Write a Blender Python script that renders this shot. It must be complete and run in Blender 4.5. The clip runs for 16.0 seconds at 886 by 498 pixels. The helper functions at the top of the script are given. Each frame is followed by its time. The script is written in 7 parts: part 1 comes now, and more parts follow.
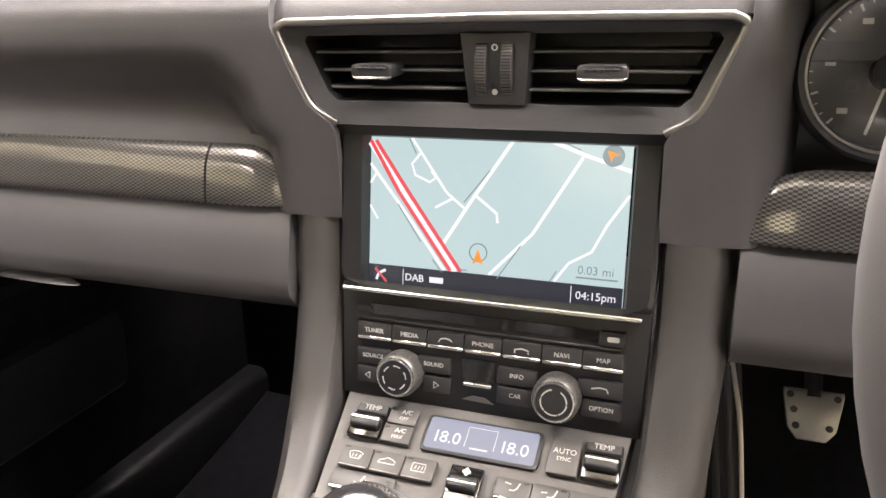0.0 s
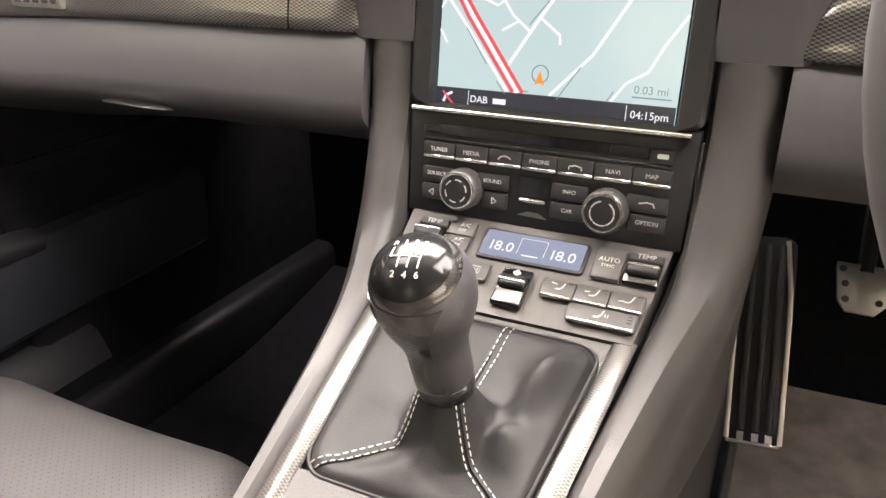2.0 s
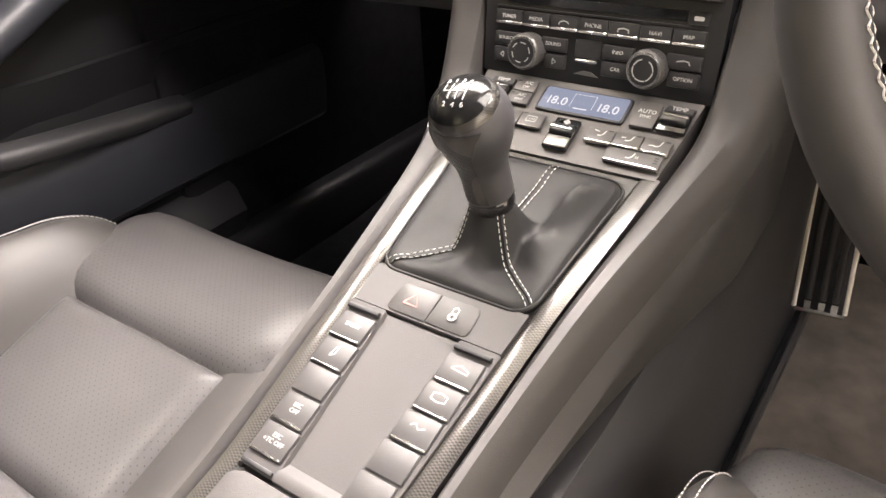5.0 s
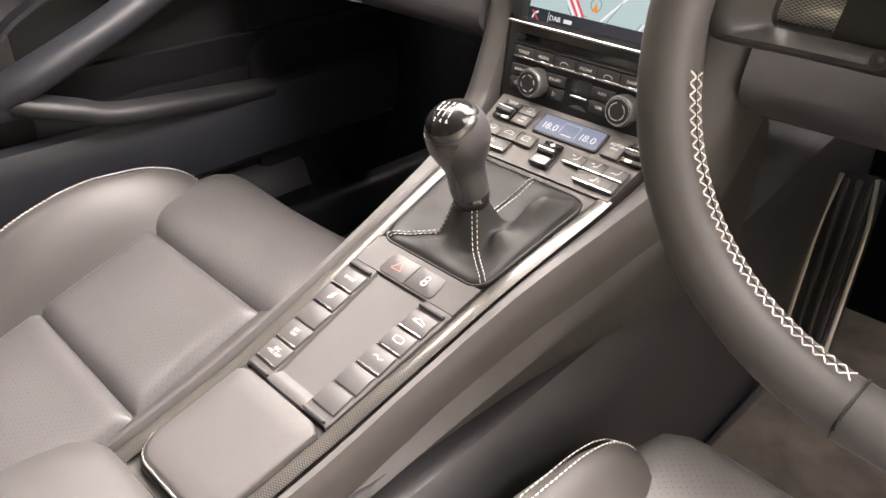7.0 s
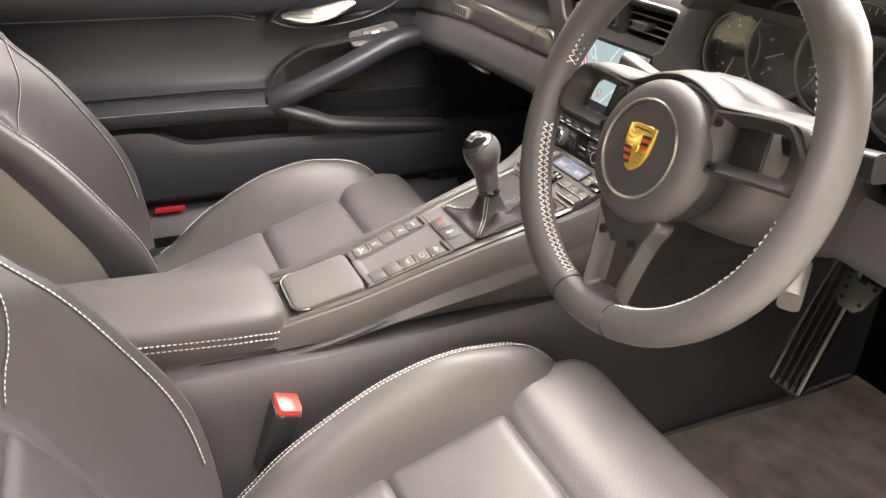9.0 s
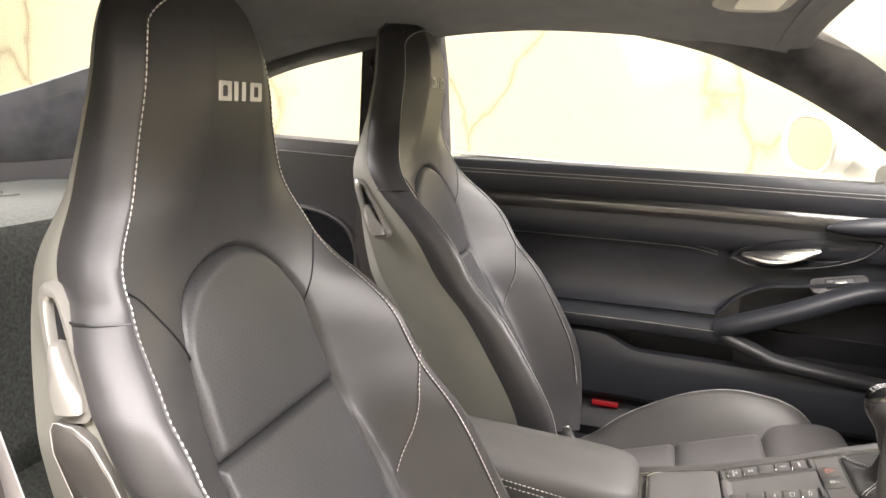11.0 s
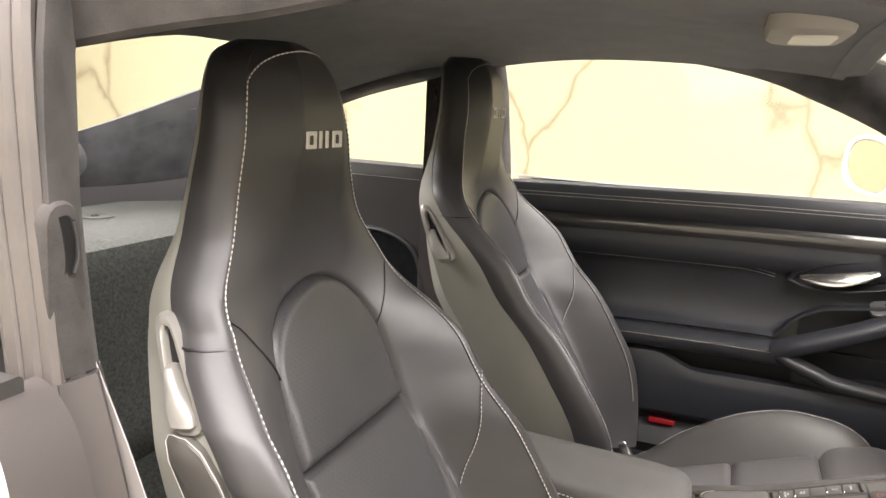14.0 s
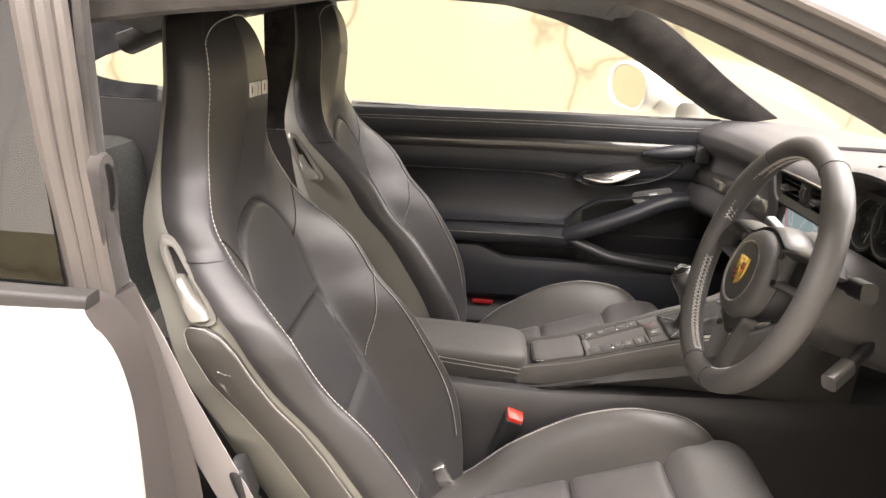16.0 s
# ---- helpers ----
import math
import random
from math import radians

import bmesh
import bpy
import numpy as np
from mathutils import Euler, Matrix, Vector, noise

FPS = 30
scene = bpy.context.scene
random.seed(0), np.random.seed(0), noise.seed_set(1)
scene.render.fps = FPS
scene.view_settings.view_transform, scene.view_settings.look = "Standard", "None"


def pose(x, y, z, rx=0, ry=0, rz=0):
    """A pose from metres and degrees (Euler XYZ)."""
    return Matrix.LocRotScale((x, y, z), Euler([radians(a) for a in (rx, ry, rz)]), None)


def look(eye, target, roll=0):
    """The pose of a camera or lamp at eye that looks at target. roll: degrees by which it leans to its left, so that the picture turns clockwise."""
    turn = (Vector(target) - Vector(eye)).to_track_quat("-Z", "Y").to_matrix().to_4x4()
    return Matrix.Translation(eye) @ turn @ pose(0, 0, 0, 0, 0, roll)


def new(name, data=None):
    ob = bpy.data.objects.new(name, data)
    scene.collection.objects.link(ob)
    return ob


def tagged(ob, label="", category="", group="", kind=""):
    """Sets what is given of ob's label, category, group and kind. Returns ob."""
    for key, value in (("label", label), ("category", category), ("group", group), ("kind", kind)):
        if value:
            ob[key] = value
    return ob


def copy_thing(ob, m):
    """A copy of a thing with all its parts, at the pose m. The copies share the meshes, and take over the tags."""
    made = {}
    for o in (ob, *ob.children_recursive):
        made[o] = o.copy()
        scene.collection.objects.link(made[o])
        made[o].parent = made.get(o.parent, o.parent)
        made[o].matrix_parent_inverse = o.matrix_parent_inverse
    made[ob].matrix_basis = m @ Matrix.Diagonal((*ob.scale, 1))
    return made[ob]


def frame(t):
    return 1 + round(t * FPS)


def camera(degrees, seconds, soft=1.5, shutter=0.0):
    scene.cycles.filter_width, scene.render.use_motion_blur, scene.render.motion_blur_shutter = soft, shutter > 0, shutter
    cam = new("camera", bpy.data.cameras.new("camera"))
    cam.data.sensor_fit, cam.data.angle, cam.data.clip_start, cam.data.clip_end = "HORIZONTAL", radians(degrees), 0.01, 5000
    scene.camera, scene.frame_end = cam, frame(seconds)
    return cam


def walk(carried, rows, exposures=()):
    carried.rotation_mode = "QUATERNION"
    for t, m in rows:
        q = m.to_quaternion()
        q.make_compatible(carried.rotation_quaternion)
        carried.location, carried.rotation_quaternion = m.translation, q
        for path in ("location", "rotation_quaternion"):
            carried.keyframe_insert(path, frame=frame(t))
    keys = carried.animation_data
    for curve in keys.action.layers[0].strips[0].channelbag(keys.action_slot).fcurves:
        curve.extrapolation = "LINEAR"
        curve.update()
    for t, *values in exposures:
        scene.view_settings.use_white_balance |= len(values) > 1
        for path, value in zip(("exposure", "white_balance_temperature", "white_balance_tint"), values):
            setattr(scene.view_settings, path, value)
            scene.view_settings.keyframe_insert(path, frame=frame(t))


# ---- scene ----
cam = camera(61.9, 16.0)
PATH = [
    (0, (0.123, -0.416, 0.721), (-0.536, 1.367, 0.1), -1.3),
    (0.5, (0.124, -0.425, 0.713), (-0.562, 1.329, 0.039), -1.1),
    (1, (0.127, -0.441, 0.696), (-0.582, 1.289, -0.014), -0.5),
    (1.5, (0.13, -0.463, 0.68), (-0.604, 1.237, -0.076), -0.1),
    (2, (0.147, -0.47, 0.669), (-0.645, 1.176, -0.145), -0.3),
    (2.5, (0.168, -0.473, 0.656), (-0.674, 1.112, -0.228), -0.7),
    (3, (0.186, -0.48, 0.658), (-0.7, 1.044, -0.286), -1.4),
    (3.5, (0.202, -0.492, 0.67), (-0.725, 0.978, -0.319), -2.3),
    (4, (0.217, -0.508, 0.671), (-0.739, 0.918, -0.356), -3.0),
    (6.5, (0.311, -0.582, 0.71), (-0.813, 0.694, -0.343), -0.8),
    (7, (0.373, -0.592, 0.737), (-0.804, 0.638, -0.312), 1.4),
    (7.5, (0.483, -0.632, 0.806), (-0.784, 0.519, -0.229), 4.1),
    (8, (0.612, -0.67, 0.838), (-0.735, 0.398, -0.184), 4.7),
    (8.2, (0.666, -0.674, 0.845), (-0.711, 0.361, -0.172), 4.7),
    (10.3, (1.039, -0.562, 0.859), (-0.875, -0.633, 0.283), 3.2),
    (10.5, (1.043, -0.539, 0.856), (-0.874, -0.768, 0.334), 3.4),
    (11, (1.031, -0.512, 0.857), (-0.856, -1.042, 0.459), 3.9),
    (11.5, (1.011, -0.499, 0.86), (-0.82, -1.241, 0.555), 3.6),
    (12, (0.995, -0.489, 0.863), (-0.796, -1.344, 0.613), 2.8),
    (12.5, (0.986, -0.481, 0.86), (-0.782, -1.382, 0.614), 2.3),
    (13, (0.997, -0.47, 0.871), (-0.772, -1.36, 0.586), 2.5),
    (13.5, (1.041, -0.475, 0.888), (-0.753, -1.291, 0.55), 2.9),
    (14, (1.098, -0.499, 0.898), (-0.742, -1.181, 0.512), 3.3),
    (14.5, (1.161, -0.536, 0.908), (-0.72, -1.059, 0.474), 3.4),
    (15, (1.237, -0.566, 0.911), (-0.674, -0.914, 0.432), 3.6),
    (15.5, (1.315, -0.587, 0.927), (-0.6, -0.792, 0.39), 3.6),
    (16, (1.389, -0.614, 0.949), (-0.524, -0.686, 0.371), 3.6),
]
EXPOSURES = [(0.0, 1.42, 6450, 20), (2.0, 1.46, 6500, 20), (4.0, 1.33, 6500, 20), (6.5, 1.19, 6500, 20), (8.2, 1.23, 6500, 20), (10.3, 0.85, 6400, 17), (11.0, 0.66, 6300, 16), (13.0, 0.48, 6250, 15), (16.0, 0.32, 6450, 18)]
walk(cam, [(t, look(eye, target, roll)) for t, eye, target, roll in PATH], EXPOSURES)

# ---- world and light: a showroom with bright ceiling panels ----
world = bpy.data.worlds.new("world")
scene.world = world
world.use_nodes = True
world.node_tree.nodes["Background"].inputs[0].default_value = (1.0, 0.95, 0.86, 1)
world.node_tree.nodes["Background"].inputs[1].default_value = 0.1


def area_lamp(name, x, y, z, sx, sy, watts, color, aim=(0, 0, -1)):
    data = bpy.data.lights.new(name, "AREA")
    data.shape, data.size, data.size_y, data.energy, data.color = "RECTANGLE", sx, sy, watts, color
    ob = new(name, data)
    ob.matrix_world = look((x, y, z), (x + aim[0], y + aim[1], z + aim[2]))
    return tagged(ob, "white light panel at the showroom ceiling, out of view", "ceiling light", "showroom lights", "structure")


WARM = (1.0, 0.95, 0.88)
area_lamp("ceiling_light_1", 1.7, -0.5, 2.95, 1.4, 4.0, 330, WARM)
area_lamp("ceiling_light_2", -1.45, -0.7, 2.95, 0.8, 3.6, 110, WARM)
area_lamp("ceiling_light_3", -0.9, 1.2, 2.95, 3.0, 1.4, 330, WARM)
area_lamp("ceiling_light_4", -0.6, -4.6, 2.95, 4.4, 1.8, 720, WARM)
# Unseen panel, added ahead to brighten the seat faces through the windscreen.
area_lamp("ceiling_light_5", 0.0, 4.3, 2.95, 4.2, 2.2, 820, WARM)
# Added fill, not a seen window: lights the cabin through the open door.
side_light = area_lamp("window_light", 4.7, -1.6, 2.0, 5.5, 1.6, 48, (1.0, 0.96, 0.90), (-1, 0, 0))
side_light["label"] = "unseen fill light added beside the open door"

# ---- materials ----
def mat(name, color, rough=0.5, metal=0.0, grain=0.0, scale=400.0, vary=0.15, vscale=6.0, spec=0.5, coat=0.0, sheen=0.0, rvary=0.0, emit=0.0):
    """A surface with colour variation at a large scale and fine relief at a small one (metres)."""
    m = bpy.data.materials.new(name)
    m.use_nodes = True
    nt = m.node_tree
    b = nt.nodes["Principled BSDF"]
    b.inputs["Roughness"].default_value, b.inputs["Metallic"].default_value = rough, metal
    b.inputs["Specular IOR Level"].default_value = spec
    b.inputs["Coat Weight"].default_value = coat
    b.inputs["Coat Roughness"].default_value = 0.05
    b.inputs["Sheen Weight"].default_value = sheen
    b.inputs["Base Color"].default_value = (*color, 1)
    if emit:
        b.inputs["Emission Color"].default_value, b.inputs["Emission Strength"].default_value = (*color, 1), emit
        b.inputs["Base Color"].default_value = (0.01, 0.01, 0.01, 1)
    tc = nt.nodes.new("ShaderNodeTexCoord")
    if vary:
        n = nt.nodes.new("ShaderNodeTexNoise")
        n.inputs["Scale"].default_value, n.inputs["Detail"].default_value = vscale, 5.0
        nt.links.new(tc.outputs["Object"], n.inputs["Vector"])
        r = nt.nodes.new("ShaderNodeMapRange")
        r.inputs["From Min"].default_value, r.inputs["From Max"].default_value = 0.3, 0.7
        r.inputs["To Min"].default_value, r.inputs["To Max"].default_value = 1 - vary, 1 + vary
        nt.links.new(n.outputs["Fac"], r.inputs["Value"])
        x = nt.nodes.new("ShaderNodeMix")
        x.data_type, x.blend_type = "RGBA", "MULTIPLY"
        x.inputs[0].default_value = 1.0
        x.inputs[6].default_value = (*color, 1)
        nt.links.new(r.outputs["Result"], x.inputs[7])
        nt.links.new(x.outputs[2], b.inputs["Base Color"])
        if rvary:
            r2 = nt.nodes.new("ShaderNodeMapRange")
            r2.inputs["To Min"].default_value, r2.inputs["To Max"].default_value = rough - rvary, rough + rvary
            nt.links.new(n.outputs["Fac"], r2.inputs["Value"])
            nt.links.new(r2.outputs["Result"], b.inputs["Roughness"])
    if grain:
        v = nt.nodes.new("ShaderNodeTexVoronoi")
        v.inputs["Scale"].default_value = scale
        nt.links.new(tc.outputs["Object"], v.inputs["Vector"])
        bump = nt.nodes.new("ShaderNodeBump")
        bump.inputs["Strength"].default_value, bump.inputs["Distance"].default_value = grain, 0.0006
        nt.links.new(v.outputs["Distance"], bump.inputs["Height"])
        nt.links.new(bump.outputs["Normal"], b.inputs["Normal"])
    return m


def math_node(nt, op, a, b=None):
    n = nt.nodes.new("ShaderNodeMath")
    n.operation = op
    for k, v in enumerate((a, b)):
        if v is None:
            continue
        if isinstance(v, (int, float)):
            n.inputs[k].default_value = v
        else:
            nt.links.new(v, n.inputs[k])
    return n.outputs[0]


def carbon(name, axes, cell=0.0012, twill=False, light=(0.27, 0.25, 0.215), coat=1.0):
    """Lacquered twill weave; axes: the two object axes that the cloth lies along."""
    m = mat(name, (0.03, 0.03, 0.03), 0.35, 0.45, vary=0, coat=coat)
    nt = m.node_tree
    b = nt.nodes["Principled BSDF"]
    tc, sep = nt.nodes.new("ShaderNodeTexCoord"), nt.nodes.new("ShaderNodeSeparateXYZ")
    nt.links.new(tc.outputs["Object"], sep.inputs[0])
    u = math_node(nt, "FLOOR", math_node(nt, "MULTIPLY", sep.outputs[axes[0]], 1 / cell))
    v = math_node(nt, "FLOOR", math_node(nt, "MULTIPLY", sep.outputs[axes[1]], 1 / cell))
    k = math_node(nt, "FLOORED_MODULO", math_node(nt, "ADD", u, math_node(nt, "MULTIPLY", v, 1.0 if twill else 2.0)), 4.0)
    on = math_node(nt, "LESS_THAN", k, 1.5)
    ramp = nt.nodes.new("ShaderNodeMix")
    ramp.data_type = "RGBA"
    ramp.inputs[6].default_value, ramp.inputs[7].default_value = (0.007, 0.007, 0.007, 1), (*light, 1)
    nt.links.new(on, ramp.inputs[0])
    nt.links.new(ramp.outputs[2], b.inputs["Base Color"])
    r = math_node(nt, "ADD", math_node(nt, "MULTIPLY", on, -0.08), 0.34)
    nt.links.new(r, b.inputs["Roughness"])
    return m


def perforated(name, color, axes, pitch=0.0058, size=0.012):
    """Leather with staggered rows of small punched holes."""
    m = mat(name, color, 0.38, grain=0.14, scale=1300, vary=0.12, vscale=9, spec=0.5)
    nt = m.node_tree
    b = nt.nodes["Principled BSDF"]
    tc, sep = nt.nodes.new("ShaderNodeTexCoord"), nt.nodes.new("ShaderNodeSeparateXYZ")
    nt.links.new(tc.outputs["Object"], sep.inputs[0])
    p, q = sep.outputs[axes[0]], sep.outputs[axes[1]]
    d = None
    for w in (math_node(nt, "ADD", p, q), math_node(nt, "SUBTRACT", p, q)):
        f = math_node(nt, "SUBTRACT", math_node(nt, "FRACT", math_node(nt, "MULTIPLY", w, 1 / pitch)), 0.5)
        f = math_node(nt, "MULTIPLY", f, f)
        d = f if d is None else math_node(nt, "ADD", d, f)
    hole = math_node(nt, "LESS_THAN", d, size)
    x = nt.nodes.new("ShaderNodeMix")
    x.data_type = "RGBA"
    nt.links.new(hole, x.inputs[0])
    old = b.inputs["Base Color"].links[0].from_socket
    nt.links.new(old, x.inputs[6])
    x.inputs[7].default_value = (color[0] * 0.35, color[1] * 0.35, color[2] * 0.35, 1)
    nt.links.new(x.outputs[2], b.inputs["Base Color"])
    return m


def suede(name, color, s1=18.0, sheen=0.25):
    """Brushed suede: mottled nap at two scales."""
    m = mat(name, color, 0.95, vary=0.0, spec=0.2, sheen=sheen)
    nt = m.node_tree
    b = nt.nodes["Principled BSDF"]
    tc = nt.nodes.new("ShaderNodeTexCoord")
    a, c = nt.nodes.new("ShaderNodeTexNoise"), nt.nodes.new("ShaderNodeTexNoise")
    a.inputs["Scale"].default_value, a.inputs["Detail"].default_value = s1, 8
    c.inputs["Scale"].default_value, c.inputs["Detail"].default_value = 900, 2
    for n in (a, c):
        nt.links.new(tc.outputs["Object"], n.inputs["Vector"])
    k = math_node(nt, "ADD", math_node(nt, "SUBTRACT", math_node(nt, "MULTIPLY", a.outputs["Fac"], 1.9), 0.3), math_node(nt, "MULTIPLY", c.outputs["Fac"], 0.5))
    x = nt.nodes.new("ShaderNodeMix")
    x.data_type, x.blend_type = "RGBA", "MULTIPLY"
    x.inputs[0].default_value, x.inputs[6].default_value = 1.0, (*color, 1)
    nt.links.new(k, x.inputs[7])
    nt.links.new(x.outputs[2], b.inputs["Base Color"])
    bump = nt.nodes.new("ShaderNodeBump")
    bump.inputs["Strength"].default_value, bump.inputs["Distance"].default_value = 0.5, 0.0008
    nt.links.new(c.outputs["Fac"], bump.inputs["Height"])
    nt.links.new(bump.outputs["Normal"], b.inputs["Normal"])
    return m


def marble(name):
    """Polished cream slabs with thin brown veins that wander diagonally."""
    m = mat(name, (0.82, 0.77, 0.66), 0.25, vary=0.0)
    nt = m.node_tree
    b = nt.nodes["Principled BSDF"]
    tc = nt.nodes.new("ShaderNodeTexCoord")
    warp = nt.nodes.new("ShaderNodeTexNoise")
    warp.inputs["Scale"].default_value, warp.inputs["Detail"].default_value = 1.3, 6
    nt.links.new(tc.outputs["Object"], warp.inputs["Vector"])
    add = nt.nodes.new("ShaderNodeMix")
    add.data_type, add.blend_type = "RGBA", "ADD"
    add.inputs[0].default_value = 0.42
    flat = nt.nodes.new("ShaderNodeVectorMath")
    flat.operation = "MULTIPLY"
    flat.inputs[1].default_value = (0.9, 0.75, 0.42)
    nt.links.new(tc.outputs["Object"], flat.inputs[0])
    nt.links.new(flat.outputs[0], add.inputs[6])
    nt.links.new(warp.outputs["Color"], add.inputs[7])
    v = nt.nodes.new("ShaderNodeTexVoronoi")
    v.feature = "DISTANCE_TO_EDGE"
    v.inputs["Scale"].default_value = 0.95
    nt.links.new(add.outputs[2], v.inputs["Vector"])
    r = nt.nodes.new("ShaderNodeValToRGB")
    e = r.color_ramp.elements
    e[0].position, e[0].color = 0.0, (0.15, 0.12, 0.075, 1)
    e[1].position, e[1].color = 0.030, (0.322, 0.298, 0.203, 1)
    mid = e.new(0.011)
    mid.color = (0.255, 0.225, 0.155, 1)
    nt.links.new(v.outputs["Distance"], r.inputs[0])
    cloud = nt.nodes.new("ShaderNodeTexNoise")
    cloud.inputs["Scale"].default_value, cloud.inputs["Detail"].default_value = 0.7, 8
    nt.links.new(tc.outputs["Object"], cloud.inputs["Vector"])
    x = nt.nodes.new("ShaderNodeMix")
    x.data_type = "RGBA"
    nt.links.new(math_node(nt, "MULTIPLY", cloud.outputs["Fac"], 0.55), x.inputs[0])
    nt.links.new(r.outputs[0], x.inputs[6])
    x.inputs[7].default_value = (0.332, 0.309, 0.215, 1)
    nt.links.new(x.outputs[2], b.inputs["Base Color"])
    return m


def glass(name, tint=(1, 1, 1), rough=0.0, base=0.03):
    m = bpy.data.materials.new(name)
    m.use_nodes = True
    nt = m.node_tree
    nt.nodes.remove(nt.nodes["Principled BSDF"])
    t, g, mix = nt.nodes.new("ShaderNodeBsdfTransparent"), nt.nodes.new("ShaderNodeBsdfGlossy"), nt.nodes.new("ShaderNodeMixShader")
    w = nt.nodes.new("ShaderNodeLayerWeight")
    w.inputs[0].default_value = 0.5
    f = math_node(nt, "ADD", math_node(nt, "MULTIPLY", math_node(nt, "POWER", w.outputs["Facing"], 5.0), 0.5), base)
    t.inputs[0].default_value = (*tint, 1)
    g.inputs["Roughness"].default_value = rough
    nt.links.new(f, mix.inputs[0])
    nt.links.new(t.outputs[0], mix.inputs[1])
    nt.links.new(g.outputs[0], mix.inputs[2])
    nt.links.new(mix.outputs[0], nt.nodes["Material Output"].inputs[0])
    return m


LEATHER = mat("black_leather", (0.0390, 0.0378, 0.0392), 0.41, grain=0.16, scale=1300, vary=0.14, vscale=7, rvary=0.06, spec=0.5)
# Cushion panels: seat leather lightened, the light from above is in its colour.
LEATHER_PERF_LIT = perforated("perforated_leather_lit", (0.084, 0.080, 0.079), (0, 1), 0.0078, 0.013)
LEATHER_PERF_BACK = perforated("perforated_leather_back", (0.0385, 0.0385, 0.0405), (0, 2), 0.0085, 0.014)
# Bolster: a lighter copy of the seat leather, carrying its brighter light.
LEATHER_CUSHION_LIT = mat("cushion_leather_lit", (0.060, 0.0565, 0.0535), 0.46, grain=0.16, scale=1300, vary=0.14, vscale=7, rvary=0.06)
LEATHER_ARM = mat("armrest_leather", (0.052, 0.0495, 0.0475), 0.58, grain=0.16, scale=1300, vary=0.12, vscale=7, spec=0.4)
# Rail leather darkened: the shade on the console's side is in this colour.
SHADED_LEATHER = mat("shaded_leather", (0.031, 0.029, 0.028), 0.52, grain=0.15, scale=1200, vary=0.12, vscale=8)
# Cabin leather darkened for the door: the far side's shade is in its colour.
LEATHER_DOOR_SHADED = mat("door_leather_shaded", (0.0225, 0.0240, 0.0285), 0.42, grain=0.16, scale=1300, vary=0.14, vscale=7, rvary=0.05)
LEATHER_SOFT = mat("soft_boot_leather", (0.020, 0.0195, 0.019), 0.55, spec=0.3, grain=0.12, scale=1300, vary=0.2, vscale=14, rvary=0.08)
RIM = mat("rim_leather", (0.060, 0.0575, 0.0565), 0.5, grain=0.05, scale=1300, vary=0.12, vscale=9)
DASH = mat("dash_leather", (0.056, 0.054, 0.056), 0.5, grain=0.15, scale=1200, vary=0.1, vscale=8)
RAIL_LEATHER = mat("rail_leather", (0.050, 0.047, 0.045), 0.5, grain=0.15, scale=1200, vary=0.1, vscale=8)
CLIMATE_GREY = mat("climate_grey", (0.086, 0.082, 0.078), 0.48, grain=0.15, scale=1400, vary=0.06)
KEY_GREY = mat("key_grey", (0.052, 0.050, 0.049), 0.42, grain=0.1, scale=1500, vary=0.05)
SWITCH_GREY = mat("switch_grey", (0.044, 0.042, 0.040), 0.42, grain=0.1, scale=1500, vary=0.05)
PLASTIC = mat("dark_plastic", (0.021, 0.021, 0.022), 0.5, grain=0.12, scale=1100, vary=0.1)
PLASTIC_GREY = mat("grey_plastic", (0.063, 0.060, 0.058), 0.52, grain=0.15, scale=1400, vary=0.08, spec=0.4)
PLASTIC_BLACK = mat("black_plastic", (0.010, 0.010, 0.011), 0.42, grain=0.1, scale=1400, vary=0.1)
BUTTON = mat("button_plastic", (0.022, 0.022, 0.023), 0.4, grain=0.1, scale=1500, vary=0.08)
BUTTON_GREY = mat("grey_button", (0.072, 0.069, 0.066), 0.4, grain=0.1, scale=1500, vary=0.05)
GLOSS_BLACK = mat("gloss_black", (0.008, 0.008, 0.008), 0.08, vary=0.0, coat=0.6)
CAP = mat("shift_cap_black", (0.010, 0.010, 0.010), 0.12, vary=0.0, spec=0.2)
SILVER = mat("silver_paint", (0.23, 0.222, 0.205), 0.35, 0.35, vary=0.06)
SHELL = mat("seat_shell_grey", (0.205, 0.201, 0.178), 0.55, grain=0.25, scale=900, vary=0.08)
CHROME = mat("satin_chrome", (0.62, 0.61, 0.59), 0.22, 1.0, vary=0.05)
ALU = mat("brushed_aluminium", (0.55, 0.525, 0.47), 0.36, 1.0, vary=0.08, vscale=30)
DARK_CHROME = mat("dark_chrome", (0.26, 0.255, 0.245), 0.36, 1.0, vary=0.08)
CARBON_XZ = carbon("carbon_dash", (0, 2), 0.0012, light=(0.150, 0.144, 0.132))
AIRBAG = mat("airbag_cover_grey", (0.085, 0.080, 0.074), 0.5, grain=0.2, scale=900, vary=0.08)
CARBON_XY = carbon("carbon_console", (0, 1), 0.0010, False, (0.125, 0.118, 0.106), 0.45)
SUEDE = suede("dark_suede", (0.032, 0.032, 0.035))
CARBON_KNOB = carbon("carbon_knob", (0, 2), 0.0006, False, (0.090, 0.084, 0.074), 0.8)
CARBON_DOOR = carbon("carbon_door", (1, 2), 0.0008, light=(0.085, 0.080, 0.076), coat=0.7)
SPOKE = mat("satin_spoke", (0.027, 0.026, 0.025), 0.48, vary=0.06)
SUEDE_LIGHT = suede("pillar_suede", (0.054, 0.050, 0.048), 18, 0.12)
CARPET = suede("carpet", (0.022, 0.023, 0.027), 45, 0.08)
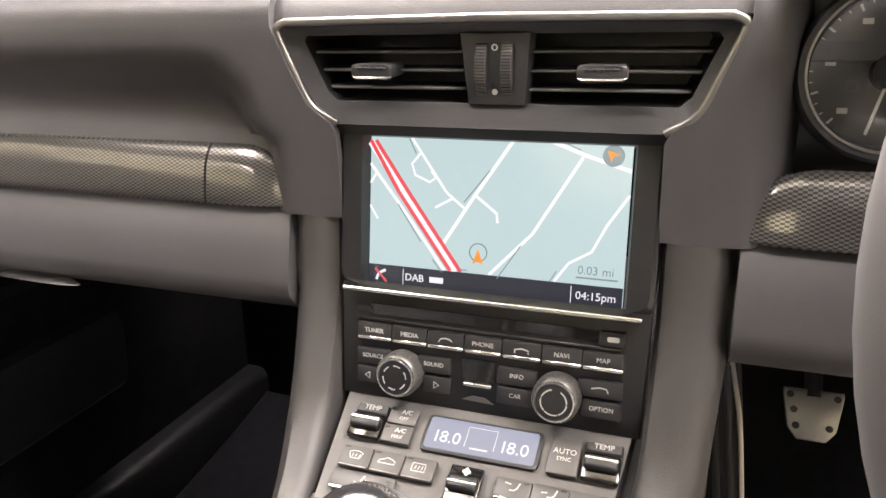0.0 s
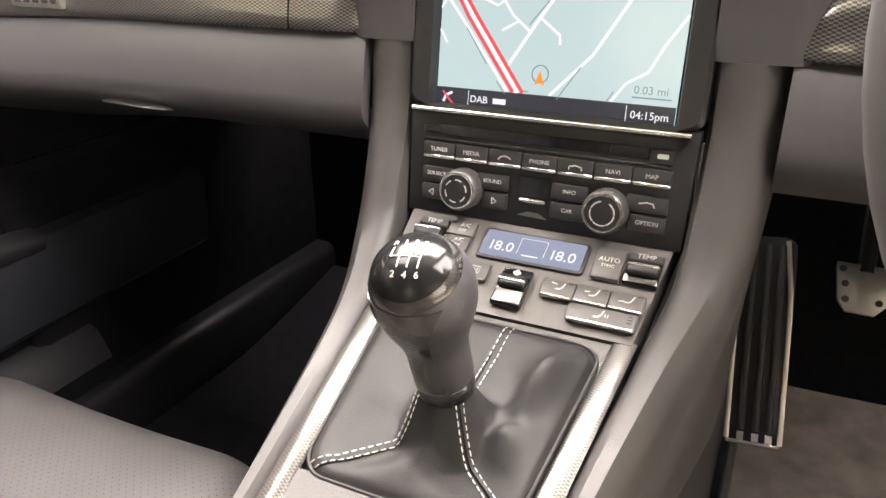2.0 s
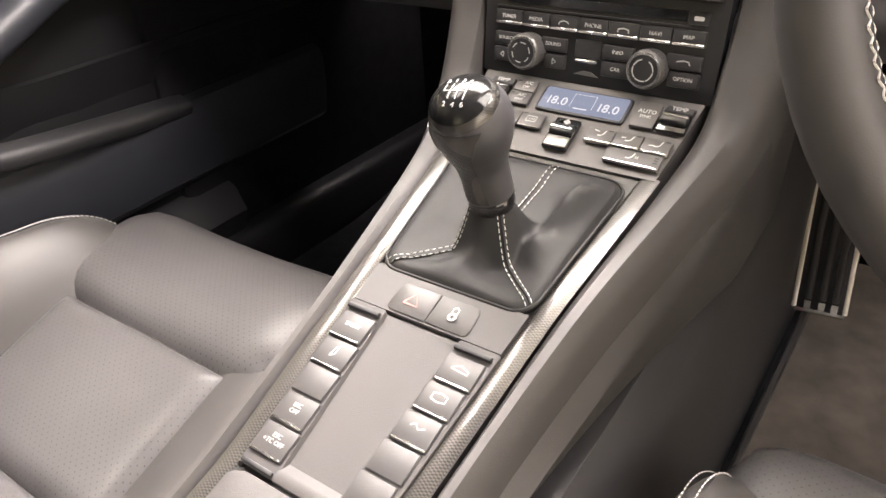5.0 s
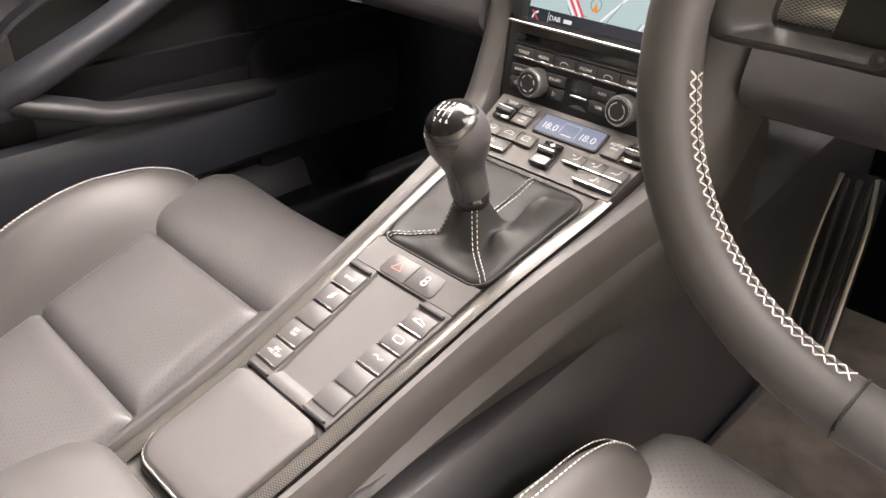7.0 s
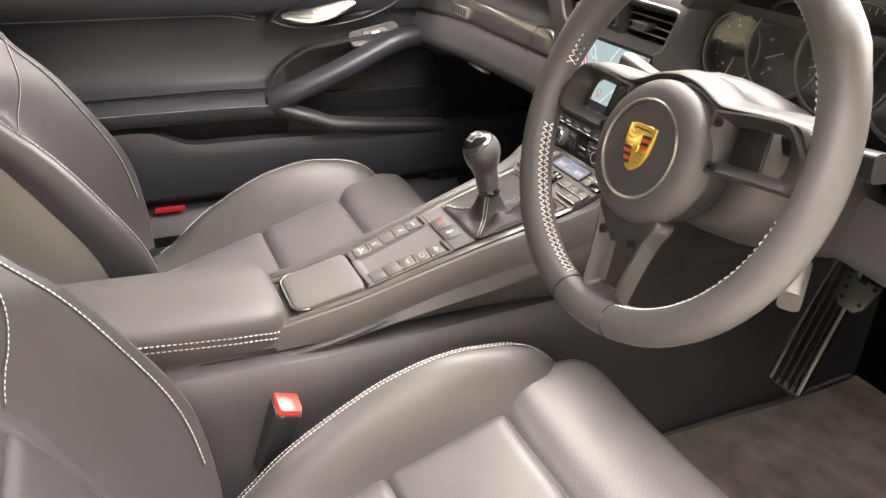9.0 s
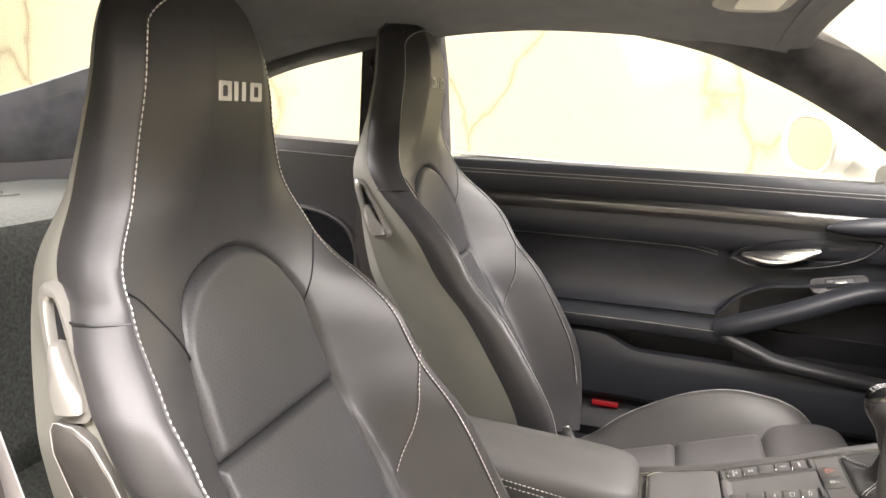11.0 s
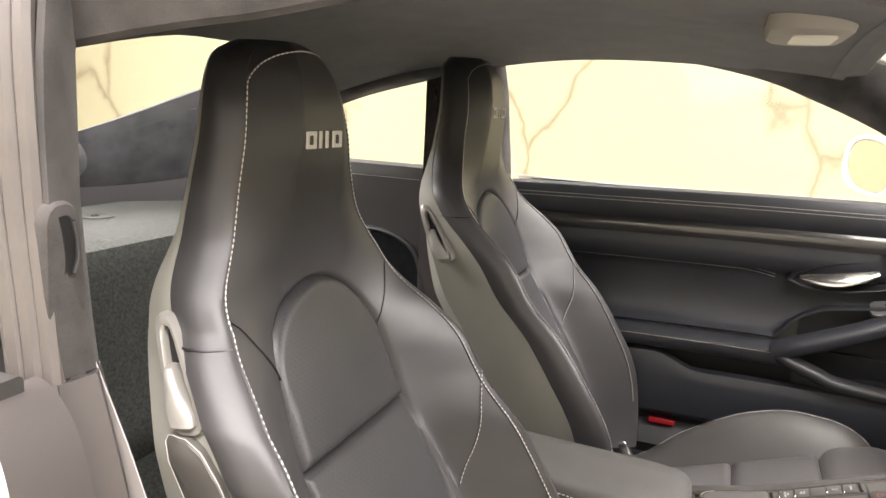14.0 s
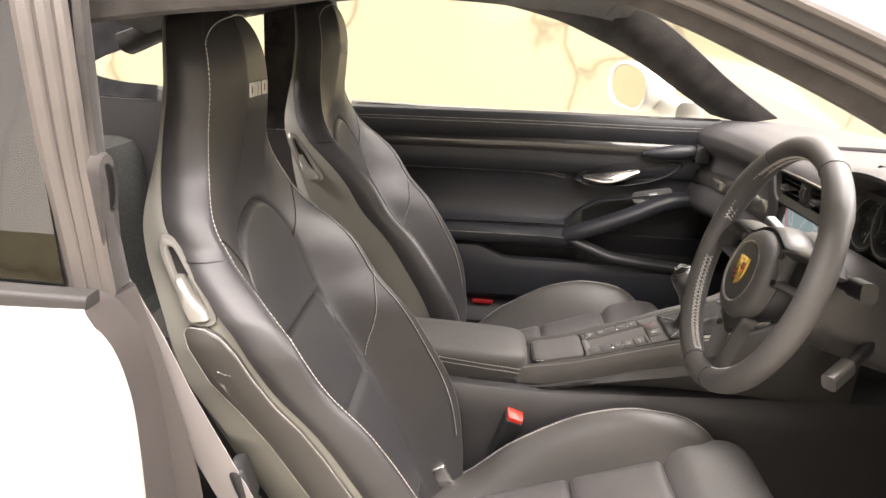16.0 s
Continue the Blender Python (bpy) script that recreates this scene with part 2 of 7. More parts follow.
# Nearly black carpet: the shade of footwell and pocket is in its colour.
CARPET_SHADED = suede("shaded_carpet", (0.008, 0.008, 0.010), 45, 0.0)
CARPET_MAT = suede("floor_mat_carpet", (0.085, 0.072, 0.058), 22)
STITCH = mat("white_thread", (0.62, 0.60, 0.57), 0.7, vary=0.0)
RED = mat("red_plastic", (0.62, 0.035, 0.02), 0.35, vary=0.05)
WHITE_PAINT = mat("white_car_paint", (0.50, 0.487, 0.45), 0.3, vary=0.03, vscale=3, coat=1.0)
RUBBER = mat("black_rubber", (0.035, 0.033, 0.032), 0.6, grain=0.2, scale=500, vary=0.15)
FOOT = mat("brown_grey_plastic", (0.060, 0.053, 0.051), 0.5, grain=0.2, scale=1000, vary=0.08)
SEAL = mat("door_seal_rubber", (0.095, 0.084, 0.078), 0.5, vary=0.12, vscale=12)
BELT = mat("belt_webbing", (0.30, 0.28, 0.275), 0.6, grain=0.6, scale=1500, vary=0.06)
CARPET_REAR = suede("rear_carpet", (0.052, 0.056, 0.052), 170, 0.08)
PRINT = mat("white_print", (0.46, 0.46, 0.445), 0.5, vary=0.0)
GOLD = mat("gold_enamel", (0.72, 0.47, 0.10), 0.25, 0.7, vary=0.1, vscale=80)
VISOR = mat("visor_fabric", (0.42, 0.39, 0.33), 0.7, vary=0.06)
MARBLE = marble("cream_marble")
TILE = mat("pale_floor_tile", (0.38, 0.36, 0.32), 0.25, vary=0.06, vscale=2)
CEIL = mat("showroom_ceiling_paint", (0.78, 0.76, 0.72), 0.8, vary=0.03)
GLASS = glass("clear_glass", (0.97, 0.98, 0.96))
GLASS_DARK = glass("tinted_glass", (0.25, 0.24, 0.22), 0.0, 0.11)
KNOB = mat("knob_satin", (0.15, 0.147, 0.14), 0.38, 0.7, vary=0.06)
RING = mat("bright_ring", (0.50, 0.49, 0.47), 0.28, 1.0, vary=0.08)

# ---- mesh helpers ----
def finish(name, bm, material, angle=38):
    bmesh.ops.recalc_face_normals(bm, faces=bm.faces[:])
    me = bpy.data.meshes.new(name)
    bm.to_mesh(me)
    bm.free()
    me.materials.append(material)
    me.shade_smooth()
    me.set_sharp_from_angle(angle=radians(angle))
    return me


def part(name, bm, material, parent=None, label="", angle=38):
    ob = new(name, finish(name, bm, material, angle))
    if parent is not None:
        ob.parent = parent
        ob.matrix_parent_inverse = parent.matrix_basis.inverted()
    if label:
        ob["label"] = label
    return ob


def thing(name, x, y, z, label, category, group="", kind=""):
    ob = new(name)
    ob.location = (x, y, z)
    ob.empty_display_size = 0.02
    ob.matrix_basis = pose(x, y, z)
    return tagged(ob, label, category, group, kind)


def loft(rings, cap=True, ring_closed=True, closed=False):
    bm = bmesh.new()
    rows = [[bm.verts.new(p) for p in r] for r in rings]
    n = len(rows[0])
    pairs = list(zip(rows, rows[1:])) + ([(rows[-1], rows[0])] if closed else [])
    for a, b in pairs:
        for j in range(n if ring_closed else n - 1):
            k = (j + 1) % n
            bm.faces.new((a[j], a[k], b[k], b[j]))
    if cap and not closed and ring_closed:
        bm.faces.new(rows[0][::-1])
        bm.faces.new(rows[-1])
    return bm


def sheet(rows, thick):
    """A curved panel of real thickness from rows of points."""
    bm = loft(rows, ring_closed=False)
    bm.normal_update()
    bmesh.ops.recalc_face_normals(bm, faces=bm.faces[:])
    bmesh.ops.solidify(bm, geom=bm.faces[:], thickness=thick)
    return bm


def box(x0, x1, y0, y1, z0, z1, bevel=0.003, seg=2, m=None):
    bm = bmesh.new()
    bmesh.ops.create_cube(bm, size=1.0)
    for v in bm.verts:
        v.co = Vector(((x0 + x1) / 2 + v.co.x * (x1 - x0), (y0 + y1) / 2 + v.co.y * (y1 - y0), (z0 + z1) / 2 + v.co.z * (z1 - z0)))
    if bevel:
        bmesh.ops.bevel(bm, geom=bm.edges[:], offset=bevel, segments=seg, profile=0.5, affect="EDGES")
    if m is not None:
        bm.transform(m)
    return bm


def prism(outline, depth, m=None, bevel=0.0, seg=2):
    """A flat outline (x, y) given depth along its z, from 0 upwards, with its upper rim rounded."""
    bm = bmesh.new()
    lo = [bm.verts.new((x, y, 0)) for x, y in outline]
    hi = [bm.verts.new((x, y, depth)) for x, y in outline]
    n = len(outline)
    bm.faces.new(lo[::-1])
    top = bm.faces.new(hi)
    for j in range(n):
        bm.faces.new((lo[j], lo[(j + 1) % n], hi[(j + 1) % n], hi[j]))
    if bevel:
        bmesh.ops.bevel(bm, geom=top.edges[:], offset=bevel, segments=seg, profile=0.5, affect="EDGES")
    if m is not None:
        bm.transform(m)
    return bm


def rounded(w, h, r, n=5, cx=0.0, cy=0.0):
    """The outline of a rectangle w by h with round corners."""
    pts = []
    for sx, sy, a0 in ((1, 1, 0), (-1, 1, 90), (-1, -1, 180), (1, -1, 270)):
        for k in range(n + 1):
            a = radians(a0 + 90 * k / n)
            pts.append((cx + sx * (w / 2 - r) + r * math.cos(a), cy + sy * (h / 2 - r) + r * math.sin(a)))
    return pts


def frame_of(path, up):
    """Turns along a path: side, up and ahead at every point."""
    out = []
    n = len(path)
    for i in range(n):
        a = (Vector(path[min(i + 1, n - 1)]) - Vector(path[max(i - 1, 0)])).normalized()
        s = a.cross(Vector(up)).normalized()
        out.append((s, s.cross(a).normalized(), a))
    return out


def sweep(path, profile, up=(0, 0, 1), cap=True, scale=None):
    """A profile (side, up) carried along a path."""
    rings = []
    for i, (p, (s, u, a)) in enumerate(zip(path, frame_of(path, up))):
        k = scale[i] if scale else 1.0
        rings.append([Vector(p) + s * x * k + u * y * k for x, y in profile])
    return loft(rings, cap)


def circle(r, n=10, squash=1.0):
    return [(r * math.cos(2 * math.pi * k / n), r * squash * math.sin(2 * math.pi * k / n)) for k in range(n)]


def tube(path, r, n=10, up=(0, 0, 1), scale=None):
    return sweep(path, circle(r, n), up, scale=scale)


def smooth(points, n=8):
    """A Catmull-Rom curve through the points."""
    p = [Vector(q) for q in points]
    p = [2 * p[0] - p[1]] + p + [2 * p[-1] - p[-2]]
    out = []
    for i in range(1, len(p) - 2):
        for k in range(n):
            t = k / n
            out.append(0.5 * (2 * p[i] + (p[i + 1] - p[i - 1]) * t + (2 * p[i - 1] - 5 * p[i] + 4 * p[i + 1] - p[i + 2]) * t * t
                              + (3 * p[i] - p[i - 1] - 3 * p[i + 1] + p[i + 2]) * t ** 3))
    out.append(p[-2])
    return out


def spaced(path, step):
    """Points at even steps along a path."""
    path = [Vector(q) for q in path]
    out, left = [path[0].copy()], step
    for a, b in zip(path, path[1:]):
        d = (b - a).length
        at = left
        while at <= d:
            out.append(a.lerp(b, at / d))
            at += step
        left = at - d
    return out


def stitches(path, length=0.0042, gap=0.0018, r=0.0007):
    """A row of separate stitches along a path, as one mesh."""
    bm = bmesh.new()
    pts = spaced(path, (length + gap) / 2)
    for i in range(0, len(pts) - 2, 2):
        a, b = pts[i], pts[i + 1] + (pts[i + 1] - pts[i]) * (length - gap) / (length + gap)
        d = (b - a)
        if d.length < 1e-6:
            continue
        q = d.to_track_quat("Z", "Y")
        rows = []
        for z, k in ((0, 0.5), (0.25, 1), (0.75, 1), (1, 0.5)):
            rows.append([bm.verts.new(a + d * z + q @ Vector((r * k * math.cos(w), r * k * math.sin(w), 0))) for w in (0.8, 2.37, 3.94, 5.5)])
        for s, t in zip(rows, rows[1:]):
            for j in range(4):
                bm.faces.new((s[j], s[(j + 1) % 4], t[(j + 1) % 4], t[j]))
        bm.faces.new(rows[0][::-1])
        bm.faces.new(rows[-1])
    return bm


def lathe(profile, m=None, n=28):
    """A turned part: (radius, height) pairs round z."""
    rings = [[(r * math.cos(2 * math.pi * k / n), r * math.sin(2 * math.pi * k / n), z) for k in range(n)] for r, z in profile]
    bm = loft(rings, closed=profile[0][0] > 1e-6 and profile[-1][0] > 1e-6)
    if m is not None:
        bm.transform(m)
    return bm


def merged(*bms):
    out = bmesh.new()
    for b in bms:
        me = bpy.data.meshes.new("joined")
        b.to_mesh(me)
        b.free()
        out.from_mesh(me)
        bpy.data.meshes.remove(me)
    return out


def letters(name, body, size, m, material, parent=None, depth=0.0002):
    cu = bpy.data.curves.new(name, "FONT")
    cu.body, cu.size, cu.align_x, cu.align_y, cu.extrude = body, size, "CENTER", "CENTER", depth
    cu.resolution_u = 3
    ob = bpy.data.objects.new(name, cu)
    scene.collection.objects.link(ob)
    me = bpy.data.meshes.new_from_object(ob)
    bpy.data.objects.remove(ob)
    bm = bmesh.new()
    bm.from_mesh(me)
    bm.transform(m)
    return part(name, bm, material, parent)


def strip(points, width, m, lift=0.0):
    """A flat band of constant width along 2D points, as thin raised print."""
    bm = bmesh.new()
    n = len(points)
    rows = []
    for i, (x, y) in enumerate(points):
        a, b = Vector(points[max(i - 1, 0)]), Vector(points[min(i + 1, n - 1)])
        d = (b - a).normalized()
        s = Vector((-d.y, d.x)) * width / 2
        rows.append((bm.verts.new((x + s.x, y + s.y, lift)), bm.verts.new((x - s.x, y - s.y, lift))))
    for p, q in zip(rows, rows[1:]):
        bm.faces.new((p[0], p[1], q[1], q[0]))
    bm.transform(m)
    return bm


def eased(keys, values, v):
    """Smooth interpolation between rising keys."""
    pts = smooth([(k, w, 0) for k, w in zip(keys, values)], 6)
    return float(np.interp(v, [p.x for p in pts], [p.y for p in pts]))


def step01(t):
    t = min(1.0, max(0.0, t))
    return t * t * (3 - 2 * t)

# ---- showroom round the car ----
FLOOR_Z = -0.22


def plain_wall(name, x0, x1, y0, y1, z0, z1, material, label):
    ob = part(name, box(x0, x1, y0, y1, z0, z1, 0), material)
    return tagged(ob, label, "wall", "", "structure")


plain_wall("wall_west", -4.5, -4.3, -7.2, 6.2, FLOOR_Z, 3.0, MARBLE, "cream marble showroom wall with brown veins")
plain_wall("wall_south", -4.3, 4.8, -7.4, -7.2, FLOOR_Z, 3.0, MARBLE, "cream marble showroom wall behind the car")
plain_wall("wall_north", -4.3, 4.8, 6.2, 6.4, FLOOR_Z, 3.0, MARBLE, "cream marble showroom wall ahead of the car")
plain_wall("wall_east", 4.8, 5.0, -7.4, 6.4, FLOOR_Z, 3.0, MARBLE, "cream marble showroom wall beside the open door")
tagged(part("floor", box(-4.5, 5.0, -7.4, 6.4, FLOOR_Z - 0.1, FLOOR_Z, 0), TILE), "pale polished showroom floor", "floor", "", "structure")
tagged(part("ceiling", box(-4.5, 5.0, -7.4, 6.4, 3.0, 3.1, 0), CEIL), "white showroom ceiling", "ceiling", "", "structure")

# ---- car body: floor, tunnel, firewall, sills ----
body = thing("car_body", 0, -0.6, -0.1, "white two-door sports car body with dark cabin", "car body")
part("floor_pan", box(-0.78, 0.78, -1.3, 0.75, -0.06, 0.0, 0.01), CARPET, body, "black carpeted floor pan")
part("firewall", box(-0.78, 0.78, 0.62, 0.75, -0.02, 0.72, 0.02), CARPET_SHADED, body)
tun = [(-0.135, 0.0), (-0.130, 0.12), (-0.122, 0.24), (-0.116, 0.285), (-0.105, 0.300), (0.105, 0.300), (0.116, 0.285), (0.122, 0.24), (0.130, 0.12), (0.135, 0.0)]
part("tunnel", loft([[(x, y, z + dz * (z / 0.3)) for x, z in tun] for y, dz in ((-1.25, 0.05), (-0.8, 0.004), (-0.45, -0.011), (-0.1, 0.008), (0.2, 0.02), (0.66, 0.08))]), LEATHER, body, "leather-covered centre tunnel")
for s in (-1, 1):
    part("sill", box(s * 0.70 - 0.09, s * 0.70 + 0.09, -1.0, 0.65, -0.15, 0.10, 0.02, 3), PLASTIC_BLACK, body, "dark door sill")
    part("kick_panel", box(s * 0.68 - 0.03, s * 0.68 + 0.03, 0.02, 0.7, 0.08, 0.70, 0.02), CARPET_SHADED, body)
part("bonnet", sheet([[(x, y, 0.70 - 0.10 * ((y - 0.7) / 1.1) ** 2 - 0.12 * (x / 0.8) ** 2) for x in np.linspace(-0.8, 0.8, 13)] for y in np.linspace(0.72, 1.8, 8)], 0.02), WHITE_PAINT, body, "white bonnet")


# ---- roof lining, pillars, windows ----
def roof_z(x, y):
    fall = 0.035 * ((y + 0.72) / 0.45) ** 2 if y > -0.72 else 0.113 * ((y + 0.72) / 0.7) ** 2
    return 1.092 - 0.20 * abs(x) ** 2.4 - fall


def lining_end(x):
    return -1.315 - 0.17 * step01((abs(x) - 0.12) / 0.26)


lining_rows = []
for k in np.linspace(0, 1, 26):
    row = []
    for x in np.linspace(-0.57, 0.57, 33):
        y = -0.30 + (lining_end(x) + 0.30) * k
        row.append((x, y, roof_z(x, y)))
    lining_rows.append(row)
lining = tagged(part("ceiling_lining", sheet(lining_rows, 0.03), SUEDE), "dark suede roof lining of the car", "roof lining", "", "structure")
part("roof_skin", sheet([[(x, y, roof_z(x, y) + 0.045) for x in np.linspace(-0.62, 0.62, 15)] for y in np.linspace(-0.28, -1.33, 12)], 0.008), WHITE_PAINT, body, "white roof skin")

# one side, mirrored for the other: the line of the window opening, from the foot of the A-pillar to the tail
RAIL = [(0.690, 0.02, 0.770), (0.672, -0.07, 0.822), (0.650, -0.21, 0.902), (0.625, -0.34, 0.957), (0.602, -0.46, 0.998), (0.590, -0.64, 1.028), (0.590, -0.83, 1.022), (0.596, -1.02, 1.000), (0.60, -1.20, 0.960), (0.61, -1.40, 0.905), (0.62, -1.56, 0.835)]


def side(s):
    rail = [(s * x, y, z) for x, y, z in smooth(RAIL, 6)]
    # suede cant rail and A-pillar: from the opening inwards and up to the roof
    inner = [(s * x, y, z) for x, y, z in smooth([(0.60, 0.16, 0.775), (0.585, 0.02, 0.860), (0.565, -0.10, 0.945), (0.545, -0.20, 1.005), (0.520, -0.30, 1.042), (0.50, -0.50, 1.058), (0.49, -0.72, 1.068), (0.50, -1.0, 1.052), (0.51, -1.20, 0.995), (0.525, -1.40, 0.938), (0.54, -1.56, 0.88)], 6)]
    rows = []
    for k in range(7):
        t = k / 6
        bulge = 0.018 * math.sin(math.pi * t)
        rows.append([(a[0] * (1 - t) + b[0] * t - s * bulge, a[1] * (1 - t) + b[1] * t, a[2] * (1 - t) + b[2] * t - bulge * 0.6) for a, b in zip(rail, inner)])
    part("pillar_trim", sheet(rows, 0.012), SUEDE_LIGHT, body, "grey suede roof rail and windscreen pillar trim")
    # outer skin of the rail
    rows = [[(x + s * dx, y, z + dz) for x, y, z in rail] for dx, dz in ((0.004, 0.004), (0.03, 0.012), (0.02, 0.04), (-0.02, 0.065))]
    if s < 0:
        part("roof_rail", sheet(rows, 0.006), WHITE_PAINT, body, "white painted roof rail")
        part("door_seal", tube([(x + s * 0.004, y, z + 0.002) for x, y, z in rail], 0.009, 8), SEAL, body, "dark rubber door seal")
    else:
        # the door stands open: frame trim, two seals, a channel and the painted rail above them
        def along(dx, dz):
            return [(x + dx, y, z + dz) for x, y, z in rail]
        hang = [float(np.interp(y, [-1.05, -0.85, -0.65, -0.49, -0.34, -0.2], [0.070, 0.066, 0.045, 0.022, 0.028, 0.034])) for x, y, z in rail]

        def below(dx, k):
            return [(x + dx, y, z - k * d) for (x, y, z), d in zip(rail, hang)]
        part("frame_trim", sheet([along(-0.036, 0.004), below(-0.022, 0.5), below(-0.010, 0.9), below(-0.002, 1.0), below(0.006, 0.94), below(0.012, 0.5), along(0.014, 0.002)], 0.004), SUEDE_LIGHT, body, "brown-grey suede trim of the door frame")
        part("door_seal", tube(along(0.020, 0.000), 0.009, 8), SEAL, body, "dark rubber door seal")
        part("door_seal", tube(along(0.030, 0.014), 0.008, 8), SEAL, body, "dark rubber door seal")
        part("roof_channel", sheet([along(0.026, 0.010), along(0.040, 0.018), along(0.044, 0.030)], 0.005), RUBBER, body, "dark channel under the roof edge")
        part("gutter_strip", tube(along(0.044, 0.034), 0.006, 8), SEAL, body, "grey gutter strip")
        part("roof_rail", sheet([along(0.045, 0.038), along(0.038, 0.055), along(0.010, 0.078), along(-0.02, 0.085)], 0.006), WHITE_PAINT, body, "white painted roof rail")
    # B-pillar
    pil = [[(s * xo, yo, z), (s * (xo - 0.012), yo + 0.001, z), (s * (xo - 0.036), yf - 0.006, z), (s * (xo - 0.048), yf - 0.014, z), (s * (xo - 0.054), yf - 0.05, z), (s * 0.60, -1.19, z)]
           for z, xo, yo, yf in ((1.0, 0.632, -1.020, -1.026), (0.92, 0.650, -1.010, -1.014), (0.86, 0.656, -1.006, -1.008), (0.80, 0.660, -1.000, -1.004), (0.75, 0.662, -0.996, -0.998), (0.70, 0.665, -0.992, -0.990), (0.655, 0.667, -0.990, -0.982))]
    part("b_pillar_trim", sheet(pil, -0.010 if s > 0 else 0.010), SUEDE_LIGHT, body, "grey suede door pillar trim")
    low = [[(s * 0.668, yo, z), (s * 0.655, yo + 0.004, z), (s * 0.640, yf, z), (s * 0.622, yf - 0.016, z), (s * 0.615, yf - 0.06, z), (s * 0.60, -1.19, z)]
           for z, yo, yf in ((0.652, -0.996, -0.990), (0.62, -0.992, -0.980), (0.58, -0.988, -0.968), (0.50, -0.975, -0.948), (0.42, -0.960, -0.930), (0.30, -0.945, -0.915), (0.08, -0.93, -0.90))]
    part("b_pillar_foot", sheet(low, 0.010), FOOT, body, "brown-grey plastic lower pillar cover")
    # rear side panel with its ledge under the quarter window
    quarter = [[(s * 0.655, y, 0.742), (s * 0.635, y, 0.735), (s * 0.625, y, 0.715), (s * 0.622, y, 0.70), (s * 0.612, y, 0.60), (s * 0.600, y, 0.40), (s * 0.56, y, 0.15)] for y in np.linspace(-1.17, -1.72, 7)]
    part("rear_side_panel", sheet(quarter, 0.015), LEATHER, body, "black leather rear side panel")
    # rounded rear end of the quarter window, a pocket in the side panel, stitching on the ledge
    tip = smooth([(-1.50, 0.870), (-1.60, 0.832), (-1.665, 0.806), (-1.694, 0.786), (-1.672, 0.764), (-1.60, 0.749), (-1.50, 0.745)], 5)
    part("quarter_trim", sheet([[(s * (0.636 - 0.012 * k), -1.50 + (p.x + 1.50) * (1 + 0.9 * k), 0.79 + (p.y - 0.79) * (1 + 0.9 * k)) for p in tip] for k in (0.0, 0.25, 0.6, 1.0)], 0.006), SUEDE, body, "suede surround at the tip of the quarter window")
    arch_ = smooth([(-1.49, 0.30), (-1.485, 0.44), (-1.455, 0.535), (-1.40, 0.566), (-1.32, 0.572), (-1.25, 0.556), (-1.20, 0.515), (-1.175, 0.42), (-1.172, 0.30)], 5)

    def on_panel(y, z, lift):
        return (s * (float(np.interp(z, [0.15, 0.40, 0.60, 0.70], [0.560, 0.600, 0.612, 0.622])) - 0.004 - lift), y, z)
    part("pocket_rim", tube([on_panel(p.x, p.y, 0.004) for p in arch_], 0.007, 8, (1, 0, 0)), LEATHER, body, "padded rim of the rear side pocket")
    # The panel is not hollowed; this dark sheet stands in for the pocket's shade.
    part("pocket_floor", sheet([[on_panel(p.x, p.y, 0.001) for p in arch_], [on_panel(-1.33 + (p.x + 1.33) * 0.2, 0.30 + (p.y - 0.30) * 0.4, 0.001) for p in arch_]], 0.003), CARPET_SHADED, body, "dark sheet for the shade inside the rear side pocket")
    part("panel_stitching", stitches([(s * 0.6195, y, 0.706) for y in np.linspace(-1.19, -1.70, 40)], 0.0044, 0.0017, 0.0008), STITCH, body)
    # outer quarter: white wing with its rolled edge at the door opening
    edge = [(q.x, q.y, q.z) for q in smooth([(0.700, -1.000, 0.660), (0.735, -0.985, 0.662), (0.756, -0.966, 0.656), (0.764, -0.945, 0.630), (0.768, -0.932, 0.595), (0.773, -0.924, 0.555), (0.782, -0.915, 0.470), (0.790, -0.905, 0.30), (0.785, -0.90, -0.05)], 4)]
    wing = []
    for y0 in (-0.0, -0.012, -0.04, -0.09, -0.2, -0.4, -0.7, -1.1):
        k = min(1.0, -y0 / 0.4)
        wing.append([(s * (x + 0.04 * k * (0.4 + 0.6 * (0.67 - z) / 0.2 if z > 0.47 else 1.0)), y + y0, z - (0.006 * k if z > 0.6 else 0.0)) for x, y, z in edge])
    part("rear_wing", sheet(wing, 0.008), WHITE_PAINT, body, "glossy white rear wing", 75)
    part("door_jamb", sheet([[(s * (x - 0.010), y - 0.006, z), (s * 0.72, y - 0.012, z), (s * 0.68, y - 0.016, z)] for x, y, z in edge[4:]], 0.006), FOOT, body, "brown-grey door shut face")
    part("window_trim", sweep([(s * 0.718, -0.985, 0.664), (s * 0.735, -1.3, 0.672), (s * 0.735, -1.7, 0.69)], rounded(0.030, 0.020, 0.006), (0, 0, 1)), RUBBER, body, "dark trim strip below the quarter window")
    glass_edge = [(0.700, -1.024, 0.670), (0.708, -1.68, 0.70), (0.69, -1.67, 0.79), (0.660, -1.46, 0.882), (0.640, -1.2, 0.955), (0.645, -1.085, 0.975)]
    pane = part("quarter_glass", loft([[(s * (x - dx), y, z) for x, y, z in glass_edge] for dx in (0.0, 0.004)]), GLASS if s < 0 else GLASS_DARK, body, "quarter window glass")
    pane.visible_shadow = False
